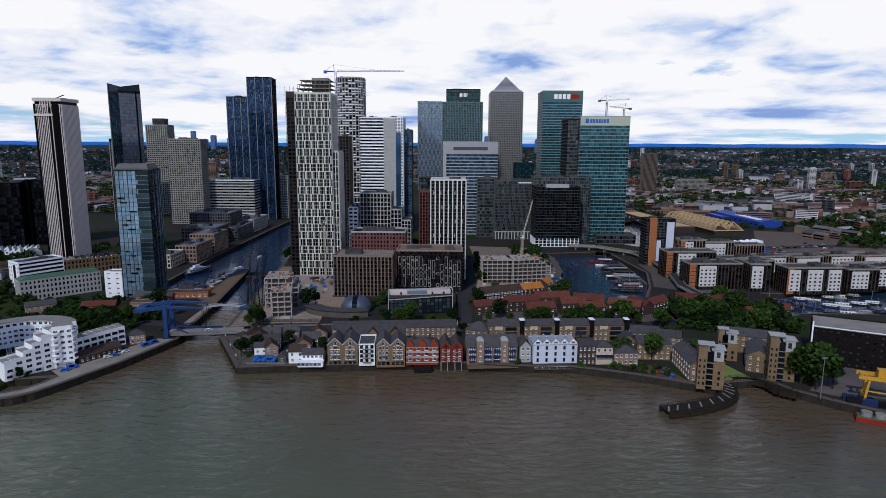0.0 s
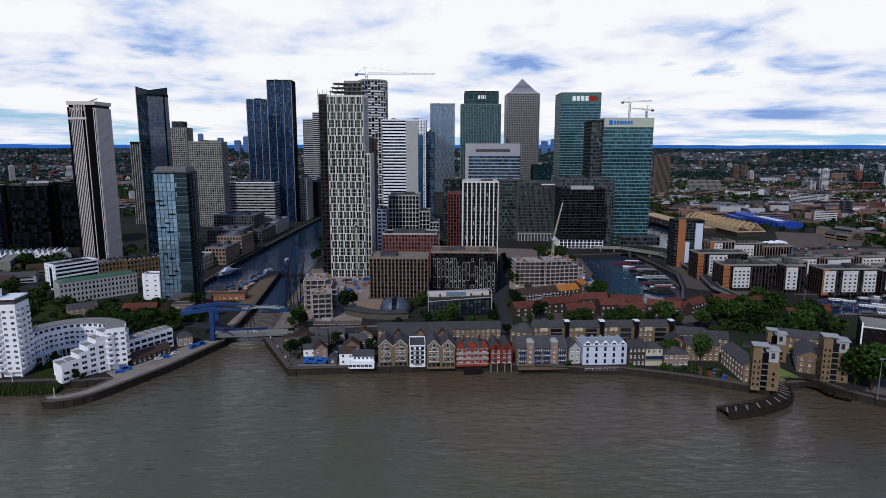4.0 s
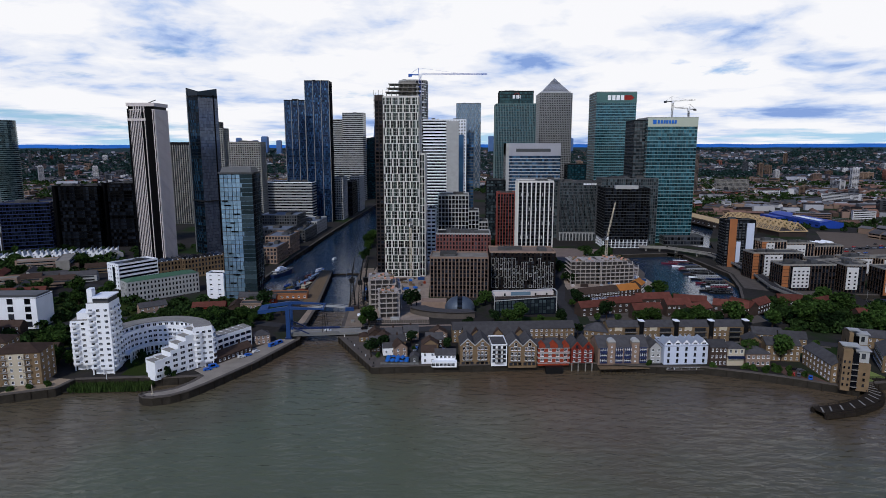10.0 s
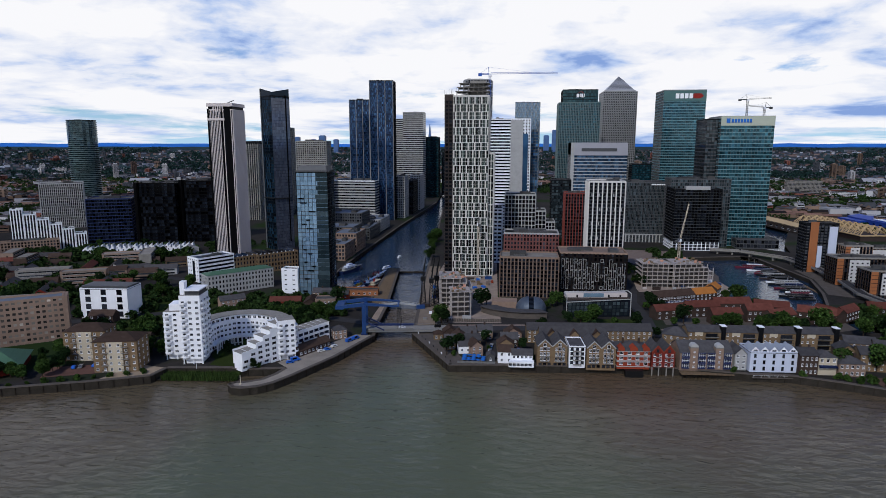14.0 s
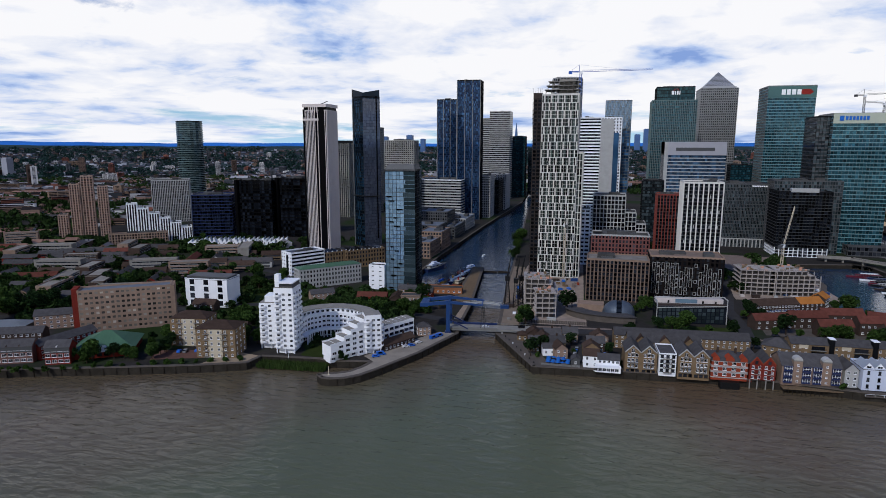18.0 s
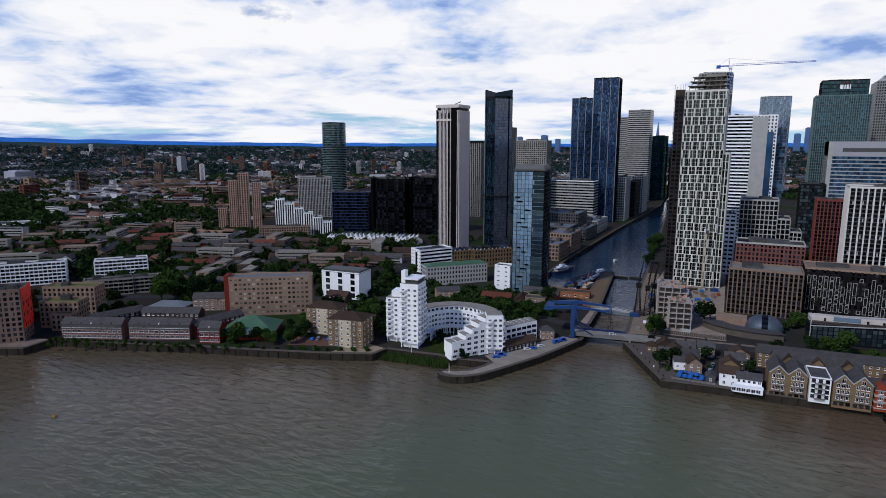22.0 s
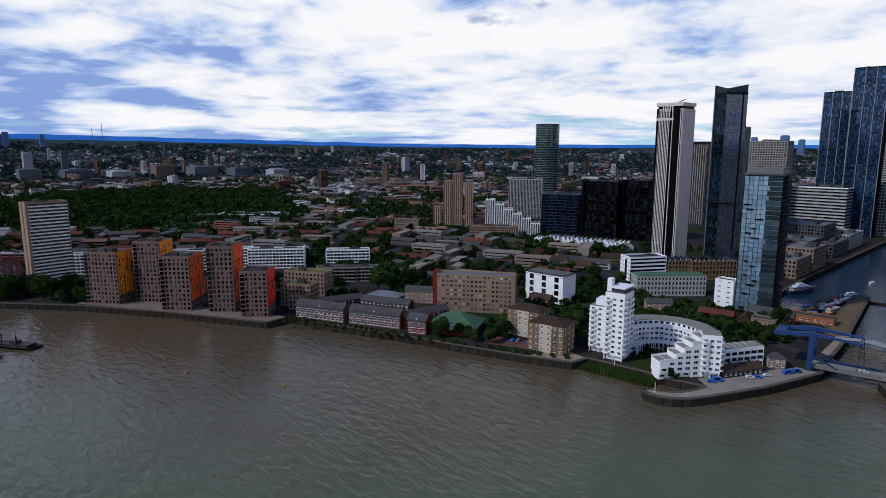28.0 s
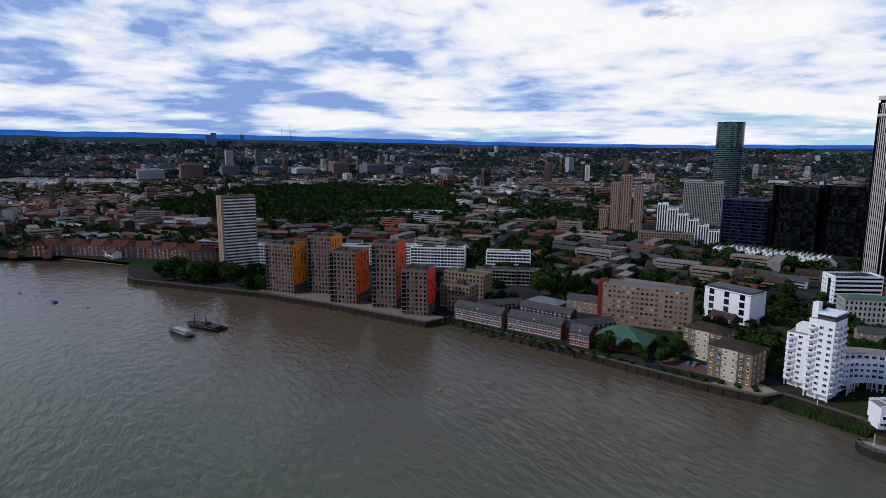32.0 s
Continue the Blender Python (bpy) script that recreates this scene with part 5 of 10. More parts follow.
def house(name, label, cat, x, y, w, d, eaves, ang=0.0, roof="gable", rh=3.0, along="x", wall=None, rmat=None, floors=3, bays=4, win=(1.1, 1.4), faces="F", wframe=None, chimneys=0,
          base=0.0, z0=None, bars=1, fz=None, side=2, group="", skip=(), over=0.35):
    """A house with walls, roof, chimneys and windows as parts."""
    wall, rmat = wall or BRICK_Y, rmat or SLATE
    root = thing(name, label, cat, x, y, LAND if z0 is None else z0, ang, group)
    MB().box(-w / 2, w / 2, 0, d, -0.5, eaves).part("wall", [wall], root)
    r = MB()
    if roof == "gable":
        r.gable(-w / 2, w / 2, 0, d, eaves, rh, along, over, 0, 1)
    elif roof == "hip":
        r.hip(-w / 2, w / 2, 0, d, eaves, rh, 0.45)
    else:
        r.box(-w / 2 - 0.1, w / 2 + 0.1, -0.1, d + 0.1, eaves, eaves + 0.25)
        for q in ((-w / 2 - 0.1, w / 2 + 0.1, -0.1, 0.2), (-w / 2 - 0.1, w / 2 + 0.1, d - 0.2, d + 0.1), (-w / 2 - 0.1, -w / 2 + 0.2, 0.2, d - 0.2), (w / 2 - 0.2, w / 2 + 0.1, 0.2, d - 0.2)):
            r.box(*q, eaves + 0.25, eaves + 0.9, 1)
    r.part("roof", [rmat, wall], root)
    for i in range(chimneys):
        cx = -w / 2 + w * (i + 0.5) / chimneys
        c = MB().box(cx - 0.5, cx + 0.5, d / 2 - 0.4, d / 2 + 0.4, eaves + rh * 0.5, eaves + rh + 1.3)
        for j in (-0.25, 0.25):
            c.tube((cx + j, d / 2, eaves + rh + 1.3), (cx + j, d / 2, eaves + rh + 1.75), 0.13, n=6)
        c.part("chimney", [BRICK_B], root)
    fh = fz or (eaves - base) / max(1, floors)
    me = window_mesh(win[0], win[1], wframe, None, bars)
    if name.startswith("estate") or name == "red_gabled_flats":     # far rows: one band of windows a house
        b, n = MB(), bays
        for f in range(floors):
            for i in range(n):
                ox, oz, o = -w / 2 + w * (i + 0.5) / n, base + fh * 0.32 + f * fh, len(b.v)
                b.v += [(v.co.x + ox, v.co.y, v.co.z + oz) for v in me.vertices]
                b.f += [tuple(o + k for k in p.vertices) for p in me.polygons]
                b.m += [p.material_index for p in me.polygons]
        b.part("window_band", list(me.materials), root)
        return root
    for f in faces:
        window_rows(root, f, w, d, bays if f in "FB" else side, floors, fh, base + fh * 0.32, me, skip if f == "F" else ())
    return root


# ---- riverside houses by the dock mouth ----
QY = 315
# gabled yellow-brick flats with a white middle bay
def gabled_flats(x0, x1):
    w = x1 - x0
    root = thing("riverside_flats", "yellow brick gabled riverside flats with black balconies", "apartment block", (x0 + x1) / 2, QY - 3.2, LAND, 4, "gabled riverside flats")
    MB().box(-w / 2, w / 2, 0, 16, -1.5, 10.6).part("wall", [BRICK_Y], root)
    half = w / 2
    for k in range(2):
        cx = -w / 2 + half * (k + 0.5)
        r = MB().gable(cx - half / 2, cx + half / 2, 0, 16, 10.6, 3.8, "y", 0.2, 0, 1)
        r.part("roof", [SLATE, BRICK_Y], root)
        MB().beam((cx - half / 2, -0.25, 10.7), (cx, -0.25, 14.5), 0.22).beam((cx, -0.25, 14.5), (cx + half / 2, -0.25, 10.7), 0.22).part("verge", [OFFWHITE], root, "pale stone verge")
        for f in range(3):
            for s in (-1.9, 0, 1.9):
                put(root, window_mesh(1.3, 1.8), "window", "F", 0, 16, cx + s, 2.7 + f * 2.8)
        put(root, window_mesh(1.6, 1.9), "window", "F", 0, 16, cx, 10.6)
        for f in range(3):
            put(root, balcony_mesh(4.6 if f < 2 else 2.4, 1.3), "balcony", "F", 0, 16, cx, 2.5 + f * 2.8 + (0.0 if f < 2 else 2.2))
        for s in (-2.4, 0, 2.4):
            put(root, window_mesh(1.7, 1.5, wframe_dark), "window", "F", 0, 16, cx + s, 0.0)
    return root


wframe_dark = DARKCLAD
gabled_flats(-67, -51)
gabled_flats(-41, -25.8)
t = house("white_bay_flats", "white rendered flat-fronted bay between gabled flats", "apartment block", -46, QY - 3.8, 8.4, 16, 10.8, 4, "flat", wall=WHITE, rmat=SLATE, floors=4, bays=3, win=(1.6, 1.6), base=1.0, wframe=DARKCLAD)
for f in range(4):
    put(t, balcony_mesh(4.4, 1.3), "balcony", "F", 8.4, 16, 4.2, 1.6 + f * 2.4)
house("rear_flats", "yellow brick rear flats with blue-grey slate roof", "apartment block", -46, 333, 38, 11, 10, 4, rmat=SLATE, rh=4, floors=3, bays=10)
for k in range(3):
    t = thing("gable_dormer", "brick gabled roof dormer with tiled slopes", "dormer", -58 + k * 12.5, 331.5 + k * 0.9, LAND + 9.5, 4, "rear flats dormers")
    MB().box(-2.5, 2.5, 0, 6, 0, 1.5).part("wall", [BRICK_Y], t)
    MB().gable(-2.5, 2.5, 0, 6, 1.5, 2.4, "y", 0.3, 0, 1).part("roof", [TILE_B, BRICK_Y], t)

# orange-red banded house over a water gate
t = house("red_banded_house", "orange-red brick house with white bands over a water gate", "house", -16.5, QY - 2, 17, 15, 9.6, 4, "hip", 3.4, wall=BRICK_O, rmat=SLATE, floors=3, bays=4, win=(1.9, 1.8), base=1.0, bars=2, chimneys=2)
b = MB()
for z in (0.8, 3.4, 4.0, 6.3, 6.9, 9.2):
    b.box(-8.7, 8.7, -0.28, 15.2, z, z + 0.38)
b.part("stone_band", [OFFWHITE], t, "white stone bands")
MB().box(-4.6, 4.6, -3.2, 0.3, -4.2, -0.4).part("water_gate", [BLACK], t, "dark water gate")
b = MB()
for cx, k in ((-6.5, 3.4), (0, 4.2), (6.5, 3.4)):
    b.quad((cx - k / 2, -0.3, 9.5), (cx + k / 2, -0.3, 9.5), (cx + k / 2, -0.3, 11.0), (cx, -0.3, 12.8), (cx - k / 2, -0.3, 11.0))
    b.quad((cx - k / 2, -0.3, 11.0), (cx, -0.3, 12.8), (cx, 4, 12.8), (cx - k / 2, 4, 11.0)).quad((cx, -0.3, 12.8), (cx + k / 2, -0.3, 11.0), (cx + k / 2, 4, 11.0), (cx, 4, 12.8))
b.part("front_gable", [BRICK_O], t)
# dark red twin-gabled house
t = thing("red_gabled_house", "deep red brick twin-gabled house with small dark windows", "house", -1, QY - 1, LAND, 3)
MB().box(-6, 6, 0, 15, 0.9, 9).box(-6, 6, 1.5, 15, -1, 0.9).part("wall", [BRICK_R], t)
for cx in (-3, 3):
    MB().gable(cx - 3, cx + 3, 0, 15, 9, 3.6, "y", 0.15, 0, 1).part("roof", [SLATE, BRICK_R], t)
    MB().beam((cx - 3, -0.2, 9), (cx, -0.2, 12.7), 0.2).beam((cx, -0.2, 12.7), (cx + 3, -0.2, 9), 0.2).part("verge", [BRICK_O], t)
    for f in range(3):
        for s in (-1.5, 1.5):
            put(t, window_mesh(1.2, 1.5, WHITE), "window", "F", 0, 15, cx + s, 1.5 + f * 2.6)
        put(t, balcony_mesh(2.0, 0.8), "balcony", "F", 0, 15, cx, 1.3 + f * 2.6)
    put(t, window_mesh(1.4, 1.6, DARKCLAD), "window", "F", 0, 15, cx, 9.1)
for s in (-5.5, -2, 2, 5.5):
    MB().box(s - 0.25, s + 0.25, 0, 0.5, -4, 0.9).part("pier", [CONC], t)
# tan block with blue timber bays
t = house("blue_bay_flats", "tan brick flats with blue timber window bays and slate roof", "apartment block", 21, QY, 27, 16, 9.4, 4, "gable", 4.4, wall=BRICK_T, rmat=SLATE, floors=3, bays=9, win=(0.9, 1.1), skip=[(i, f) for i in (0, 1, 3, 4, 5, 7, 8) for f in range(3)])
for cx in (-10.8, -2.4, 2.4, 10.8):
    for f in range(3):
        b = MB().box(-1.9, 1.9, -0.9, 0, 0, 2.6, 0).box(-1.7, 1.7, -0.95, -0.88, 0.9, 2.3, 1)
        for i in range(4):
            b.box(-1.72 + i * 1.13, -1.6 + i * 1.13, -1.02, -0.9, 0.8, 2.4, 2)
        b.box(-1.75, 1.75, -1.02, -0.9, 1.5, 1.62, 2)
        b.part("bay", [NAVY, GLASS_D, WHITE], t, "blue timber bay with white glazing bars", at=pose(cx, 0, 0.9 + f * 3.0))
for cx in (-6.5, 6.5):
    MB().box(-2, 2, -0.6, 3, 0.5, 12).prism([(-2, -0.6), (2, -0.6), (2, 3), (-2, 3)], 12, 12.6, 1).part("brick_shaft", [BRICK_T, GRAVEL], t, at=pose(cx, 0, 0))
    b = MB()
    for i in range(8):
        a0, a1 = math.pi * i / 8, math.pi * (i + 1) / 8
        b.quad((2 * math.cos(a0), -0.6, 12.6 + 1.8 * math.sin(a0)), (2 * math.cos(a0), 3, 12.6 + 1.8 * math.sin(a0)), (2 * math.cos(a1), 3, 12.6 + 1.8 * math.sin(a1)), (2 * math.cos(a1), -0.6, 12.6 + 1.8 * math.sin(a1)))
        b.quad((0, -0.6, 12.6), (2 * math.cos(a0), -0.6, 12.6 + 1.8 * math.sin(a0)), (2 * math.cos(a1), -0.6, 12.6 + 1.8 * math.sin(a1)))
    b.part("round_cap", [OFFWHITE], t, "pale round-headed cap", at=pose(cx, 0, 0))
    for f in range(4):
        put(t, window_mesh(0.9, 0.9), "window", "F", 0, 16, cx, 1.6 + f * 2.7, out=0.6)
MB().box(-13.5, 13.5, -4, 0, -1.3, -0.9).part("deck", [TIMBER], t, "timber river deck")
for i in range(14):
    MB().box(-0.15, 0.15, -3.9, -3.6, -4.5, -0.9).part("deck_post", [DTIMBER], t, at=pose(-13 + i * 2, 0, 0))
t = house("pale_cottage", "narrow pale stucco house with a curved glazed front", "house", 39, QY + 2, 6, 12, 9, 4, "gable", 3, "y", wall=OFFWHITE, floors=3, bays=2, win=(1.3, 1.3))
# pale blue-white house with dormer gables
BLUEWHITE = M("pale_blue_white_render", (0.50, 0.54, 0.64), 0.75, var=0.08)
t = house("pale_blue_house", "pale blue-white riverside house with glazed roof gables", "house", 55, QY + 1, 24, 14, 10.3, 4, "flat", wall=BLUEWHITE, rmat=FELT, floors=3, bays=5, win=(1.2, 1.9), faces="FR", side=3, wframe=DARKCLAD)
for i in range(5):
    MB().gable(-2.3, 2.3, 0, 9, 0.6, 2.6, "y", 0.1, 0, 1).box(-2.3, 2.3, 0, 9, 0, 0.6, 1).part("roof_gable", [M("pale_zinc", (0.36, 0.39, 0.43), 0.5, 0.4, var=0.1) if i == 0 else bpy.data.materials["pale_zinc"], WHITE], t, at=pose(-9.6 + i * 4.8, 0.4, 10.5))
    put(t, window_mesh(2.2, 1.3), "window", "F", 24, 14, 2.4 + i * 4.8, 10.9, out=-0.35)
MB().box(-12, 12, -5, 0, -1.6, -1.2).part("terrace", [PAVING], t, "paved river terrace")
for i in range(6):
    MB().box(-0.07, 0.07, -4.9, -4.8, -1.2, -0.1).box(-0.07, 3.9, -4.9, -4.83, -0.2, -0.1).part("terrace_rail", [WHITE], t, at=pose(-12 + i * 4, 0, 0))
house("brown_brick_house", "plain brown brick terraced house", "house", 71.5, 314, 9, 12, 10.5, 3, "gable", 2.6, wall=BRICK_B, floors=3, bays=4, win=(0.9, 1.6), chimneys=2)
t = house("cream_house", "cream stucco house with blue canopy and bay", "house", 81, 315, 9, 11, 9.5, 3, "hip", 2.2, wall=CREAM, floors=2, bays=3, win=(1.3, 1.9), base=2.5)
MB().quad((-4.6, -1.8, 4.5), (4.6, -1.8, 4.5), (4.6, 0, 5.4), (-4.6, 0, 5.4)).quad((-4.6, -1.8, 4.5), (-4.6, 0, 5.4), (4.6, 0, 5.4), (4.6, -1.8, 4.5)).part("canopy", [NAVY], t, "blue curved canopy")
house("brick_villa", "low brick villa with hipped slate roof", "house", 92.5, 314, 13, 11, 7, 2, "hip", 2.8, wall=BRICK_T, floors=2, bays=5, win=(1.2, 1.5), chimneys=2)

# white pub with terrace, cottages and yard on the corner
t = house("white_pub", "white rendered riverside pub with red tiled roof", "pub", -84, 312, 8, 9, 6.5, 3, "gable", 2.6, wall=WHITE, rmat=TILE_B, floors=2, bays=2, win=(1.2, 1.6), faces="FL")
t = house("white_pub_wing", "white pub wing with glazed river terrace", "pub", -75, 310.5, 11, 8, 5.6, 3, "gable", 2.2, wall=WHITE, rmat=SLATE, floors=1, bays=5, win=(1.3, 1.4), base=3.0)
MB().box(-7, 6, -3.2, 0, -0.2, 2.6).box(-7.2, 6.2, -3.4, 0, 2.6, 2.9).part("terrace_front", [WHITE], t, "white framed terrace front")
for i in range(6):
    put(t, window_mesh(1.9, 1.7, WHITE, bars=1), "window", "F", 11, 8, -1.0 + i * 2.1, 0.5, out=3.25)
BLUEUMB = M("blue_canvas", (0.02, 0.11, 0.36), 0.8, var=0.2)
um = None
for i in range(5):
    for j in range(4):
        x, y = -106.5 + i * 2.6, 310.5 + j * 2.5
        if um is None:
            um = thing("parasol", "blue canvas parasol over a pub table", "parasol", x, y, LAND, 0, "parasols on the terrace")
            MB().tube((0, 0, 0), (0, 0, 2.5), 0.04, n=6).part("pole", [STEEL], um)
            b = MB()
            for k in range(8):
                a0, a1 = 0.785 * k, 0.785 * (k + 1)
                b.quad((1.4 * math.cos(a0), 1.4 * math.sin(a0), 2.0), (1.4 * math.cos(a1), 1.4 * math.sin(a1), 2.0), (0, 0, 2.6))
            b.part("canopy", [BLUEUMB], um)
            MB().box(-0.7, 0.7, -0.4, 0.4, 0.68, 0.74).box(-0.06, 0.06, -0.06, 0.06, 0, 0.68).part("table", [TIMBER], um)
        elif (i * 3 + j) % 5:
            copy_thing(um, pose(x, y, LAND, 0, 0, 20 * i))
gs = thing("glass_screen", "low steel and glass screen round the pub terrace", "fence", -110, 309.4, LAND, 2)
for i in range(9):
    MB().box(0, 2.2, 0, 0.1, 0.2, 1.3).part("screen_panel", [STEEL], gs, at=pose(i * 2.3, 0, 0))
house("tan_cottage", "tan gabled cottage beside the terrace", "house", -100, 322, 7, 9, 5.5, 20, "gable", 2.8, "y", wall=BRICK_T, rmat=TILE_B, floors=2, bays=2)
house("white_cottage", "small white cottage with lean-to", "house", -107, 325, 7, 6, 4.5, 15, "gable", 2, wall=WHITE, rmat=SLATE, floors=1, bays=2)
house("grey_shed", "grey timber store by the river wall", "shed", -92, 313, 4.5, 6, 3.2, 3, "gable", 1.6, "y", wall=GREYCLAD, floors=1, bays=1)
for i, (x, y, a, w) in enumerate(((-103, 333, 15, 9), (-111, 338, 15, 9), (-107, 347, 12, 10), (-84, 328, 8, 9), (-82, 338, 8, 10), (-80, 349, 8, 10), (-116, 330, 10, 6), (-118, 346, 10, 8), (-97, 352, 10, 9))):
    house("brick_cottage", "brown brick gabled cottage with slate roof", "house", x, y, w, 8, 5.4, a, "gable", 3.0, "y" if i % 2 else "x", wall=(BRICK_Y, BRICK_B, BRICK_T)[i % 3], rmat=(SLATE, TILE_B)[i % 2], floors=2, bays=3, win=(1.0, 1.2), chimneys=1, group="corner cottages", faces="FR")
house("lock_hut", "small yellow brick lock-keeper's hut", "hut", -125, 348, 6, 6, 3.4, 10, "hip", 2.2, wall=BRICK_Y, rmat=TILE_B, floors=1, bays=2)
patch("pavement", [(-142, 358), (-113.5, 308.5), (-66, 311), (-69, 318), (-108, 318), (-120, 345), (-126, 366), (-143, 368)], PAVING, "grey paved quay corner with bollards", "pavement", LAND + 0.06)
for i in range(9):
    k = i / 8
    bo = MB().tube((0, 0, 0), (0, 0, 0.9), 0.22, 0.26, 8).tube((0, 0, 0.9), (0, 0, 1.05), 0.32, 0.2, 8)
    ob = bo.part("bollard", [WHITE if i % 3 == 0 else BLACK], at=pose(-139 + 25 * k, 358 - 47 * k, LAND + 0.06))
    tagged(ob, "iron mooring bollard on the quay edge", "bollard", "quay bollards")
strip("road", [(-92, 322), (-90, 340), (-88, 358)], 7, ASPHALT, "narrow asphalt mews with parked cars", "road", LAND + 0.05)
cars(-93.5, 324, -92, 350, 6, 85)
cars(-78, 326, -74, 352, 5, 80)

# rows behind
house("yellow_row_flats", "long yellow brick row of flats with slate roof", "apartment block", -35, 352, 74, 10, 8, 5, "gable", 3.2, wall=BRICK_Y, floors=3, bays=24, win=(1.1, 1.2))
t = house("yellow_row_flats", "long yellow brick row with stair towers and dark balconies", "apartment block", 63, 353, 84, 11, 10, 3, "gable", 2.6, wall=BRICK_Y, floors=3, bays=28, win=(1.0, 1.3), skip=[(i, f) for i in range(28) if i % 7 in (3, 4, 5) for f in range(3)])
for k in range(4):
    cx = -84 / 2 + 84 * (k * 7 + 4.5) / 28
    for f in range(3):
        put(t, balcony_mesh(7.5, 1.2), "balcony", "F", 0, 11, cx, 0.6 + f * 3.2)
        put(t, window_mesh(6.5, 2.0, BLACK), "window", "F", 0, 11, cx, 0.7 + f * 3.2)
    MB().box(cx + 5.2, cx + 7.6, -0.8, 3, 0, 13.5).part("stair_glazing", [DARKCLAD], t, "dark glazed stair tower")
    MB().box(cx + 4.9, cx + 7.9, -1.0, 3.4, 13.5, 13.9).part("stair_cap", [WHITE], t, "white overhanging stair cap")
    MB().box(cx - 9.5, cx - 5, -0.12, 0.05, 7.8, 10.1).part("render_panel", [CREAM], t)
house("yellow_corner_flats", "yellow brick corner flats with hipped roof", "apartment block", 14, 352, 14, 12, 7, -20, "hip", 4, wall=BRICK_Y, floors=2, bays=4)
for i, (x, y, w, a) in enumerate(((112, 345, 16, -10), (104, 335, 10, 80), (123, 338, 14, -15))):
    house("yellow_flats", "yellow brick flats with cream top and dark roof", "apartment block", x, y, w, 10, 8.2, a, "gable", 3, wall=BRICK_Y, floors=3, bays=5, win=(1.0, 1.3), faces="FL")
strip("road", [(-150, 362), (-120, 372), (-75, 378), (0, 380), (110, 372), (160, 350), (215, 345)], 9, ASPHALT, "main asphalt road behind the riverside rows", "road", LAND + 0.05)
strip("pavement", [(-120, 379), (-75, 385), (0, 387), (110, 379)], 3, PINKPAVE, "pale pavement along the main road", "pavement", LAND + 0.09)

# brick flats and stepped towers by the curved jetty
def brick_tower_flats(x, y, top, ang, w=9, d=11):
    t = thing("stepped_brick_tower", "slim yellow brick tower with dark balconies and white penthouse", "tower", x, y, LAND, ang, "slim brick towers")
    h = top - LAND
    MB().box(-w / 2, w / 2 - 5.0, 0, d, -1, h).box(w / 2 - 2.0, w / 2 + 3.2, 1.5, d, -1, h - 7).part("wall", [BRICK_Y], t)
    MB().box(w / 2 - 5.0, w / 2 - 2.0, 1.0, d, 0, h - 2).part("glazed_slot", [GLASS_K], t, "dark glazed balcony slot")
    n = int(h / 2.9) - 1
    for f in range(n):
        link("balcony", balcony_mesh(3.0, 1.1), t, at=pose(w / 2 - 3.5, 1.0, 1.2 + f * 2.9))
        put(t, window_mesh(1.0, 1.3, DARKCLAD), "window", "F", 0, d, w / 2 + 0.8, 1.4 + min(f, n - 3) * 2.9, out=-1.5)
        put(t, window_mesh(0.8, 1.3, DARKCLAD, sill=False), "window", "F", w, d, 0.9, 1.4 + f * 2.9)
        put(t, window_mesh(0.8, 1.3, DARKCLAD, sill=False), "window", "F", w, d, 2.9, 1.4 + f * 2.9)
        for s in (0.3, 0.7):
            put(t, window_mesh(0.8, 1.2, DARKCLAD), "window", "L", w, d, d * s, 1.4 + f * 2.9)
    MB().box(w / 2 - 3, w / 2 + 2.6, 3, d, h - 7, h - 1.2).part("penthouse", [OFFWHITE], t, "white rendered penthouse")
    MB().box(-w / 2 - 0.2, w / 2 - 1.5, 2, d * 0.8, h + 0.8, h + 1.1).box(w / 2 - 3.2, w / 2 + 3.4, 2.4, d + 0.2, h - 1.2, h - 0.8).box(-w / 2 + 1, w / 2 - 3, 3, d * 0.7, h, h + 0.8).part("roof_slab", [OFFWHITE], t, "thin white overhanging roof slabs")
    put(t, window_mesh(1.6, 2.6, DARKCLAD), "window", "F", 0, d, w / 2 + 0.2, h - 5, out=-3.0)
    return t


brick_tower_flats(123, 284, 24, -18)
brick_tower_flats(162, 293, 26, -18)
brick_tower_flats(148, 322, 20.5, -18, 7, 9)
house("brick_flats_wing", "yellow brick flats wing with slate roof by the garden", "apartment block", 123, 292, 10, 28, 9, -2, "gable", 3, "y", wall=BRICK_Y, floors=3, bays=3, side=8, faces="LRF", win=(1.0, 1.3))
house("brick_flats_wing", "yellow brick flats with slate roof at the court", "apartment block", 110, 323, 18, 11, 9, -4, "gable", 3, wall=BRICK_Y, floors=3, bays=6, win=(1.0, 1.3))
house("brick_flats_wing", "yellow brick flats wing with glazed stair and slate roof", "apartment block", 158, 305, 11, 24, 9, -24, "gable", 3, "y", wall=BRICK_Y, floors=3, bays=3, side=8, faces="LRF", win=(1.0, 1.3))
house("brick_flats_wing", "yellow brick flats with slate roof behind the towers", "apartment block", 168, 335, 30, 11, 10, -20, "gable", 3, wall=BRICK_Y, floors=3, bays=9, win=(1.0, 1.3))
patch("lawn", [(132, 291), (152, 295), (146, 318), (140, 322)], LAWN, "bright green residents' lawn between brick flats", "lawn", LAND + 0.1)
patch("pavement", [(101, 300), (118, 291), (112, 312), (100, 316)], M("brick_paving", (0.12, 0.07, 0.055), 0.9, var=0.3), "red brick paved parking court", "pavement", LAND + 0.08)
cars(104, 303, 112, 296, 4, 60, 0.2)
cars(107, 310, 113, 306, 2, 5, 0.0)

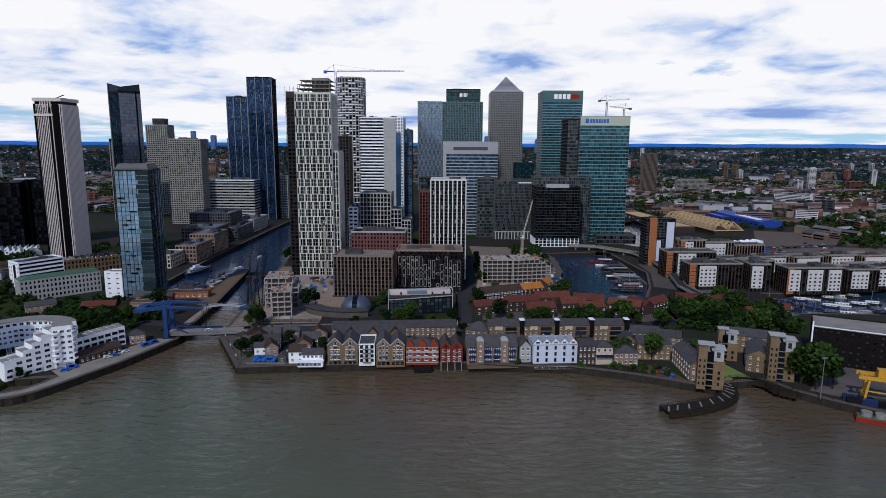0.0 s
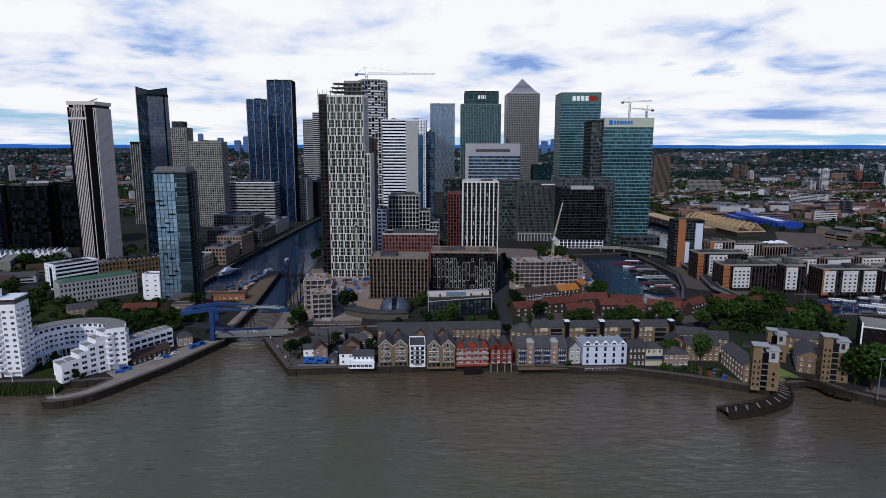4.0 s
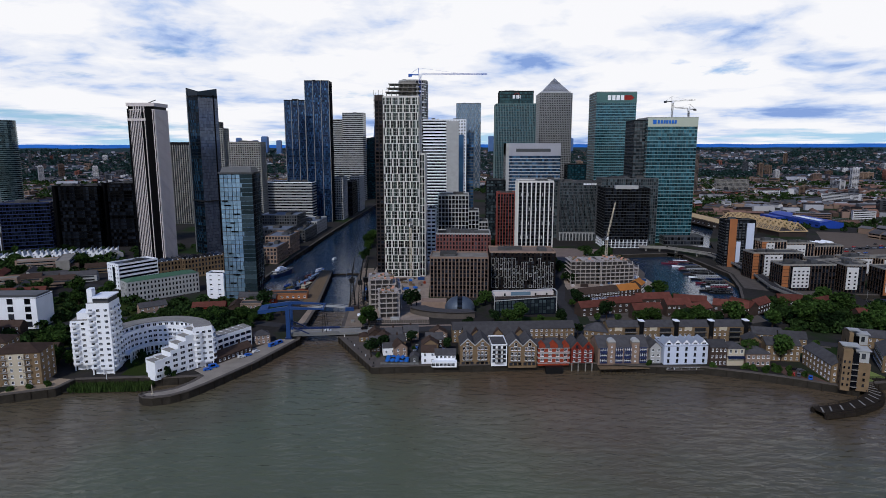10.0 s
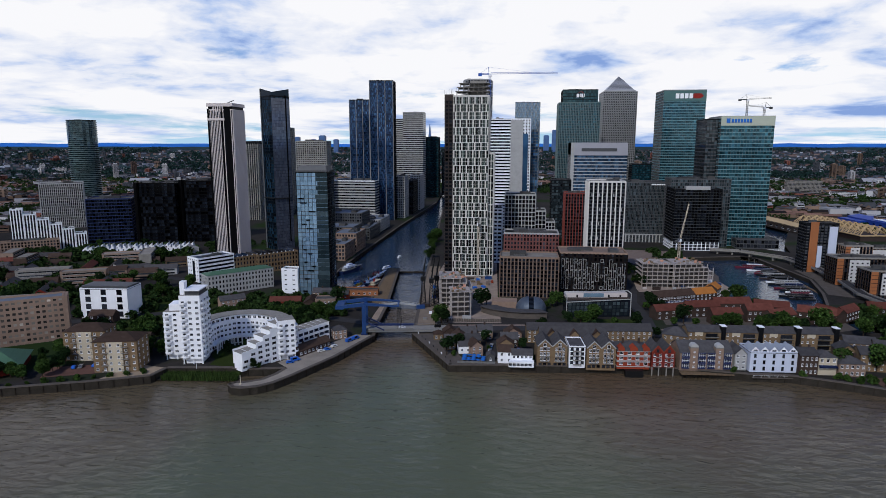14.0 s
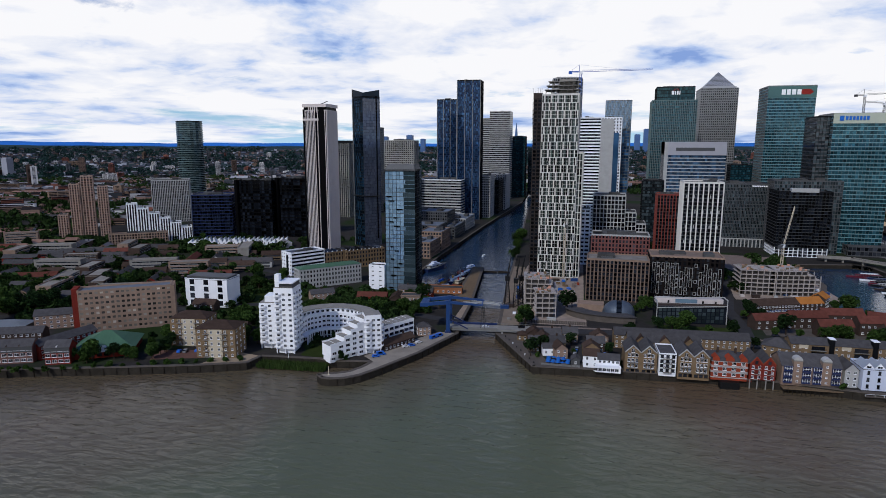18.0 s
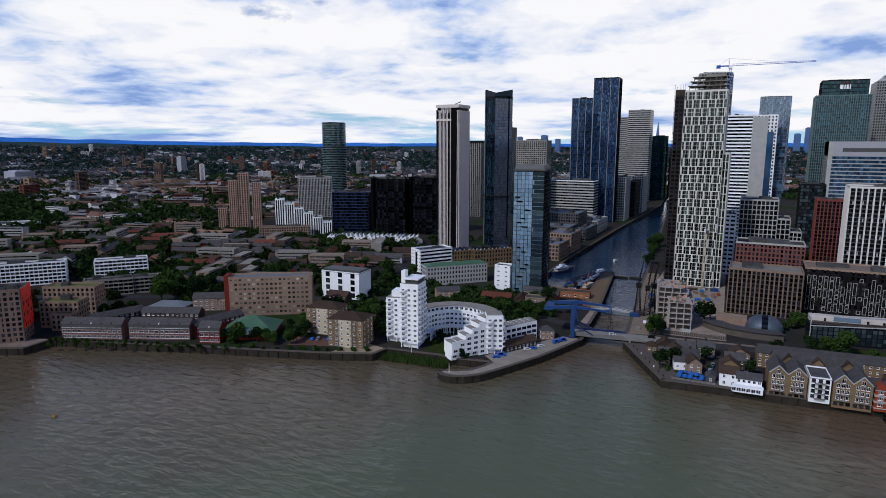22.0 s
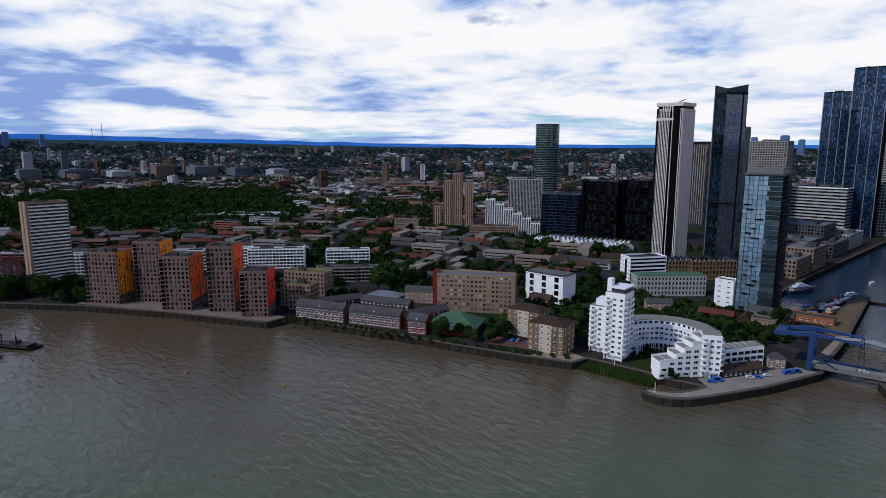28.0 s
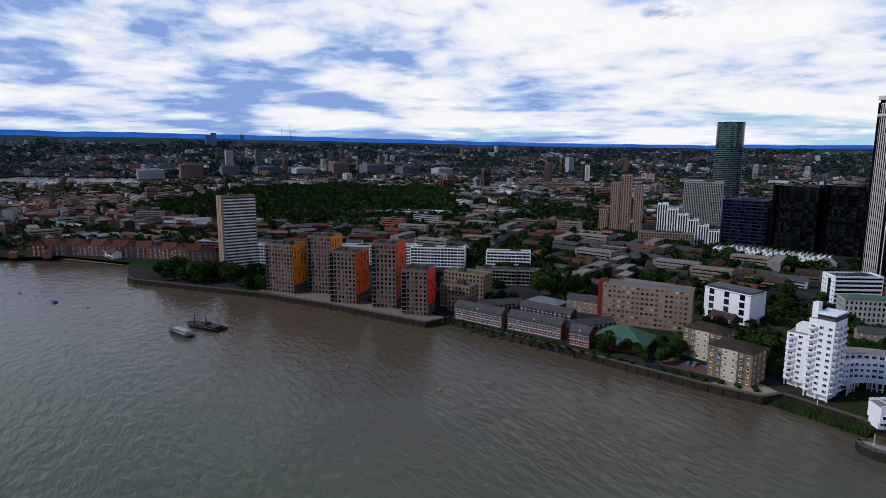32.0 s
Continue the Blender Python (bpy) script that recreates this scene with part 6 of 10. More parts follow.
# curved timber jetty
def jetty():
    t = thing("jetty", "curved dark timber jetty with pale gangboards", "jetty", 0, 0, 0)
    ctrl = [(93, 260.6), (97.8, 262.1), (111.5, 266.1), (126.4, 274.2), (134.3, 283.3), (136, 291), (141, 296.3), (149.4, 296.6), (156.4, 292), (157.5, 284.5), (161, 281), (166, 277)]
    wide = (3.6, 3.8, 3.9, 3.8, 3.2, 2.4, 1.7, 1.6, 1.6, 1.7, 1.8, 1.8)
    pts = []
    for i in range(25):
        u = 0.7 + 9.9 * i / 24
        j, f = int(u), u - int(u)
        p0, p1, p2, p3 = (Vector(ctrl[max(0, min(11, j + o))]) for o in (-1, 0, 1, 2))
        c = 0.5 * (2 * p1 + (p2 - p0) * f + (2 * p0 - 5 * p1 + 4 * p2 - p3) * f * f + (3 * p1 - p0 - 3 * p2 + p3) * f ** 3)
        pts.append((c.x, c.y, 2.9 + 1.3 * max(0, min(1, (u - 4) / 2)), wide[j] * (1 - f) + wide[min(11, j + 1)] * f))
    for i in range(24):
        (ax, ay, az, aw), (bx, by, bz, bw) = pts[i], pts[i + 1]
        d = Vector((bx - ax, by - ay)).normalized()
        o = Vector((-d.y, d.x))
        q = [(ax + o.x * aw, ay + o.y * aw), (ax - o.x * aw, ay - o.y * aw), (bx - o.x * bw, by - o.y * bw), (bx + o.x * bw, by + o.y * bw)]
        MB().prism(q, az - 0.6, az).part("deck_length", [DTIMBER], t)
        for p, e in ((q[0], q[3]), (q[1], q[2])):
            MB().beam((*p, az - 1.5), (*e, bz - 1.5), 0.9).part("skirt", [DTIMBER], t)
        r = MB()
        for s in (0, 1):
            p, e = (q[0], q[3]) if s == 0 else (q[1], q[2])
            r.beam((*p, az + 1.0), (*e, bz + 1.0), 0.06).beam((*p, az + 0.5), (*e, bz + 0.5), 0.05).beam((*p, az), (*p, az + 1.05), 0.07)
        r.part("rail", [DTIMBER], t)
        for p in (q[0], q[1]):
            MB().tube((*p, -4), (*p, az + 0.2), 0.28, n=6).part("pile", [DTIMBER], t)
        if i < 13:
            MB().box(-2.9, 2.9, -0.35, 0.35, 0, 0.06).part("gangboard", [CONC], t, "pale worn gangboard", at=pose((ax + bx) / 2, (ay + by) / 2, az + 0.01, 0, 0, math.degrees(math.atan2(o.y, o.x)) - 35))


jetty()

# scrap yard with yellow gantry at the north end
patch("pavement", [(172, 282), (200, 262), (330, 180), (400, 300), (230, 318), (203, 318)], M("yard_concrete", (0.12, 0.105, 0.095), 0.9, var=0.4, scale=0.08), "stained concrete wharf yard", "yard", LAND + 0.05)
t = house("dark_brick_warehouse", "large dark brick warehouse block with rows of small windows", "warehouse", 215, 311, 46, 26, 20, -28, "flat", wall=BRICK_D, rmat=GRAVEL, floors=6, bays=14, win=(1.3, 1.2), wframe=DARKCLAD, faces="F")
MB().box(-23.6, -22.9, -0.6, 0.2, 0, 23).box(-23.4, 23.4, -0.4, 0.1, 20.4, 20.9).part("white_edge", [WHITE], t, "white framed end wall edge")
t = thing("gantry_crane", "yellow steel gantry over the scrap wharf", "crane", 196, 268, LAND, -25)
for sx in (-7, 7):
    for sy in (-3.5, 3.5):
        MB().beam((sx, sy, 0), (sx * 0.8, sy, 12), 0.45).part("leg", [YELLOW], t)
MB().box(-10, 10, -4.2, -3, 11.5, 13).box(-10, 10, 3, 4.2, 11.5, 13).box(-9, -7.6, -4, 4, 11.5, 12.7).box(7.6, 9, -4, 4, 11.5, 12.7).part("girder", [YELLOW], t)
MB().box(-2.5, 2, -2.5, 2.5, 12.7, 16).part("cab", [YELLOW], t, "yellow machinery cab")
MB().beam((-7, -3.5, 2), (-5.8, 3.5, 10), 0.2).beam((7, -3.5, 2), (5.8, 3.5, 10), 0.2).beam((-7, -3.5, 6), (7, -3.5, 6), 0.25).part("brace", [YELLOW], t)
CONTM = [BLACK, NAVY, DARKCLAD, BRONZE]
for i in range(10):
    ob = MB().box(-3, 3, -1.2, 1.2, 0, 2.6).part("container", [CONTM[i % 4]], at=pose(184 + (i % 5) * 5.4, 268 - (i % 5) * 2.6 + (i // 5) * 3, LAND + 0.05, 0, 0, -25))
    tagged(ob, "dark steel cargo container on the wharf", "container", "wharf containers")
t = thing("barge", "red-hulled barge with round hoppers moored at the wharf", "boat", 196, 252, 0, -28)
MB().prism([(-18, -3), (14, -3), (18, 0), (14, 3), (-18, 3)], -1, 1.8).part("hull", [RED], t)
MB().prism([(-17.5, -2.6), (13.8, -2.6), (17, 0), (13.8, 2.6), (-17.5, 2.6)], 1.8, 2.2).part("deck", [GREENROOF], t, "green deck edge")
for i in range(5):
    MB().tube((-14 + i * 5.2, 0, 2.2), (-14 + i * 5.2, 0, 4.2), 2.2, n=12).part("hopper", [CONC], t)
t = thing("lamp_mast", "tall pale floodlight mast at the wharf", "lamp", 171, 272, LAND)
MB().tube((0, 0, 0), (0, 0, 20), 0.3, 0.14, 8).part("pole", [STEEL], t)
MB().box(-1.2, 1.2, -0.3, 0.3, 19.6, 20.2).part("lamp_head", [STEEL], t)

# ---- white crescent flats on the pier ----
def crescent():
    root = thing("crescent_flats", "white stepped crescent apartment building with curved balconies", "apartment block", -234, 313, LAND, 0)
    ri, ro = 17.0, 28.0
    segs = 26
    a_from, a_to = 205.0, -30.0
    wm = window_mesh(1.5, 1.35, WHITE, GLASS_D, bars=1, sill=False)
    wide = window_mesh(1.9, 1.6, WHITE, GLASS_D, bars=1, sill=False)
    low_w = window_mesh(1.9, 2.6, DARKCLAD, bars=1, sill=False)

    def P(r, a):
        return (r * math.cos(a), r * math.sin(a))

    def arc(b, r0, r1, a0, a1, z0, z1, m=0, top=None):
        q = [P(r0, a1), P(r1, a1), P(r1, a0), P(r0, a0)]
        area = sum(q[j][0] * q[(j + 1) % 4][1] - q[(j + 1) % 4][0] * q[j][1] for j in range(4))
        return b.prism(q if area > 0 else q[::-1], z0, z1, m, top)
    for i in range(segs):
        k = i / (segs - 1)
        a0 = radians(a_from + (a_to - a_from) * i / segs)
        a1 = radians(a_from + (a_to - a_from) * (i + 1) / segs)
        am = (a0 + a1) / 2
        floors = 4 if k < 0.70 else 3
        h = 5.2 + floors * 2.9
        turn = math.degrees(am) + 270
        b = arc(MB(), ri, ro, a0, a1, -0.5, h - 2.9)
        arc(b, ri + 3.2, ro, a0, a1, h - 2.9, h)
        b.part("bay", [WHITE], root)
        b = arc(MB(), ri + 1.9, ro + 0.3, a0, a1, h, h + 0.35)
        b.part("roof_slab", [CONC], root, "pale grey flat roof")
        # garden terrace on columns, balconies and the set-back top floor
        b = arc(MB(), ri - 3.8, ri, a0, a1, 4.5, 5.0)
        arc(b, ri - 4.0, ri - 3.6, a0, a1, 4.5, 6.0)
        b.part("terrace", [WHITE], root)
        MB().tube((*P(ri - 3.6, a0), -0.3), (*P(ri - 3.6, a0), 4.5), 0.3, n=6).part("column", [WHITE], root)
        link("window", low_w, root, at=pose(*P(ri * 0.9965 - 0.04, am), 0.6, 0, 0, turn))
        for f in range(floors - 1):
            z = 5.2 + f * 2.9
            link("window", wide if i % 4 < 2 else wm, root, at=pose(*P(ri * 0.9965 - 0.04, am), z + 0.35, 0, 0, turn))
            if i % 4 < 2:
                b = arc(MB(), ri - 1.3, ri, a0, a1, z - 0.15, z)
                arc(b, ri - 1.35, ri - 1.27, a0, a1, z + 0.35, z + 0.5)
                arc(b, ri - 1.35, ri - 1.27, a0, a1, z + 0.85, z + 1.0)
                b.part("balcony", [WHITE], root)
        b = arc(MB(), ri - 0.2, ri + 0.1, a0, a1, h - 2.9, h - 1.9)
        b.part("parapet", [WHITE], root)
        link("window", wide, root, at=pose(*P((ri + 3.2) * 0.9965 - 0.04, am), h - 2.7, 0, 0, turn))
        if k > 0.6:
            for f in range(floors):
                link("window", wm, root, at=pose(*P(ro + 0.02, am), 2 + f * 2.9, 0, 0, math.degrees(am) + 90))
    # tall stair tower and balcony tower
    sw = window_mesh(1.8, 1.45, WHITE, GLASS_D, bars=2, sill=False)

    def stack(x, y, w, d, h, ang, label, bays, balc=True):
        q = thing("flats_tower", label, "apartment block", x, y, LAND, ang, "white crescent towers")
        MB().box(-w / 2, w / 2, 0, d, 2.7, h, 0, 1).box(-w / 2 + 1.2, w / 2 - 1.2, 1.5, d, -0.5, 2.7).part("wall", [WHITE, CONC], q)
        for cx in (-w / 2 + 0.5, 0, w / 2 - 0.5):
            MB().tube((cx, 0.5, -0.3), (cx, 0.5, 2.7), 0.35, n=6).part("column", [WHITE], q)
        n = int(h / 2.95)
        for f in range(1, n):
            z = 1.2 + f * 2.95
            for i in range(bays):
                put(q, sw, "window", "F", w, d, w * (i + 0.5) / bays, z - 0.1)
                put(q, sw, "window", "R", w, d, d * (i + 0.5) / bays, z - 0.1)
            if balc:
                put(q, BALC_R, "balcony", "R", w, d, d * 0.2, z - 0.3)
                put(q, BALC_R, "balcony", "R", w, d, d * 0.75, z - 0.3)
                put(q, BALC_R, "balcony", "L", w, d, d * 0.5, z - 0.3)
                put(q, BALC_R, "balcony", "F", w, d, w * 0.17, z - 0.3)
        return q
    b = MB()
    for i in range(8):
        a0, a1 = math.pi + math.pi * i / 8, math.pi + math.pi * (i + 1) / 8
        c0, s0, c1, s1 = math.cos(a0), math.sin(a0), math.cos(a1), math.sin(a1)
        b.quad((2.2 * c0, 1.7 * s0, 0), (2.2 * c1, 1.7 * s1, 0), (2.2 * c1, 1.7 * s1, 1.0), (2.2 * c0, 1.7 * s0, 1.0))
        b.quad((2.1 * c1, 1.6 * s1, 0.05), (2.1 * c0, 1.6 * s0, 0.05), (2.1 * c0, 1.6 * s0, 1.0), (2.1 * c1, 1.6 * s1, 1.0))
        b.quad((0, 0, 0), (2.2 * c1, 1.7 * s1, 0), (2.2 * c0, 1.7 * s0, 0))
        b.quad((0, 0, 0.08), (2.2 * c0, 1.7 * s0, 0.08), (2.2 * c1, 1.7 * s1, 0.08))
    BALC_R = b.mesh("balcony", [WHITE])
    q = stack(-251, 290, 11, 13, 38, 8, "tall white stair and flats tower with round balconies", 3)
    MB().box(-5.5, -3.0, 2, 6, 38, 45).part("stair_head", [WHITE], q, "tall white stair head")
    MB().box(-2.5, 5.0, 1, 12, 38, 40.5).part("penthouse", [GREYCLAD], q)
    MB().box(-3, 5.7, -0.4, 12.6, 40.5, 41.1).part("penthouse_roof", [WHITE], q)
    q = stack(-263.5, 296, 12, 14, 27, 14, "white side tower with stacked round balconies", 3)
    MB().box(-3.5, 5, 3, 12, 27, 30.5).part("penthouse", [WHITE], q)
    # stepped wing towards the water
    for i in range(6):
        k = i / 5
        x, y = -206.5 - 12.0 * k, 302.5 - 18.0 * k
        h = (20.5, 18.0, 15.3, 12.4, 9.6, 9.3)[i]
        q = thing("stepped_wing", "white stepped wing of the crescent with roof terrace", "apartment block", x, y, LAND, 56, "white stepped wings")
        MB().box(-2.2, 2.2, 0, 9, 2.6 if i > 1 else -0.5, h, 0, 1).box(-2.1, 2.1, 1.2, 8, -0.5, 2.6).part("wall", [WHITE, CONC], q)
        MB().box(-2.2, 2.2, -0.1, 0.15, h, h + 1.0).part("parapet", [WHITE], q)
        MB().box(-2.2, 2.2, 8.9, 9.1, h, h + 1.0).part("parapet", [WHITE], q)
        for f in range(int((h - 0.8) / 2.9)):
            link("window", window_mesh(2.6, 1.6, WHITE, bars=1), q, at=pose(0, 0, 1.2 + f * 2.9) if (f or i < 2) else pose(0, 1.2, 0.8))
            put(q, wm, "window", "B", 4.4, 9, 2.2, 1.2 + f * 2.9)
    q = stack(-203.0, 303, 9, 10, 22.5, 30, "white rounded tower of the crescent with curved balconies", 3)
    # low curved tail
    for i in range(7):
        a = radians(150 - 16 * i)
        x, y = -203 + 3.2 * i * 0.6 - 1, 318 + 3.6 * i
        q = thing("crescent_tail", "low white curved wing with strip windows", "apartment block", x, y, LAND, 68 - 3 * i, "white curved wing")
        MB().box(-2.0, 2.0, 0, 9, -0.5, 11.2, 0, 1).part("wall", [WHITE, CONC], q)
        for f in range(3):
            link("window", window_mesh(3.0, 1.5, NAVY, bars=2), q, at=pose(0, 9, 1.2 + f * 3.2, 0, 0, 180))
            link("window", window_mesh(3.0, 1.5, NAVY, bars=2), q, at=pose(0, 0, 1.2 + f * 3.2))


crescent()
patch("lawn", ring(15.5, 15, 20, -234, 311), GRASS, "sunken garden lawn inside the white crescent", "garden", LAND + 0.05)
patch("lawn", [(-242, 290), (-222, 288), (-224, 300), (-243, 300)], GRASS, "garden lawn at the river side of the crescent", "garden", LAND + 0.09)
for x, y in ((-241, 303), (-239, 308), (-228, 302), (-226, 307), (-233, 316), (-243, 312), (-229, 313), (-224, 293), (-216, 287), (-214, 290)):
    plant(POPLAR if (x + y) % 2 else BUSH, x, y, 0.9)
# reed bed at the foot
rb = MB()
rr = random.Random(8)
for i in range(4200):
    k = rr.random()
    x = -261 + 39 * k
    y = 278.5 + 4.0 * k + rr.uniform(-4.5, 4.5)
    hgt = rr.uniform(1.0, 2.2)
    a = rr.uniform(0, 6.28)
    dx, dy = 0.22 * math.cos(a), 0.22 * math.sin(a)
    rb.quad((x - dx, y - dy, 0.4), (x + dx, y + dy, 0.4), (x + rr.uniform(-0.3, 0.3), y + rr.uniform(-0.3, 0.3), 1.4 + hgt))
tagged(rb.part("reed_bed", REED), "dense green reeds at the foot of the wall", "reeds", kind="stuff")
patch("bank", [(-263, 274), (-223, 278.5), (-223, 286), (-228, 287.4), (-262, 283)], DCONC, "muddy reed bank", "bank", 0.8)
quay_wall("quay_wall", [(-264, 271), (-262, 283), (-228, 287.5)], LAND + 0.3, "low river wall behind the reeds")
patch("pavement", [(-218, 266.5), (-216, 264), (-211, 263.5), (-204.5, 266), (-199.5, 271.7), (-194, 282), (-180, 312), (-168, 352), (-178, 352), (-197, 318), (-207, 298), (-199, 291), (-200.6, 282), (-205, 275.2), (-212, 271)], M("pier_concrete", (0.24, 0.21, 0.175), 0.9, var=0.3), "grey paved pier with parked cars", "pavement", LAND + 0.06)
patch("pavement", [(-288, 262), (-265, 272), (-263, 283), (-280, 286)], M("sandy_paving", (0.27, 0.21, 0.15), 0.9, var=0.2), "sandy paved river platform", "pavement", LAND + 0.07)
tagged(MB().tube((0, 0, 0), (0, 0, 0.25), 0.7, n=10).tube((0, 0, 0), (0, 0, 4.6), 0.22, 0.2, 8).part("pier_post", [CREAM], at=pose(-213.5, 266.5, LAND + 0.06)), "pale post on the pier end", "post")
t = house("pitched_stores", "low brick pierhead stores with dark pitched roof", "store", -192.5, 318, 24, 7, 3.4, 62, "gable", 2.6, wall=BRICK_B, rmat=TILE_B, floors=1, bays=8, win=(1.2, 1.4), faces="F", chimneys=2)
house("customs_house", "octagonal brick control house with low hipped roof", "house", -184.5, 342, 8, 8, 5.5, 30, "hip", 2.5, wall=BRICK_T, rmat=SLATE, floors=2, bays=3, faces="FLR")
for x, y, a, mt, v in ((-178, 338, 60, 3, True), (-175.5, 343, 60, 3, True), (-189, 318, 40, 0, False), (-186.5, 321, 40, 3, False), (-184, 327, 50, 0, False), (-198.5, 302, 30, 3, True), (-200, 298, 30, 3, False), (-202, 305, 30, 5, False)):
    car(x, y, a, CARMATS[mt], v)
t = thing("flagpole", "white flagpole on the pier", "flagpole", -200, 306, LAND)
MB().tube((0, 0, 0), (0, 0, 16), 0.16, 0.07, 6).part("pole", [WHITE], t)
t = thing("flagpole", "white lamp mast in front of the crescent", "lamp", -246, 284, LAND)
MB().tube((0, 0, 0), (0, 0, 9), 0.12, 0.07, 6).part("pole", [WHITE], t)

# ---- blue lifting bridge ----
t = thing("lifting_bridge", "blue steel bascule bridge with overhead counterweight beams", "bridge", -157, 361, LAND, 8)
D = 2.4
MB().box(-17, 36, -5, 5, D - 0.7, D).part("deck", [CONC], t, "grey road deck")
for s in (-5, 5):
    g = MB().box(-14, 14, s - 0.35, s + 0.35, D, D + 1.3).box(-17, 36, s - 0.2, s + 0.2, D - 1.3, D - 0.3)
    g.part("girder", [NAVY if s > 0 else STEEL], t)
    r = MB().box(14, 36, s - 0.05, s + 0.05, D + 1.0, D + 1.1)
    for i in range(12):
        r.box(14 + i * 2, 14.1 + i * 2, s - 0.05, s + 0.05, D, D + 1.0)
    r.part("rail", [STEEL], t)
for s in (-6.4, 6.4):
    MB().prism([(-17.6, s - 1.2), (-15.2, s - 1.2), (-15.2, s + 1.2), (-17.6, s + 1.2)], -1.5, 19.0).part("tower_leg", [BLUE], t, "blue steel tower leg")
    MB().prism([(-18.4, s - 1.4), (-14.4, s - 1.4), (-14.4, s + 1.4), (-18.4, s + 1.4)], -2, 1.0).part("leg_base", [NAVY], t)
    a = MB()
    a.beam((-33, s, 17.5), (-16, s, 19.5), 0.9, r2=1.1).beam((-16, s, 19.5), (5.5, s, 18.2), 0.9, r2=0.4)
    a.part("balance_beam", [BLUE], t, "long blue balance beam")
    MB().beam((5.2, s * 0.9, 17.8), (6.5, s * 0.85, D + 0.8), 0.14).beam((4.6, s * 0.9, 17.8), (4.0, s * 0.85, D + 0.8), 0.1).part("hanger", [DARKCLAD], t)
    MB().beam((-15.5, s * 0.8, 8), (-4, s * 0.8, D), 0.35).part("strut", [NAVY], t)
MB().box(-34, -29, -7.2, 7.2, 16.4, 18.4).part("counterweight", [BLUE], t, "blue counterweight box")
MB().box(-17, -15.6, -6, 6, 16.8, 18.6).box(4.2, 5.0, -6, 6, 17.4, 18.2).part("cross_beam", [BLUE], t)
for x, y, m_, v in ((-150, 361, 0, False), (-128, 366, 2, False)):
    c_ = car(x, y, 8, CARMATS[m_], v)
    c_.location.z = LAND + D + 0.02
t = thing("footbridge", "low arched swing footbridge across the lock", "bridge", -164, 425, LAND, 6)
b = MB()
for i in range(12):
    z0, z1 = 1.6 * math.sin(math.pi * i / 12), 1.6 * math.sin(math.pi * (i + 1) / 12)
    x0, x1 = -15 + 30 * i / 12, -15 + 30 * (i + 1) / 12
    for s in (-1.6, 1.6):
        b.beam((x0, s, z0 + 1.0), (x1, s, z1 + 1.0), 0.1).beam((x0, s, z0), (x0, s, z0 + 1), 0.06)
    b.quad((x0, -1.6, z0), (x1, -1.6, z1), (x1, 1.6, z1), (x0, 1.6, z0)).quad((x0, -1.6, z0 - 0.5), (x0, 1.6, z0 - 0.5), (x1, 1.6, z1 - 0.5), (x1, -1.6, z1 - 0.5))
    b.quad((x0, -1.6, z0 - 0.5), (x1, -1.6, z1 - 0.5), (x1, -1.6, z1), (x0, -1.6, z0))
b.part("arched_deck", [OFFWHITE], t)
for k in (0, 1):
    ob = MB().box(-7.4, 7.4, -0.9, 0.9, -4, 0.6).part("dock_boom", [DTIMBER], at=pose(-184 + 15.5 * k, 557 + 2 * k, 1.0, 0, 0, 6 if k == 0 else -4))
    tagged(ob, "dark floating timber boom across the dock", "boom", "dock booms")
patch("pavement", [(-173.5, 426), (-190.5, 559), (-199.5, 559), (-188, 445), (-186, 430)], TIMBER, "weathered plank surface of the dock pier", "pavement", LAND + 0.08)
patch("pavement", [(-144, 376), (-151, 438), (-160, 525), (-164, 573), (-152, 573), (-146, 525), (-138, 440), (-130, 380)], M("dusty_quay", (0.19, 0.15, 0.115), 0.95, var=0.3), "dusty site quay along the lock", "pavement", LAND + 0.07)
house("brick_dock_shed", "long orange-brown dock workshop with flat dark roof", "shed", -203, 449, 34, 10, 4, 8, "flat", wall=M("orange_brick", (0.27, 0.11, 0.05), 0.9, var=0.2), rmat=FELT, floors=1, bays=8, win=(1.6, 1.3))
house("dock_offices", "brown brick dock offices behind the bridge", "office", -214, 405, 14, 10, 7.5, 10, "flat", wall=BRICK_T, rmat=FELT, floors=2, bays=5)

# ---- boats ----


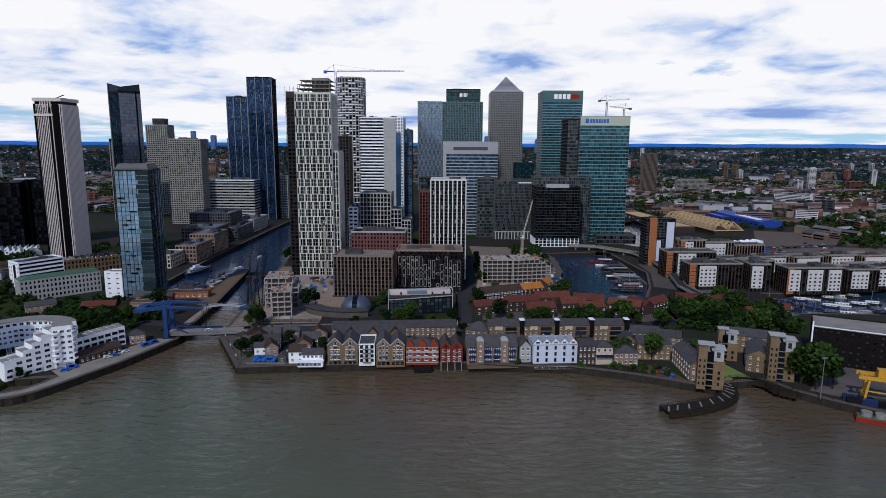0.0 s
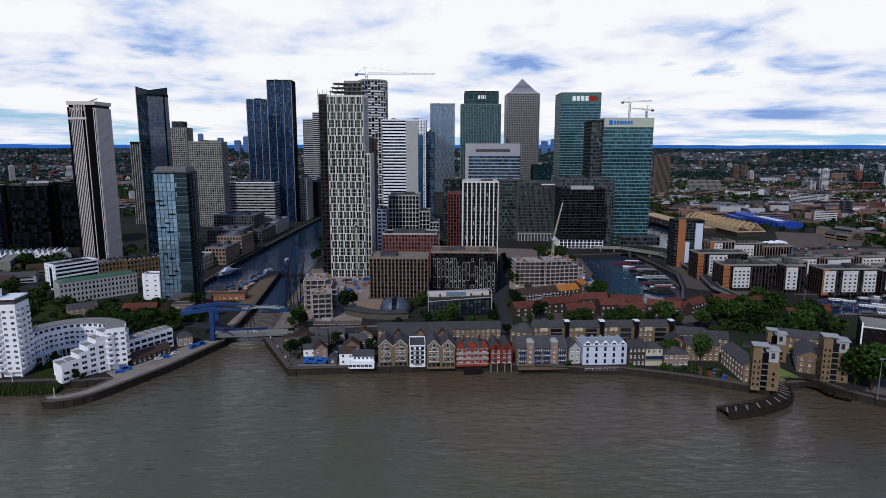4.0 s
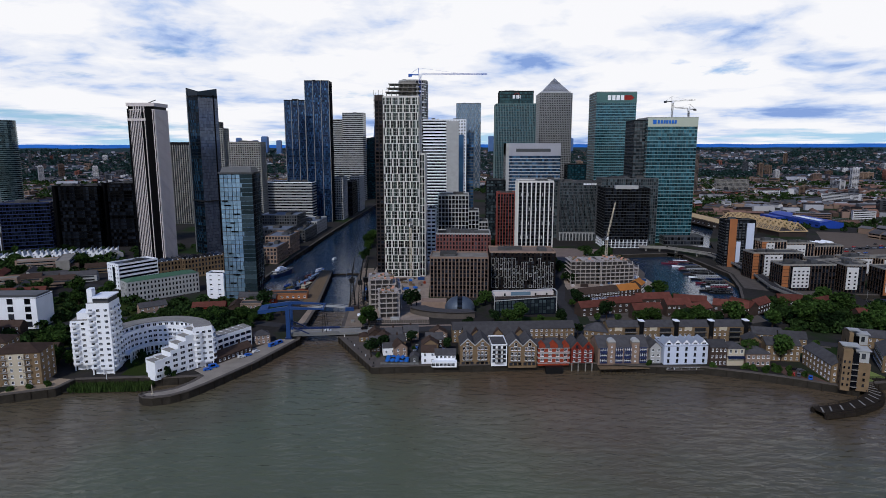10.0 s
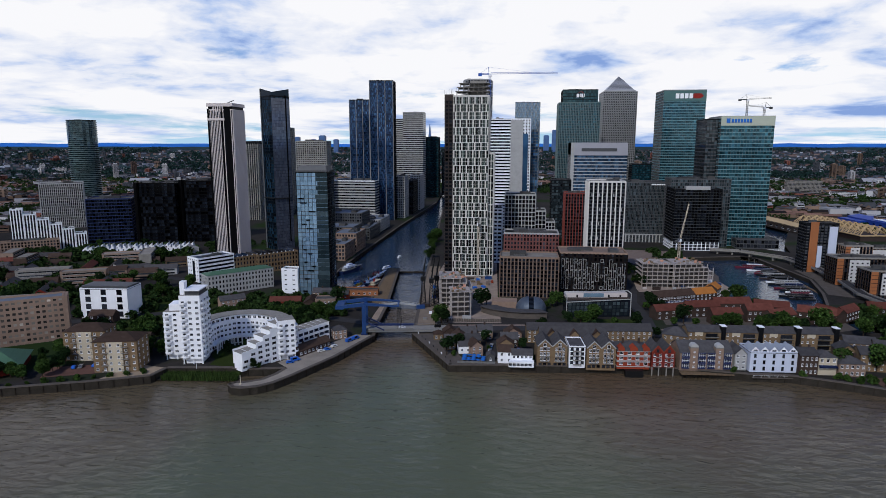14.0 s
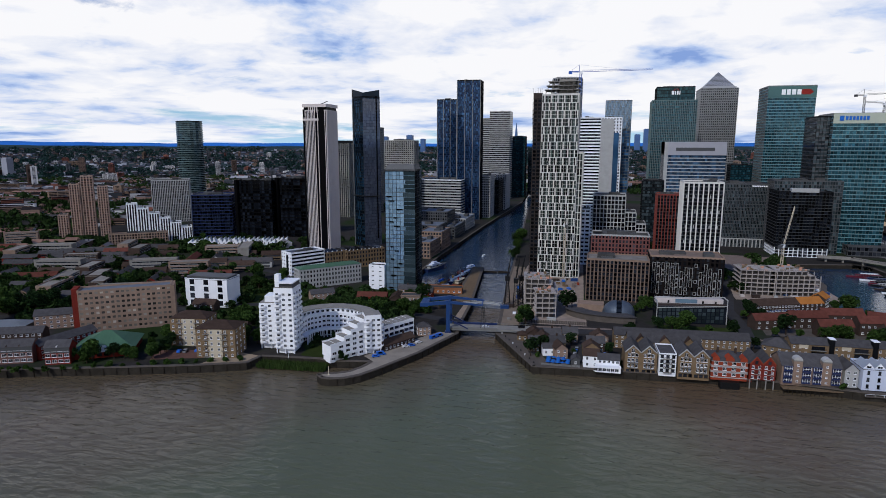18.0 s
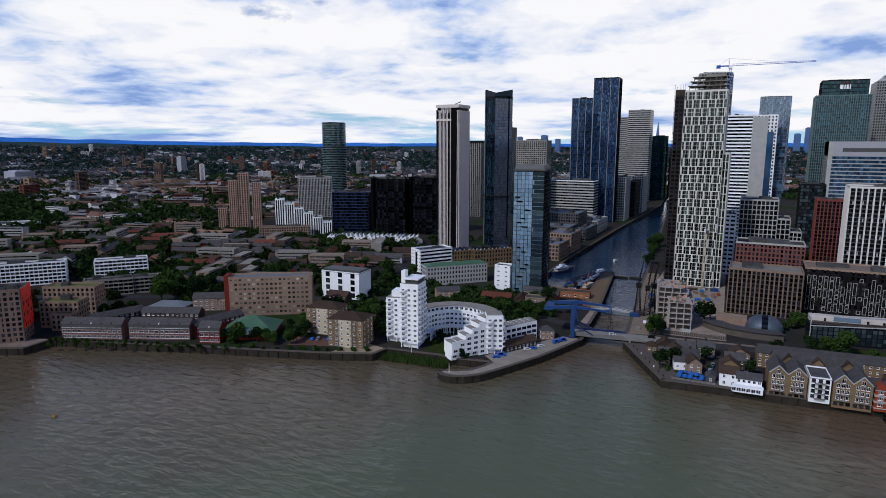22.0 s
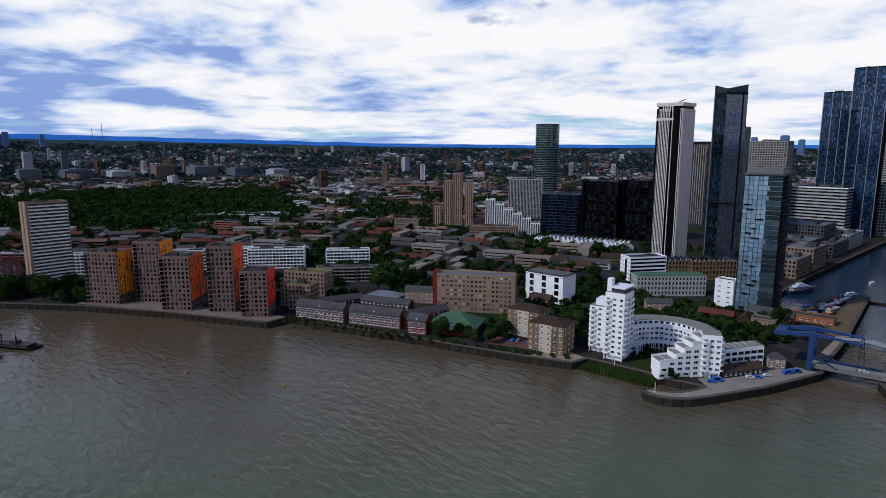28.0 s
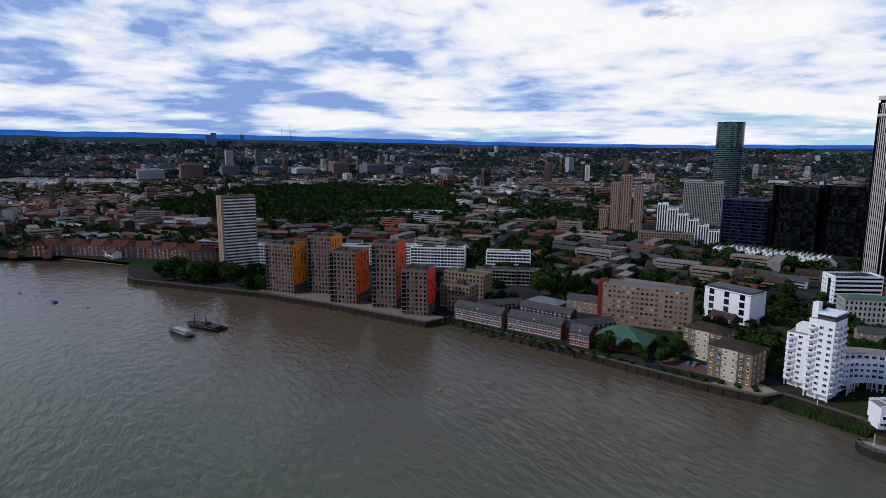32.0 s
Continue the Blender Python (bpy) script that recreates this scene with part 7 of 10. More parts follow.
def boat(name, label, x, y, ang, L, w, hull, cabin, deck, ch=1.8, fh=1.0, mast=0.0, z=0.0, funnel=None, long_cabin=0.55, group=""):
    t = thing(name, label, "boat", x, y, z, ang, group)
    b = MB()
    prof = [(-L / 2, -w * 0.42), (-L * 0.1, -w / 2), (L * 0.28, -w * 0.46), (L / 2, 0), (L * 0.28, w * 0.46), (-L * 0.1, w / 2), (-L / 2, w * 0.42)]
    low = [(px * 0.93, py * 0.8) for px, py in prof]
    k = len(prof)
    b.v = [(*p, -0.6) for p in low] + [(p[0], p[1], fh + (0.5 * fh if p[0] > L * 0.2 else 0)) for p in prof]
    b.f = [(i, (i + 1) % k, k + (i + 1) % k, k + i) for i in range(k)] + [tuple(k + i for i in range(k))]
    b.m = [0] * k + [1]
    b.part("hull", [hull, deck], t)
    cl = L * long_cabin
    MB().prism([(-L * 0.36, -w * 0.3), (-L * 0.36 + cl, -w * 0.28), (-L * 0.36 + cl, w * 0.28), (-L * 0.36, w * 0.3)], fh, fh + ch).part("cabin", [cabin], t)
    n = max(3, int(cl / 2))
    for s in (-1, 1):
        g = MB()
        for i in range(n):
            xx = -L * 0.36 + cl * (i + 0.25) / n
            g.box(xx, xx + cl / n * 0.55, s * w * 0.3 - 0.04, s * w * 0.3 + 0.04, fh + ch * 0.4, fh + ch * 0.8)
        g.part("cabin_window", [GLASS_K], t)
    MB().box(-L * 0.40, -L * 0.36 + cl + 0.5, -w * 0.32, w * 0.32, fh + ch, fh + ch + 0.15).part("cabin_roof", [cabin], t)
    if mast:
        MB().tube((-L * 0.05, 0, fh + ch), (-L * 0.05, 0, fh + ch + mast), 0.12, 0.05, 6).box(-L * 0.05 - 0.05, -L * 0.05 + 0.05, -w * 0.25, w * 0.25, fh + ch + mast * 0.7, fh + ch + mast * 0.7 + 0.1).part("mast", [OFFWHITE], t)
    if funnel:
        MB().tube((-L * 0.22, 0, fh + ch), (-L * 0.22, 0, fh + ch + 2.6), 0.7, 0.65, 10).part("funnel", [funnel], t)
    r = MB()
    for i in range(10):
        xx = -L * 0.45 + L * 0.75 * i / 9
        for s in (-1, 1):
            r.box(xx, xx + 0.05, s * w * 0.42 - 0.03, s * w * 0.42 + 0.03, fh, fh + 0.9, skip="ud")
    for s in (-1, 1):
        r.box(-L * 0.45, L * 0.3, s * w * 0.42 - 0.03, s * w * 0.42 + 0.03, fh + 0.85, fh + 0.92)
    r.part("guard_rail", [OFFWHITE], t)
    return t


boat("motor_yacht", "dark blue motor yacht with white upper decks", -236, 556, 68, 34, 7, NAVY, OFFWHITE, GREYCLAD, 2.4, 3.4, 4)
b = MB().prism([(-9, -2.2), (3, -2.0), (3, 2.0), (-9, 2.2)], 5.0, 7.2).prism([(-6, -1.6), (0, -1.4), (0, 1.4), (-6, 1.6)], 7.2, 8.8)
tagged(b.part("upper_deck", [BLUEWHITE], bpy.data.objects["motor_yacht"]), "white upper decks")
boat("tug", "red and white lightship moored at the dock pier", -199.5, 505, 80, 26, 6, RED, CREAM, TIMBER, 2.4, 1.8, 9, funnel=RED)
boat("tug", "blue and white working tug in the dock", -207, 512, 82, 18, 5, NAVY, WHITE, OFFWHITE, 2.2, 1.4, 5, funnel=YELLOW)
boat("tug", "red-hulled tug with tall mast at the pier", -204, 538, 84, 17, 5, RED, WHITE, TIMBER, 2.2, 1.4, 6, funnel=RED)
boat("launch", "small white and blue launch at the pier", -209, 490, 20, 10, 3, BRIGHTBLUE, WHITE, OFFWHITE, 1.3, 0.8)
boat("launch", "small blue-topped launch by the dock shed", -212, 484, 10, 9, 3, OFFWHITE, BRIGHTBLUE, OFFWHITE, 1.3, 0.8)
boat("launch", "white cabin launch in the dock corner", -228, 487, 30, 10, 3, WHITE, WHITE, OFFWHITE, 1.3, 0.8)
boat("launch", "small white launch out in the dock", -205, 640, 75, 8, 2.6, WHITE, WHITE, OFFWHITE, 1.0, 0.7)
boat("launch", "white launch at the dock wall", -206, 578, 60, 12, 3.4, WHITE, WHITE, BRIGHTBLUE, 1.4, 0.9)
for x, y, a, L, hull, cab in ((-206, 526, 84, 14, BRIGHTBLUE, WHITE), (-211, 520, 80, 12, RED, OFFWHITE), (-203, 552, 84, 15, ORANGE, WHITE), (-213, 498, 70, 11, NAVY, YELLOW), (-217, 506, 76, 12, WHITE, BRIGHTBLUE), (-210, 545, 84, 13, BRONZE, RED)):
    boat("work_boat", "small painted working boat moored by the dock pier", x, y, a, L, 3.8, hull, cab, TIMBER, 1.6, 1.0, 4, group="dock work boats")
_rb = random.Random(31)
HULLS = [NAVY, BLACK, WHITE, WHITE, BRONZE, DARKCLAD, M("maroon_paint", (0.13, 0.015, 0.03), 0.5, var=0.2)]
for i in range(19):
    y = 496 + i * 7.6
    xq = float(np.interp(y, [500, 520, 560, 600, 640], [160, 168, 176, 176, 172]))
    L = _rb.uniform(20, 32)
    boat("houseboat", _rb.choice(("long dark moored houseboat with white wheelhouse", "moored barge with a long painted cabin", "white-topped houseboat at the marina pontoon")), xq - L * 0.5 - 3, y, 178 + _rb.uniform(-4, 4), L, 4.6,
         _rb.choice(HULLS), _rb.choice((WHITE, GREYCLAD, OFFWHITE, HULLS[6], NAVY, DARKCLAD)), GREYCLAD, _rb.uniform(1.4, 2.2), 1.1, _rb.choice((0, 0, 5)), long_cabin=0.62, group="marina boats")
for i in range(21):
    x = 246 + (i % 7) * 13 + _rb.uniform(-2, 2)
    y = 424 + (i // 7) * 22 + (i % 7) * 3.0
    boat("narrowboat", _rb.choice(("moored white motor cruiser with dark windows", "covered cabin boat with blue canopy in the basin", "low white sailing yacht at its berth")), x, y, 160 + _rb.uniform(-5, 5), _rb.uniform(12, 18), 4.0,
         _rb.choice((WHITE, NAVY, BLACK, OFFWHITE)), _rb.choice((WHITE, OFFWHITE, DARKCLAD, WHITE, NAVY)), TIMBER, 1.4, 1.0, _rb.choice((0, 7, 9)), group="basin boats")
# in the river
barge = boat("work_boat", "dark working barge with red deck gear and two spud poles", -519, 58, 213, 34, 12, BLACK, BRONZE, DARKCLAD, 1.2, 1.2)
t = barge
MB().box(-4, 1, -2, 2, 2.4, 4.0).part("deck_gear", [BRONZE], t, "rusty deck machinery")
for sx in (-5, 6):
    MB().tube((sx, 2.5, -2), (sx, 2.5, 8.5), 0.35, n=8).part("spud_pole", [DARKCLAD], t)
boat("police_launch", "dark blue and grey launch beside the barge", -511, 42, 205, 26, 6.5, NAVY, OFFWHITE, GREYCLAD, 2.2, 1.4, 4)
boat("launch", "small blue open boat moored in the river", -644, -35, 195, 10, 3.4, NAVY, BRIGHTBLUE, TIMBER, 0.7, 0.8)
for i, (x, y) in enumerate(((-351, 146.4), (-403.4, 116.7), (-492, 76), (-612, -12), (-690, -62), (-720, -90))):
    t = thing("buoy", "small yellow mooring buoy in the river", "buoy", x, y, 0, 10 * i, "mooring buoys")
    MB().tube((0, 0, -0.4), (0, 0, 0.6), 1.0 if i < 3 else 0.6, 0.9 if i < 3 else 0.5, 10).part("float", [YELLOW if i < 3 else BLACK], t)
    MB().box(-1.6, 1.6, -0.5, 0.5, 0.3, 0.75).part("deck", [TIMBER], t)

# ---- riverside left of the crescent ----
RA = 24.5
def yellow_flats(x, y, w, d, ang, label):
    t = house("balcony_flats", label, "apartment block", x, y, w, d, 16.5, ang, "hip", 3.2, wall=BRICK_Y, rmat=TILE_B, floors=5, bays=6, win=(1.2, 1.4), faces="FLR", side=3)
    MB().box(-w * 0.18, w * 0.18, -0.5, 0.1, 0, 16.2).part("render_panel", [CREAM], t, "cream rendered middle panel")
    for f in range(5):
        for s in (0.27, 0.73):
            put(t, balcony_mesh(w * 0.16, 1.2), "balcony", "F", w, d, w * s, 0.7 + f * 3.25)
        for s in (-0.09, 0.09):
            put(t, window_mesh(1.2, 1.5), "window", "F", w, d, w * (0.5 + s), 1.0 + f * 3.25, out=0.5)
    return t


yellow_flats(-284.5, 274, 22, 16, 12, "yellow and cream brick flats with dark tiled roof")
yellow_flats(-312, 288, 22, 14, 12, "cream and brick flats with dark balconies and tiled roof")
house("brick_garage", "low brick garage court beside the flats", "garage", -296, 303, 20, 12, 7, 14, "gable", 3, wall=BRICK_B, rmat=TILE_B, floors=2, bays=4)
patch("pavement", [(-318, 262), (-292, 272), (-298, 284), (-324, 276)], M("red_brick_paving", (0.13, 0.07, 0.055), 0.9, var=0.3), "brick paved riverside court", "pavement", LAND + 0.06)
cars(-312, 276, -300, 281, 4, 110)
t = house("white_cube_block", "white four-storey block with tall dark glazed bays", "apartment block", -356, 366, 33, 18, 20, 4, "flat", wall=WHITE, rmat=FELT, floors=4, bays=3, win=(3.6, 3.4), wframe=DARKCLAD, bars=1, faces="F")
MB().box(-16.2, 16.2, 2, 16, 20.5, 22).part("roof_storey", [GREYCLAD], t)
house("white_block_annex", "dark annex in front of the white block", "house", -349, 352, 16, 8, 6, 6, "gable", 3, wall=BRICK_B, rmat=TILE_B, floors=2, bays=4)
# long tan slab
t = tower("long_slab_block", "long eight-storey tan brick slab with strip windows", "apartment block", -371, 306, 30, ang=35, w=53, d=13, fh=3.3, bay=2.9, pier=1.2, sp=1.75, mats=(BRICK_T, glass("warm_window_glass", (0.05, 0.048, 0.046), metal=0.1, island=0.6, tint=(0.42, 0.38, 0.32)), BRICK_T), proud=0.12, sproud=0.18, roof=(BRICK_T, M("blue_grey_roof", (0.11, 0.13, 0.16), 0.7, var=0.2)), plant=0)[0]
MB().box(-30, -26.7, 1, 12, 0, 28).part("stair_tower", [BRICK_R], t, "red-brown glazed stair tower")
MB().box(26.7, 28.6, -0.5, 13.5, 0, 26.8).part("end_wall", [BRICK_T], t)
# green-roofed boathouse
t = thing("green_roof_hall", "riverside hall with a broad green metal roof and white gable", "hall", -345, 258, LAND, 30)
MB().box(-15, 15, 0, 26, -0.5, 4.5).part("wall", [BRICK_R], t)
MB().hip(-16, 16, -1, 27, 4.5, 7.5, 0.3).part("roof", [GREENROOF], t, "green ribbed metal roof")
MB().quad((-11, -1.4, 4.4), (4, -1.4, 4.4), (2, -1.4, 7.6), (-3, -1.4, 7.0)).box(-11, 4, -1.4, -1.0, 3.7, 4.4).part("white_fascia", [WHITE], t, "white fascia")
tb = MB().tube((4.5, -1.9, 5.2), (4.5, -1.3, 5.2), 1.5, n=18).tube((4.5, -2.0, 5.2), (4.5, -1.9, 5.2), 0.8, n=14, m=1)
tb.part("round_sign", [WHITE, BLACK], t, "black and white round sign")
for i in range(4):
    put(t, window_mesh(2.6, 1.8, DARKCLAD), "window", "F", 30, 26, 6 + i * 3.6, 1.2)
# river terraces
DULLRED = M("dull_red_brick", (0.15, 0.08, 0.068), 0.9, var=0.3, scale=0.3, fine=6)


def terrace(x, y, n, ang, label, wall=None, wd=6.2, floors=3):
    w = n * wd
    t = house("terraced_row", label, "house", x, y, w, 9, 9.4, ang, "gable", 3.0, wall=wall or DULLRED, rmat=SLATE, floors=floors, bays=n * 2, win=(2.3, 1.7), faces="F", group="river terraces")
    MB().box(-w / 2, w / 2, -0.1, 0.03, 6.3, 9.3).part("render_band", [GREYCLAD], t, "slate-hung dark top storey")
    for i in range(1, n):
        MB().box(-w / 2 + i * wd - 0.15, -w / 2 + i * wd + 0.15, -0.25, 9.2, 9.2, 10.3).part("party_wall", [WHITE if i == n // 2 else BRICK_B], t)
    return t


terrace(-429, 216, 6, RA, "dark brick river terrace with white windows and slate roof")
terrace(-392, 234, 6, RA, "dark brick river terrace with white windows and slate roof")
terrace(-360, 243, 2, RA, "short red brick terrace end with balconies", BRICK_R)
house("terraced_row", "dark brick terrace running back from the river", "house", -371, 262, 34, 9, 8, 80, "gable", 2.8, wall=BRICK_R, floors=3, bays=10, win=(1.5, 1.3), group="river terraces")
house("terraced_row", "brick terrace behind the river row", "house", -412, 258, 38, 9, 8, RA, "gable", 2.8, wall=BRICK_B, floors=3, bays=12, win=(1.5, 1.3), group="river terraces")
house("terraced_row", "brick terrace running back beside the flats", "house", -437, 240, 32, 9, 8, 75, "gable", 2.8, wall=BRICK_B, floors=3, bays=10, win=(1.5, 1.3), group="river terraces")
house("terraced_row", "pinkish gabled terrace near the tan slab", "house", -412, 298, 34, 9, 9, 35, "gable", 3.2, wall=BRICK_T, floors=3, bays=9, win=(1.5, 1.3), group="river terraces")
house("round_roof_hall", "low hall with shallow pale metal roof", "hall", -440, 277, 26, 16, 4, 20, "hip", 3, wall=GREYCLAD, rmat=M("zinc_roof", (0.2, 0.215, 0.22), 0.5, 0.4, var=0.15), floors=1, bays=4)
cars(-377, 268, -362, 292, 8, 10)
cars(-358, 272, -350, 290, 6, 10)

# orange-sided flats
PANELBRICK = M("grey_brown_brick", (0.165, 0.115, 0.098), 0.9, var=0.25, scale=0.3, fine=6)


def panel_block(x, y, top, w, d, ang, panel, label):
    t, h = tower("panel_flats", label, "apartment block", x, y, top, ang=ang, w=w, d=d, fh=3.2, bay=3.0, pier=1.2, sp=1.1, mats=(PANELBRICK, GLASS_D, PANELBRICK), proud=0.3, sproud=0.26, roof=(PANELBRICK, FELT), parapet=1.5, plant=3)
    b = MB().box(w / 2 + 0.35, w / 2 + 0.75, 0.6, d + 0.2, 8, h + 1.2)
    b.part("panel_side", [panel], t, "bright coloured panel side wall")
    rng = random.Random(int(x))
    nb, nf = round(w / 3.0), round(h / 3.2)
    bw, fh_ = w / nb, h / nf
    b = MB()
    for f in range(nf):
        for i in range(nb - 1):
            x0, z0 = -w / 2 + (i + 1) * bw, f * fh_
            if rng.random() < 0.30:
                b.box(x0 - bw + 0.4, x0 - bw * 0.45, -0.32, 0.02, z0 + 0.5, z0 + fh_, skip="b")
    b.part("brick_infill", [PANELBRICK], t, "blind brick bays between the windows")
    for f in range(1, nf):
        link("balcony", balcony_mesh(2.6, 1.3, DARKCLAD, CONC), t, at=pose(-w / 2 + 1.6, -0.3, f * fh_ + 0.4))
    # recess is not cut in; a near-black strip gives its shade
    MB().box(-w / 2 + 0.1, -w / 2 + 2.9, -0.34, 0.02, 2, h - 1).part("balcony_recess", [GLASS_K], t, "dark strip on the wall in place of the balcony recess")
    for j in range(7):
        yy = 1.4 + j * (d - 2.4) / 6 + rng.uniform(-0.4, 0.4)
        z0 = 9 + rng.random() * 5
        MB().box(w / 2 + 0.72, w / 2 + 0.79, yy, yy + 0.3, z0, z0 + rng.uniform(0.5, 0.95) * (h - z0)).part("panel_slot", [DARKCLAD], t)
    for f in range(int((h - 9) / 3.2)):
        for s in range(4):
            if rng.random() < 0.6:
                put(t, window_mesh(1.0, 2.4, DARKCLAD, bars=0, sill=False), "window", "R", w, d, d * (s + 0.5 + rng.uniform(-0.2, 0.2)) / 4, 9 + f * 3.2, out=0.76)
    return t


panel_block(-465, 187.5, 35, 18, 19, 47, REDPANEL, "brick flats with a bright red panelled side")
panel_block(-492, 176.5, 50, 18, 21, 47, REDORANGE, "tall brick flats with an orange-red panelled side")
panel_block(-518.5, 155, 42, 21, 22, 44, REDORANGE, "brick flats with an orange-red panelled side")
panel_block(-556, 149, 49, 20, 18, 42, ORANGE, "tall brick flats with an orange panelled side")
panel_block(-575, 122.5, 42, 26, 18, 38, ORANGE, "brick flats with an orange panelled side")
for x, y, w, d, top in ((-470, 222, 24, 12, 20), (-488, 240, 34, 14, 24), (-462, 218, 12, 20, 14)):
    tower("brick_podium_flats", "brick flats with sedum roof behind the coloured blocks", "apartment block", x, y, top, ang=30, w=w, d=d, fh=3.2, bay=3, pier=1.5, sp=1.3, mats=(BRICK_T, GLASS_D, BRICK_T), roof=(BRICK_T, SEDUM), plant=1)
patch("pavement", [(-590, 108), (-520, 150), (-449, 189), (-451, 203), (-470, 196), (-540, 160), (-596, 122)], PINKPAVE, "pinkish paved riverside walk below the flats", "pavement", LAND + 0.55)
# tower block and wooded bank
t, h = tower("concrete_tower_block", "tall tan concrete tower block with white balcony bands", "tower", -678.3, 112, 73, ang=95, w=30, d=16, fh=2.9, bay=2.5, pier=0.5, sp=1.2, mats=(M("tan_concrete", (0.27, 0.19, 0.14), 0.9, var=0.15), GLASS_D, WHITE), sproud=0.5, proud=0.7,
             edges={3: (16, 5.5, 0.4), 1: (16, 5.5, 0.4)}, plant=2)
MB().box(-15.9, -15.5, -0.5, 6.9, 0, h + 1).box(-15.9, -15.5, 8.8, 16.5, 0, h + 1).box(-15.6, -14.0, -0.9, -0.4, 0, h + 1).part("end_wall", [bpy.data.materials["tan_concrete"]], t, "tan brick end walls with a window slot")
for x, y, w, a in ((-610, 282, 52, 53), (-640, 258, 26, 53), (-560, 330, 40, 53), (-665, 205, 80, 60), (-700, 150, 40, 60)):
    t, h = tower("white_gallery_flats", "low white flats with blue and dark access balconies", "apartment block", x, y, 22, ang=a, w=w, d=11, fh=3.0, bay=3.2, pier=0.4, sp=1.0, mats=(WHITE, GLASS_D, WHITE), sproud=0.7, proud=0.75, plant=2)
for x, y, w, a in ((-520, 290, 34, 50), (-508, 306, 30, 50)):
    tower("gallery_flats", "grey concrete gallery flats with dark voids", "apartment block", x, y, 16, ang=a, w=w, d=11, fh=3.0, bay=3.4, pier=0.3, sp=1.0, mats=(CONC, GLASS_K, CONC), sproud=0.6)
# red gabled riverside flats far left
for i in range(15):
    k = i / 14
    x, y = -858 + 120 * k ** 1.4, -62 + 150 * k
    t = house("red_gabled_flats", "dark red brick riverside flats with steep gables", "apartment block", x, y, 15, 14, 11, 62 + 8 * math.sin(i), "gable", 6, "y" if i % 2 == 0 else "x", wall=M("dull_red_brick", (0.15, 0.055, 0.038), 0.9, var=0.3, rnd=0.2) if i == 0 else bpy.data.materials["dull_red_brick"], rmat=TILE_R, floors=4, bays=3, win=(1.4, 1.5), group="red gabled flats")
patch("bank", [(-848, -42), (-773, 20), (-765, 26), (-843, -30)], SAND, "narrow sandy foreshore below the red flats", "beach", 1.2)

# ---- between the river and the towers ----
# arc building with a blue-grey dome
t = thing("dome_hall", "arts hall with a split blue-grey dome and curved wings", "hall", -68, 418, LAND, 0)
MB().tube((0, 0, 0), (0, 0, 2.1), 9.4, n=28).part("drum", [OFFWHITE], t)
DZ = 2.0
DOME = M("blue_grey_dome", (0.075, 0.095, 0.125), 0.5, 0.3, var=0.12)
R, n, mrows = 9.3, 28, 8
for s in (0, 1):
    b = MB()
    for i in range(n // 2):
        for j in range(mrows):
            def DP(ii, jj):
                a = 2 * math.pi * ii / n + (math.pi / 2 if s == 0 else -math.pi / 2)
                e = math.pi / 2 * jj / mrows
                return (R * math.cos(e) * math.cos(a), R * math.cos(e) * math.sin(a), R * math.sin(e))
            q = [DP(i, j), DP(i + 1, j), DP(i + 1, j + 1), DP(i, j + 1)]
            b.quad(*(q if j < mrows - 1 else q[:3]))
    b.part("dome_shell", [DOME], t, "blue-grey half dome", at=pose(-1.6 if s == 0 else 1.6, 0, DZ))
b = MB()
for j in range(16):
    e0, e1 = math.pi * j / 16, math.pi * (j + 1) / 16
    b.quad((-1.7, -R * math.cos(e0), R * math.sin(e0)), (1.7, -R * math.cos(e0), R * math.sin(e0)), (1.7, -R * math.cos(e1), R * math.sin(e1)), (-1.7, -R * math.cos(e1), R * math.sin(e1)))
b.part("glazed_slot", [GLASS_K], t, "dark glazed slot between the half domes", at=pose(0, 0, DZ))
b = MB()
for i in range(8):
    a0, a1 = radians(200 + 12 * i), radians(200 + 12 * (i + 1))
    P = lambda r, a: (-4 + r * math.cos(a) * 1.5, 4 + r * math.sin(a))
    b.prism([P(15, a0), P(22, a0), P(22, a1), P(15, a1)], 0, 4.4)
b.part("curved_wing", [PAVING], t, "low curved wing")
b = MB()
for i in range(8):
    a0, a1 = radians(200 + 12 * i), radians(200 + 12 * (i + 1))
    b.prism([P(14.5, a0), P(23, a0), P(23, a1), P(14.5, a1)], 4.4, 4.9)
b.part("wing_roof", [SLATE], t, "gravelled roof of the curved wing")
MB().box(-28, -10, 4, 16, 0, 6).part("side_hall", [BRICK_T], t)
PINKWALL = M("pinkish_render", (0.50, 0.45, 0.43), 0.8, var=0.15)
# glass-fronted school with a roof deck
t = thing("deck_school", "glass-fronted building with white frame and timber roof deck", "school", -22, 410, LAND, 6)
t.scale = (1, 1, 0.82)
MB().prism([(-22, 0), (22, 3), (22, 15), (-22, 15)], 0, 14.5, 0, 1).part("wall", [GLASS_K, PAVING], t, "dark glazed walls")
b = MB()
b.beam((-22.3, -0.4, 0), (-22.3, -0.4, 18.4), 0.2).beam((22.3, 2.6, 0), (22.3, 2.6, 20.0), 0.24).beam((-22.3, -0.4, 13.2), (22.3, 2.6, 15.2), 0.3).beam((-22.3, 10, 18.4), (22.3, 11, 20.0), 0.3).beam((-22.3, -0.4, 18.4), (-22.3, 10, 18.4), 0.3).beam((22.3, 2.6, 20.0), (22.3, 11, 20), 0.3)
b.part("white_frame", [OFFWHITE], t, "white structural frame")
gm = MB().quad((0, 0, 0), (2.1, 0.15, 0), (2.1, 0.15, 2.5), (0, 0, 2.5)).mesh("window", [GLASS_G])
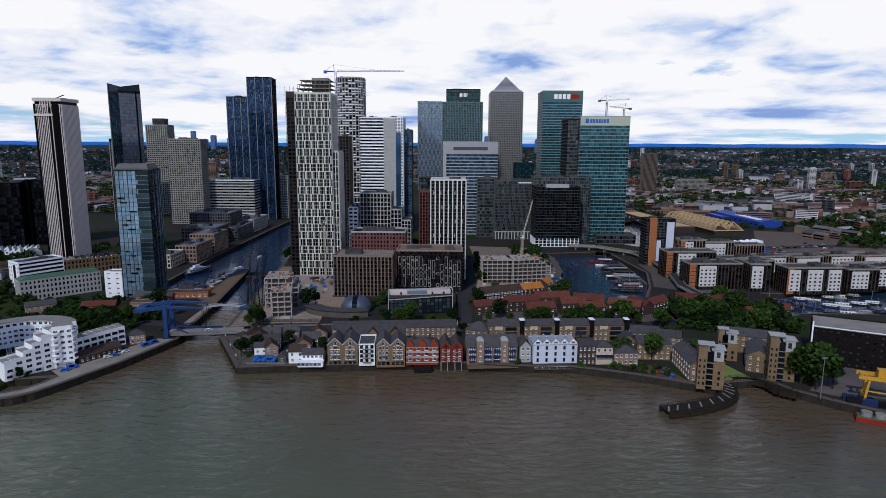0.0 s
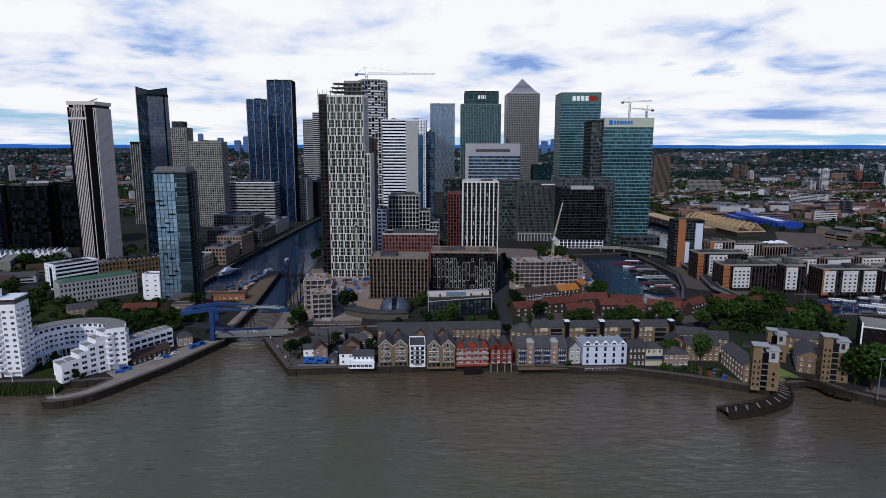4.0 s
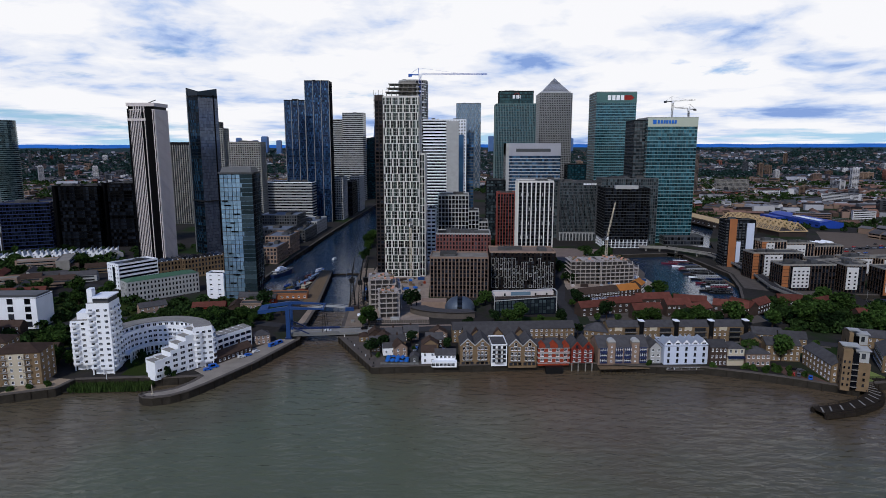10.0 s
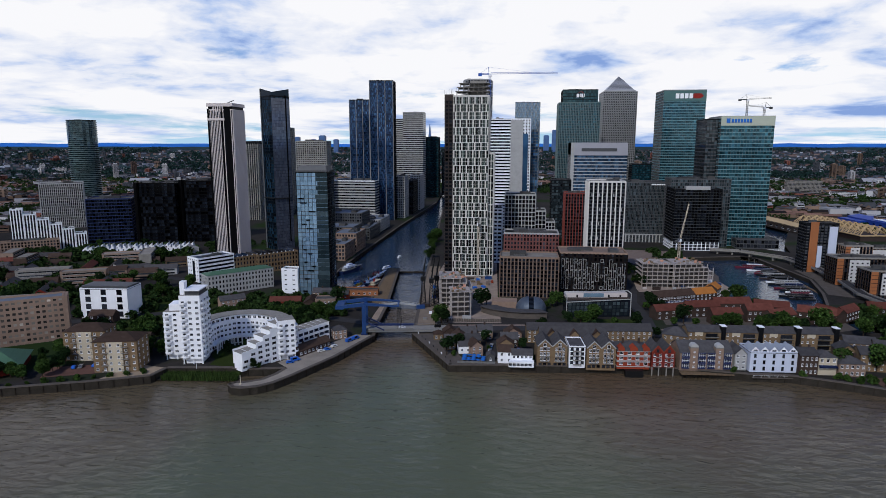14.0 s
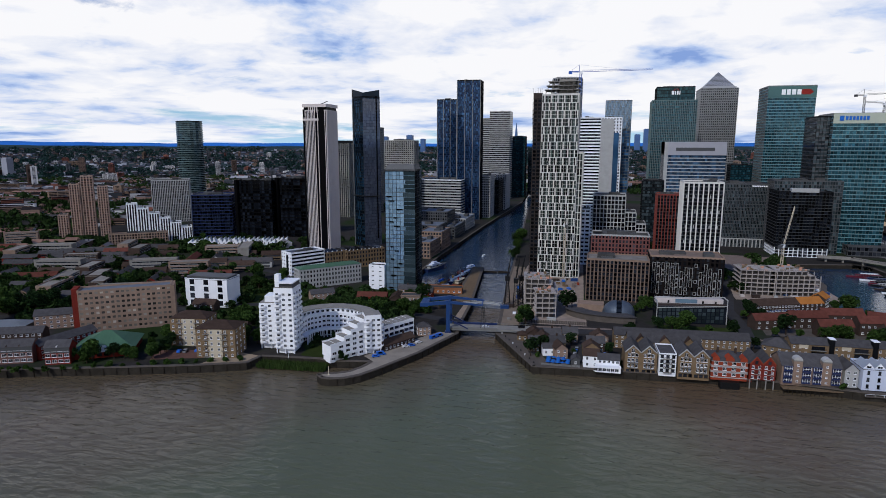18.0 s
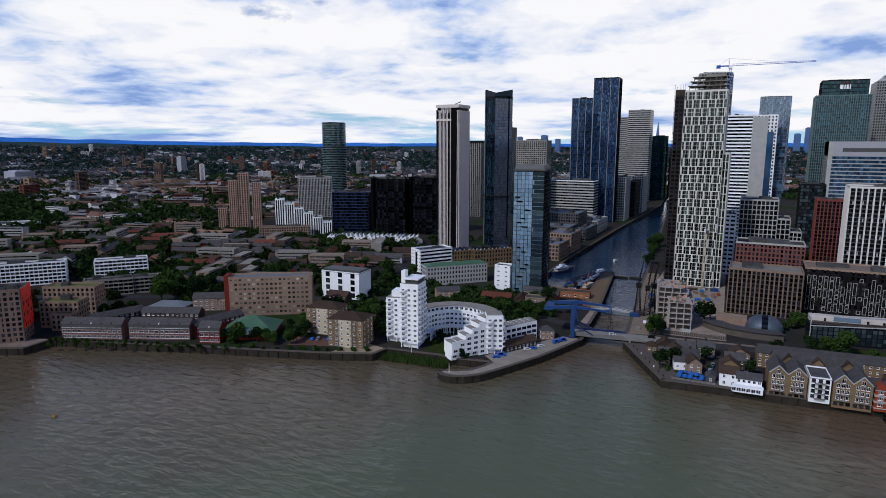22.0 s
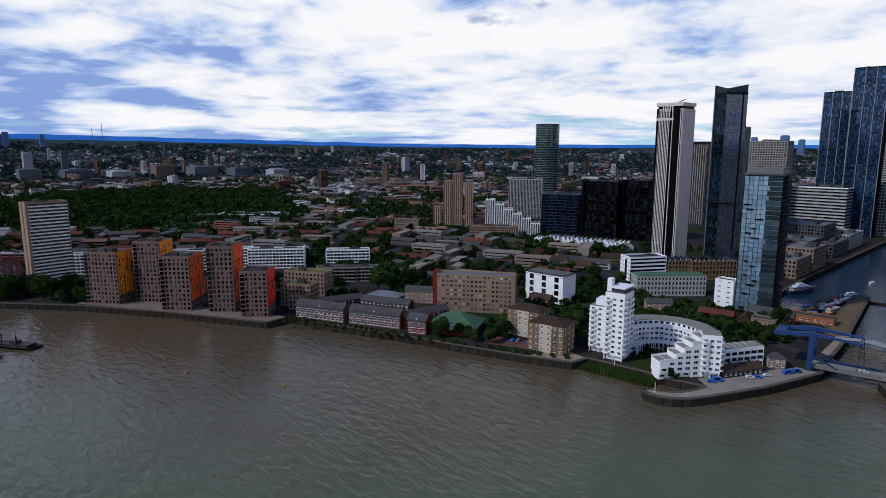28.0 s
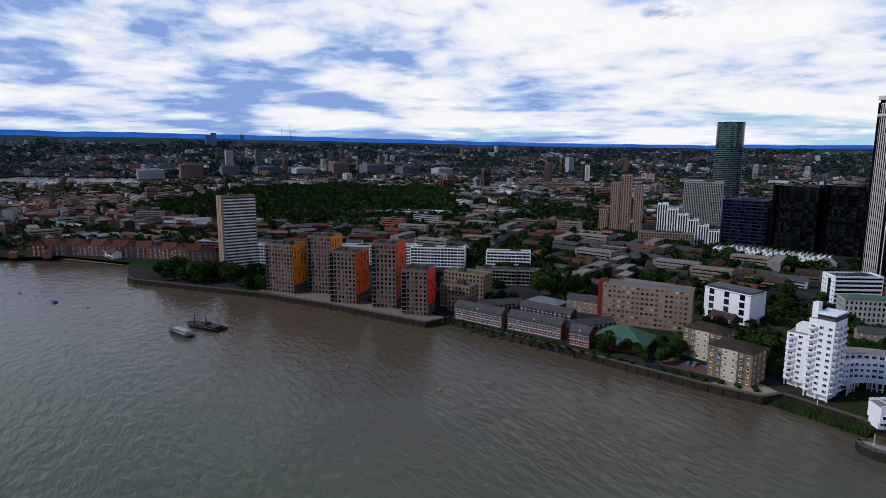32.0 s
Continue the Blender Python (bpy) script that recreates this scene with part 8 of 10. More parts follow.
for f in range(4):
    for i in range(15):
        link("window", gm, t, at=pose(-21 + 42 * i / 15, -0.12 + 3 * i / 15, 1.2 + f * 3.0))
b = MB()
for i in range(30):
    k = i / 29
    b.box(-21.5 + 43 * k, -21.4 + 43 * k, 0 + 2.9 * k, 0.1 + 2.9 * k, 14.4, 16.4)
b.box(-21.5, -7, 0.2, 0.4, 15.2, 16.2).box(-7, 7, 1.2, 1.4, 15.4, 16.6).box(7, 21.5, 2.2, 2.4, 15.6, 17)
b.part("deck_rail", [BRONZE], t, "timber and steel roof rail")
MB().box(-21.5, 21.5, 9, 14, 14.5, 18.4).part("roof_pavilion", [PINKWALL], t, "pinkish white rooftop wall")
MB().box(-9, 5, 8.8, 9, 15, 18.2).part("pavilion_glass", [GLASS_L], t)
for q in (-14, 8, 16):
    MB().box(q, q + 1.2, 8.85, 9, 14.6, 16.9).part("roof_door", [BLACK], t)
patch("lawn", [(-45, 392), (5, 396), (3, 408), (-43, 404)], GRASS, "planted strip before the glass-fronted school", "garden", LAND + 0.06)
strip("road", [(8, 385), (10, 415), (8, 455), (16, 500), (22, 560), (24, 640)], 8, ASPHALT, "side road between the blocks", "road", LAND + 0.06)
MB_ = MB()
for i in range(12):
    k = i / 12
    MB_.box(2.8, 3.2, 388 + 42 * k, 388 + 42 * (k + 1), LAND + 0.1, LAND + 1.6)
tagged(MB_.part("ramp_wall", OFFWHITE), "pale ramp wall beside the side road", "wall", kind="structure")

# concrete frames under construction
PALECONC = M("new_pale_concrete", (0.34, 0.305, 0.28), 0.85, var=0.25, scale=0.3, fine=2)

def frame_building(x, y, w, d, floors, ang, fh=3.3, steps=0, label="concrete building frame under construction with open floors"):
    t = thing("unfinished_block", label, "building site", x, y, LAND, ang, "concrete frames")
    for f in range(floors + 1):
        k = max(0, f - (floors - steps)) * w * 0.16
        MB().box(-w / 2, w / 2 - k, 0, d, f * fh - 0.3, f * fh).part("floor_slab", [PALECONC], t)
        if f < floors:
            nx, ny = max(2, round((w - k) / 4.5)), max(2, round(d / 6))
            for i in range(nx + 1):
                for j in (0,):
                    cx, cy = -w / 2 + 0.4 + (w - k - 0.8) * i / nx, 0.4 + (d - 0.8) * j / ny
                    MB().box(cx - 0.3, cx + 0.3, cy - 0.3, cy + 0.3, f * fh, f * fh + fh - 0.3).part("column", [PALECONC], t)
            # the wall's dark colour carries the shade of the open floor
            MB().box(-w * 0.42, w * 0.4 - k, 2.5, d - 2.5, f * fh, f * fh + fh - 0.3).part("back_wall", [M("shadowed_blockwork", (0.11, 0.10, 0.095), 0.9, var=0.3) if "shadowed_blockwork" not in bpy.data.materials else bpy.data.materials["shadowed_blockwork"]], t)
    top = floors * fh
    rng = random.Random(int(x * 3))
    for i in range(26):
        px, py = rng.uniform(-w * 0.42, w * 0.3), rng.uniform(1, d - 1)
        MB().box(px - 0.9, px + 0.9, py - 0.5, py + 0.5, top, top + rng.uniform(0.4, 1.6)).part("pallet_load", [(CONC, TIMBER, M("salmon_formwork", (0.50, 0.26, 0.18), 0.8, var=0.2) if "salmon_formwork" not in bpy.data.materials else bpy.data.materials["salmon_formwork"])[i % 3]], t)
    r = MB()
    for i in range(int(w / 1.5)):
        r.box(-w / 2 + i * 1.5, -w / 2 + i * 1.5 + 0.06, 0, 0.06, top, top + 1.1, skip="ud")
    r.box(-w / 2, w / 2, 0, 0.06, top + 1.0, top + 1.1).box(-w / 2, w / 2, 0, 0.06, top + 0.5, top + 0.56)
    r.part("edge_rail", [TIMBER], t)
    return t


frame_building(-116, 400, 14, 18, 5, 12, 3.5)
frame_building(-122, 424, 24, 26, 6, 8, 3.6, steps=2, label="stepped concrete frame under construction behind scaffolding")
frame_building(38, 508, 26, 24, 6, 3, 3.3)
frame_building(68, 512, 34, 26, 6, 12, 3.3, steps=2)
patch("site_ground", [(-138, 384), (-88, 388), (-92, 440), (-98, 600), (-150, 600), (-150, 440)], M("site_dirt", (0.27, 0.215, 0.175), 0.95, var=0.35), "dusty building site ground", "building site", LAND + 0.04)
patch("site_ground", [(20, 490), (98, 505), (96, 560), (20, 545)], bpy.data.materials["site_dirt"], "dusty building site ground by the basin", "building site", LAND + 0.04)
_rs = random.Random(77)
SITE = [BRONZE, BLUE, WHITE, OFFWHITE, TIMBER, PINKWALL, CONC, PINKPAVE]
for i in range(110):
    x, y = (_rs.uniform(-148, -100), _rs.uniform(388, 600)) if i < 80 else (_rs.uniform(25, 95), _rs.uniform(498, 548))
    if -135 < x < -96 and 398 < y < 455 or (i < 50 and x < -144 and y > 500) or -142 < x < -90 and 530 < y < 570:
        continue
    L = _rs.choice((6, 6, 3, 2))
    ob = MB().box(-L / 2, L / 2, -1.2, 1.2, 0, 2.5 if L > 3 else 1.2).box(-L / 2 - 0.05, L / 2 + 0.05, -1.25, 1.25, 2.4 if L > 3 else 1.15, 2.55 if L > 3 else 1.25).part("site_cabin" if L > 3 else "pallet_load", [_rs.choice(SITE)], at=pose(x, y, LAND + 0.05, 0, 0, _rs.choice((5, 95, 12))))
    tagged(ob, "painted site cabin or storage box" if L > 3 else "stack of building material under sheeting", "site cabin" if L > 3 else "material stack", "site cabins")
b = MB()
for i in range(40):
    b.box(-134 + i * 1.15, -133 + i * 1.15, 386.6 + i * 0.08, 386.7 + i * 0.08, LAND, LAND + 2.3)
tagged(b.part("hoarding", PAVING), "pale building site hoarding", "fence", kind="structure")


def tower_crane(x, y, h, jib, ang, lean=0.0, mat=None, label="pale lattice tower crane above the building site", z=None):
    mat = mat or CREAM
    t = thing("tower_crane", label, "crane", x, y, LAND if z is None else z, ang, "tower cranes")
    b = MB()
    for sx in (-0.8, 0.8):
        for sy in (-0.8, 0.8):
            b.beam((sx, sy, 0), (sx, sy, h), 0.14)
    n = int(h / 2.4)
    for i in range(n):
        z0, z1 = h * i / n, h * (i + 1) / n
        s = 1 if i % 2 else -1
        b.beam((-0.8 * s, -0.8, z0), (0.8 * s, -0.8, z1), 0.08).beam((-0.8, 0.8 * s, z0), (-0.8, -0.8 * s, z1), 0.08).beam((0.8, -0.8 * s, z0), (0.8, 0.8 * s, z1), 0.08)
    b.part("mast", [mat], t)
    MB().box(-1.2, 1.6, -1.2, 1.2, h, h + 2.4).part("cab", [WHITE], t)
    e = (jib * math.cos(lean), 0, h + 2 + jib * math.sin(lean))
    j = MB().beam((1, -0.6, h + 2), (e[0], -0.4, e[2]), 0.12).beam((1, 0.6, h + 2), (e[0], 0.4, e[2]), 0.12).beam((1, 0, h + 3.4), (e[0], 0, e[2] + 0.8), 0.12)
    m = int(jib / 2.5)
    for i in range(m):
        k0, k1 = i / m, (i + 1) / m
        p = lambda k, s, up: (1 + (e[0] - 1) * k, s * (0.6 - 0.2 * k), h + 2 + (e[2] - h - 2) * k + up)
        j.beam(p(k0, -1, 0), p(k1, 0, 1.3), 0.06).beam(p(k0, 1, 0), p(k1, 0, 1.3), 0.06)
    j.part("jib", [mat], t)
    c = MB().beam((-1, 0, h + 2), (-9, 0, h + 2), 0.5).box(-10.5, -7.5, -1.1, 1.1, h + 0.2, h + 2.6)
    c.beam((-1, 0, h + 2), (-1.5, 0, h + 8), 0.2).beam((-1.5, 0, h + 8), (-9, 0, h + 2.4), 0.08).beam((-1.5, 0, h + 8), (e[0] * 0.75, 0, h + 2 + (e[2] - h - 2) * 0.75), 0.05)
    c.part("counter_jib", [mat if mat is not CREAM else GREYCLAD], t)
    return t


tower_crane(-113, 533, 46, 34, 100, 0.9, label="pale luffing crane before the framed tower")
tower_crane(-106, 566, 178, 62, 10, 0.02, M("blue_crane_paint", (0.03, 0.10, 0.40), 0.5, var=0.1), "blue lattice tower crane over the unfinished tower")
tower_crane(62, 540, 34, 36, 60, 0.95, label="pale luffing crane beside the concrete frames")
tower_crane(188, 770, 168, 28, 5, 0.05, GREYCLAD, "grey tower crane behind the bank block")
tower_crane(215, 790, 160, 22, 200, 0.05, GREYCLAD, "grey tower crane behind the bank block")
# three dark dockside cranes
for i, (x, y) in enumerate(((-147, 430), (-140, 424), (-137.5, 433))):
    t = thing("dock_crane", "disused dark lattice dockside crane", "crane", x, y, LAND, 10 * i, "dockside cranes")
    for sx in (-1.9, 1.9):
        for sy in (-1.9, 1.9):
            MB().beam((sx, sy, 0), (sx * 0.35, sy * 0.35, 20), 0.25, r2=0.16).part("leg", [BLACK], t)
    b = MB()
    for k in range(9):
        z0, z1 = 2.1 * k, 2.1 * (k + 1)
        s0, s1 = 1.9 - 0.07 * z0 * 0.9, 1.9 - 0.07 * z1 * 0.9
        for a, c in (((-1, -1), (1, -1)), ((1, -1), (1, 1)), ((1, 1), (-1, 1)), ((-1, 1), (-1, -1))):
            b.beam((a[0] * s0, a[1] * s0, z0), (c[0] * s1, c[1] * s1, z1), 0.1)
    b.part("lattice", [BLACK], t)
    MB().box(-1.6, 1.6, -2, 2, 18, 21.5).part("cab", [BLACK], t)
    MB().beam((0, 0, 21), (2.5, -1, 37), 0.5, r2=0.25).beam((0, 0, 26), (2.5, -1, 36), 0.15).part("jib", [BLACK], t)

# houses round the basin
t = house("balcony_terrace", "brick terrace with blue balconies and brown tiled roof", "house", 38, 446.5, 34, 11, 8, 24, "gable", 3.4, wall=BRICK_B, rmat=TILE_B, floors=3, bays=14, win=(1.4, 1.3))
for i in range(7):
    put(t, balcony_mesh(2.8, 1.2, BRIGHTBLUE), "balcony", "F", 34, 11, 3 + i * 4.7, 3.4)
house("orange_roof_house", "brick terrace end with bright orange tiled roof", "house", 62, 457, 18, 11, 8, 24, "gable", 3.4, wall=BRICK_B, rmat=M("orange_tile", (0.36, 0.14, 0.035), 0.85, var=0.25), floors=3, bays=5)
house("orange_roof_house", "corner brick house with orange roof on the basin quay", "house", 78, 478, 12, 10, 8, 60, "gable", 3.2, wall=BRICK_B, rmat=bpy.data.materials["orange_tile"], floors=3, bays=4)
for i, (x, y, w, a) in enumerate(((28, 412, 26, 20), (50, 420, 24, 15), (72, 428, 26, 10), (98, 430, 22, -15), (96, 404, 20, 25), (117, 408, 22, -25), (128, 420, 18, -60), (60, 402, 20, 10), (84, 412, 18, 10), (148, 424, 20, 40), (170, 430, 18, -10), (188, 420, 18, 30), (205, 398, 16, 10), (221, 405, 14, -20))):
    house("red_roof_house", "brown brick houses with dull red pitched roofs", "house", x, y, w, 9, 6.4 + (i % 3), a, "gable", 3.4, "x", wall=BRICK_B, rmat=TILE_R, floors=2, bays=5, win=(1.4, 1.2), group="red-roofed houses", faces="F")
strip("quay_walk", [(104, 634), (100, 560), (82, 500)], 6, PAVING, "paved quay of the basin", "pavement", LAND + 0.05)
quay_wall("quay_wall", [(158, 669), (98, 656), (104, 634), (82, 500), (84, 471), (113, 442), (141, 452)][::1], LAND + 0.1, "stone basin wall")
quay_wall("quay_wall", [(152, 465), (166, 502), (181, 558), (173, 655)], LAND + 0.1, "stone basin wall by the marina")
quay_wall("quay_wall", [(230, 398), (243, 420), (300, 420)], LAND + 0.1, "basin wall")
quay_wall("quay_wall", [(367, 512), (272, 481), (247, 482)], LAND + 0.1, "basin wall below the white flats")
# marina pontoon and viaduct
t = thing("pontoon", "long timber marina pontoon", "pontoon", 172, 575, 0.7, 88)
MB().box(-75, 55, -1.2, 1.2, -0.5, 0).part("deck", [TIMBER], t)
def viaduct(pts, w, z, mat, label):
    t = thing("road_bridge", label, "bridge", 0, 0, 0)
    for (ax, ay), (bx, by) in zip(pts, pts[1:]):
        L = math.hypot(bx - ax, by - ay)
        at = pose(ax, ay, z, 0, 0, math.degrees(math.atan2(by - ay, bx - ax)))
        MB().box(-0.3, L + 0.3, -w / 2, w / 2, -1.0, 0).part("deck", [ASPHALT], t, at=at)
        for s in (-1, 1):
            MB().box(-0.3, L + 0.3, s * w / 2 - 0.2, s * w / 2 + 0.2, -1.1, 1.0).part("parapet", [mat], t, at=at)
        for k in (0.25, 0.75):
            MB().box(L * k - 0.8, L * k + 0.8, -w * 0.3, w * 0.3, -z, -1).part("pier", [CONC], t, at=at)


viaduct([(132, 684), (161, 679), (193, 640), (199, 590), (196, 540), (186, 486), (190, 440)], 7, LAND + 4.5, CONC, "curving concrete road bridge above the basin quay")
tower("low_round_pavilion", "low dark pavilion with shallow roof below the bank block", "pavilion", 195, 722, 14, w=46, d=24, fh=5, bay=4, pier=0.3, sp=1.2, mats=(GREYCLAD, GLASS_D, GREYCLAD), plant=0)
# flats with white panels on the north side
t, h = tower("orange_strip_tower", "slim flats tower with orange-brown strip and white balconies", "tower", 202, 592, 49, w=28, d=16, fh=2.9, bay=3, pier=0.8, sp=1.0, mats=(DARKCLAD, GLASS_D, GREYCLAD), plant=2)
MB().box(-10.5, -3.5, -0.5, 0.1, 0, h + 2).part("orange_strip", [M("rust_cladding", (0.30, 0.11, 0.04), 0.7, var=0.15)], t, "rust-orange clad strip")
MB().box(6, 13, -1.0, 0.1, 4, h - 2).box(-3, 1, -0.7, 0.1, 2, 25).part("white_panel", [BLUEWHITE], t, "pale panel strips")
PALEPANEL = M("pale_panel_render", (0.52, 0.51, 0.50), 0.8, var=0.18)


def panel_flats(x, y, w, d, top, ang, strips):
    t, h = tower("white_panel_flats", "dark brick flats with white framed window panels", "apartment block", x, y, top, ang=ang, w=w, d=d, fh=3.0, bay=3.0, pier=0.9, mats=(BRICK_B if d > 15 else BRICK_T, GLASS_K, DARKCLAD), plant=3, roof=(CONC, FELT), sproud=0.5, sp=0.35, group="white-panelled flats")
    for s, ww in strips:
        b = MB().box(s, s + ww, -0.65, 0.05, 2.8, h - 1.2)
        b.part("white_panel", [PALEPANEL], t, "white rendered panel")
        k = max(1, int(ww / 3.3))
        for f in range(int((h - 5) / 3)):
            for i in range(k):
                link("window", window_mesh(1.5, 1.3, DARKCLAD, sill=False), t, at=pose(s + ww * (i + 0.5) / k, -0.66, 3.6 + f * 3))
    if x < 300 and w > 20:
        MB().box(-w / 2 - 0.2, -w / 2 + 5, -0.4, 0.05, 0, h).part("rust_panel", [bpy.data.materials["rust_cladding"]], t, "rust-brown panel")


panel_flats(215, 492, 44, 18, 25, 4, ((-14, 14),))
panel_flats(248, 486, 16, 22, 26, 0, ((-7, 9),))
panel_flats(212, 537, 44, 18, 27, 3, ((-12, 16),))
panel_flats(287, 478, 44, 18, 25, 3, ((-21, 9), (-6, 12), (11, 10)))
panel_flats(262, 510, 24, 18, 24, 20, ((-8, 6),))
panel_flats(332, 488, 26, 18, 22, 3, ((-10, 14),))
panel_flats(360, 498, 24, 18, 22, 5, ((-10, 14),))
for i in range(6):
    panel_flats(258 + i * 34, 545 + i * 5, 29, 14, 20 + (i % 2), 8, ((-11, 22),))
panel_flats(232, 585, 24, 14, 30, 5, ((-8, 8),))
panel_flats(262, 600, 34, 14, 26, 5, ((-14, 22),))
panel_flats(300, 620, 40, 14, 20, 8, ())
# market sheds, timber roof frames, plaza
patch("plaza", [(330, 660), (560, 640), (700, 700), (560, 800), (420, 850), (360, 720)], M("tan_plaza", (0.125, 0.098, 0.078), 0.9, var=0.15), "broad tan paved site", "plaza", LAND + 0.06)
TANWOOD = M("tan_timber", (0.46, 0.33, 0.18), 0.8, var=0.2)
t = thing("timber_roof_frame", "long low hall under a row of tan timber roof trusses", "hall", 352, 868, LAND, -82)
MB().box(-70, 70, -19, 19, 0, 6.5).part("hall", [BRONZE], t, "dark open hall")
MB().box(-71.5, 71.5, -20.5, 20.5, 6.5, 7.6).part("eaves", [TANWOOD], t, "tan timber eaves deck")
MB().hip(-69, 69, -18, 18, 7.6, 3.0, 0.2).part("roof", [BRONZE], t, "dark brown sheet roof")
for i in range(12):
    b = MB()
    x0, x1 = -70 + i * 11.66, -70 + (i + 1) * 11.66
    xm = (x0 + x1) / 2
    for yy in (-10, 10):
        for cx in (x0, x1):
            for cy in (yy - 10, yy + 10):
                b.beam((cx, cy, 7.6), (xm, yy, 17.5), 0.45)
        b.beam((xm, yy - 10, 7.6), (xm, yy, 17.5), 0.35).beam((xm, yy + 10, 7.6), (xm, yy, 17.5), 0.35)
    b.beam((xm, -10, 17.5), (xm, 10, 17.5), 0.35)
    b.part("roof_truss", [TANWOOD], t)
house("tan_market_hall", "long tan hall with a flat tan roof", "hall", 288, 915, 190, 30, 8, -84, "flat", wall=BRONZE, rmat=TANWOOD, floors=1, bays=12, win=(6, 2.4))
for k in range(5):
    cars(330 + k * 9, 660 + k * 16, 430 + k * 12, 690 + k * 14, 12, 20, 0.55)
tower("brown_slab_tower", "brown concrete slab tower with vertical strips beyond the docks", "tower", 480, 1500, 100, w=34, d=18, fh=3.0, bay=2.8, pier=1.5, sp=0.6, mats=(M("brown_concrete", (0.13, 0.10, 0.085), 0.9, var=0.2), GLASS_K, BRONZE), proud=0.5, plant=1)
tower("grey_slab_office", "long grey concrete slab office among the far terraces", "office", 620, 1590, 34, w=80, d=16, fh=3.4, bay=3, pier=0.8, sp=1.3, mats=(CONC, GLASS_D, CONC), plant=2)
for i in range(5):
    ob = house("white_tent", "white site tents and cabins", "tent", 330 + i * 9, 705 + i * 4, 8, 12, 4, 25, "gable", 2, "y", wall=WHITE, rmat=WHITE, floors=1, bays=1, group="white tents")
DEEPBLUE = M("deep_blue_sheet", (0.010, 0.045, 0.28), 0.5, var=0.2)
t = house("blue_shed", "long bright blue industrial shed with pale roof lights", "shed", 440, 950, 138, 34, 8, -88, "gable", 3, wall=DEEPBLUE, rmat=DEEPBLUE, floors=1, bays=9, win=(6, 2), wframe=DEEPBLUE)
MB().box(-70, -20, -14, 0, -0.3, 6).part("lean_to", [DEEPBLUE], t, "lower blue lean-to")
b = MB()
for i in range(6):
    b.box(-10 + i * 11.5, -2 + i * 11.5, 4, 15, 9.6, 10.6)
b.part("roof_light", [WHITE], t)
strip("road", [(215, 640), (330, 690), (440, 720), (600, 700), (900, 640)], 16, ASPHALT, "wide road beside the tan site", "road", LAND + 0.08)
strip("road", [(300, 1050), (420, 960), (520, 860), (640, 800), (1100, 720)], 22, ASPHALT, "dual carriageway past the sheds", "road", LAND + 0.05)
strip("railway", [(420, 1060), (540, 940), (660, 860), (1200, 770)], 16, M("rail_ballast", (0.11, 0.085, 0.07), 0.95, var=0.3), "brown ballasted railway lines", "railway", LAND + 0.05)
for k in range(4):
    strip("railway", [(434 + 11 * k, 1068 + 4 * k), (554 + 10 * k, 950 + 7 * k), (670 + 7 * k, 872 + 9 * k), (1200 + 3 * k, 782 + 10 * k)], 2.6, STEEL if k % 2 else bpy.data.materials["rail_ballast"], "pale rails on a brown ballast bed", "railway", LAND + 0.16)
for k in range(8):
    t = thing("train", "red and white suburban train on the line", "train", 600 + k * 21, 893 - k * 9, LAND, -22, "train carriages")
    MB().box(-9.8, 9.8, -1.4, 1.4, 0.8, 3.6).part("body", [RED], t)
    MB().box(-9.6, 9.6, -1.45, 1.45, 2.2, 3.0).part("window_band", [GLASS_K], t)
    for s in (-6.5, 6.5):
        MB().box(s - 1.5, s + 1.5, -1.1, 1.1, 0, 0.8).part("bogie", [BLACK], t)
cars(230, 646, 330, 688, 12, 22, 0.3)
cars(345, 690, 440, 716, 10, 16, 0.3)
# offices south of the dock
t, h = tower("white_office", "white office block with dark vertical window strip", "office", -355, 481, 24, w=17, d=34, fh=3.6, bay=3.4, pier=2.0, sp=2.1, mats=(WHITE, GLASS_D, WHITE), ang=-32, edges={1: (34, 0.6, 1.6)}, roof=(WHITE, M("navy_roof", (0.05, 0.065, 0.10), 0.7, var=0.25)))
MB().box(0, 3, -0.5, 0, 1, h - 1.5).part("stair_strip", [GLASS_K], t)
t, h = tower("green_roof_office", "long pale stone office with a green sheet roof", "office", -298, 452, 19, w=54, d=14, fh=3.6, bay=2.7, pier=1.4, sp=1.6, mats=(OFFWHITE, GLASS_D, OFFWHITE), ang=47, plant=0)
MB().hip(-27, 27, 0, 14, h + 1.2, 2.0, 0.4).part("roof", [GREENROOF], t, "green sheet metal roof")
for x, y, w, a in ((-318, 520, 44, 50), (-300, 535, 40, 50)):
    t, h = tower("tan_office", "tan brick office with glazed sloping roof strips", "office", x, y, 20, w=w, d=16, fh=3.6, bay=3, pier=1.4, sp=1.5, mats=(BRICK_Y, GLASS_D, BRICK_Y), ang=a, plant=0)
    for i in range(9):
        MB().gable(-1.4, 1.4, 0, 12, 0, 2, "y", 0.1, 0, 1).part("roof_light", [GLASS_D, WHITE], t, at=pose(-w / 2 + 3 + i * (w - 6) / 8, 2, h + 0.2))
tower("white_gable_wall", "plain white end block beside the glass tower", "office", -257, 450, 23, w=13, d=10, fh=4, bay=6, pier=4.5, sp=3, mats=(WHITE, GLASS_D, WHITE), plant=0)
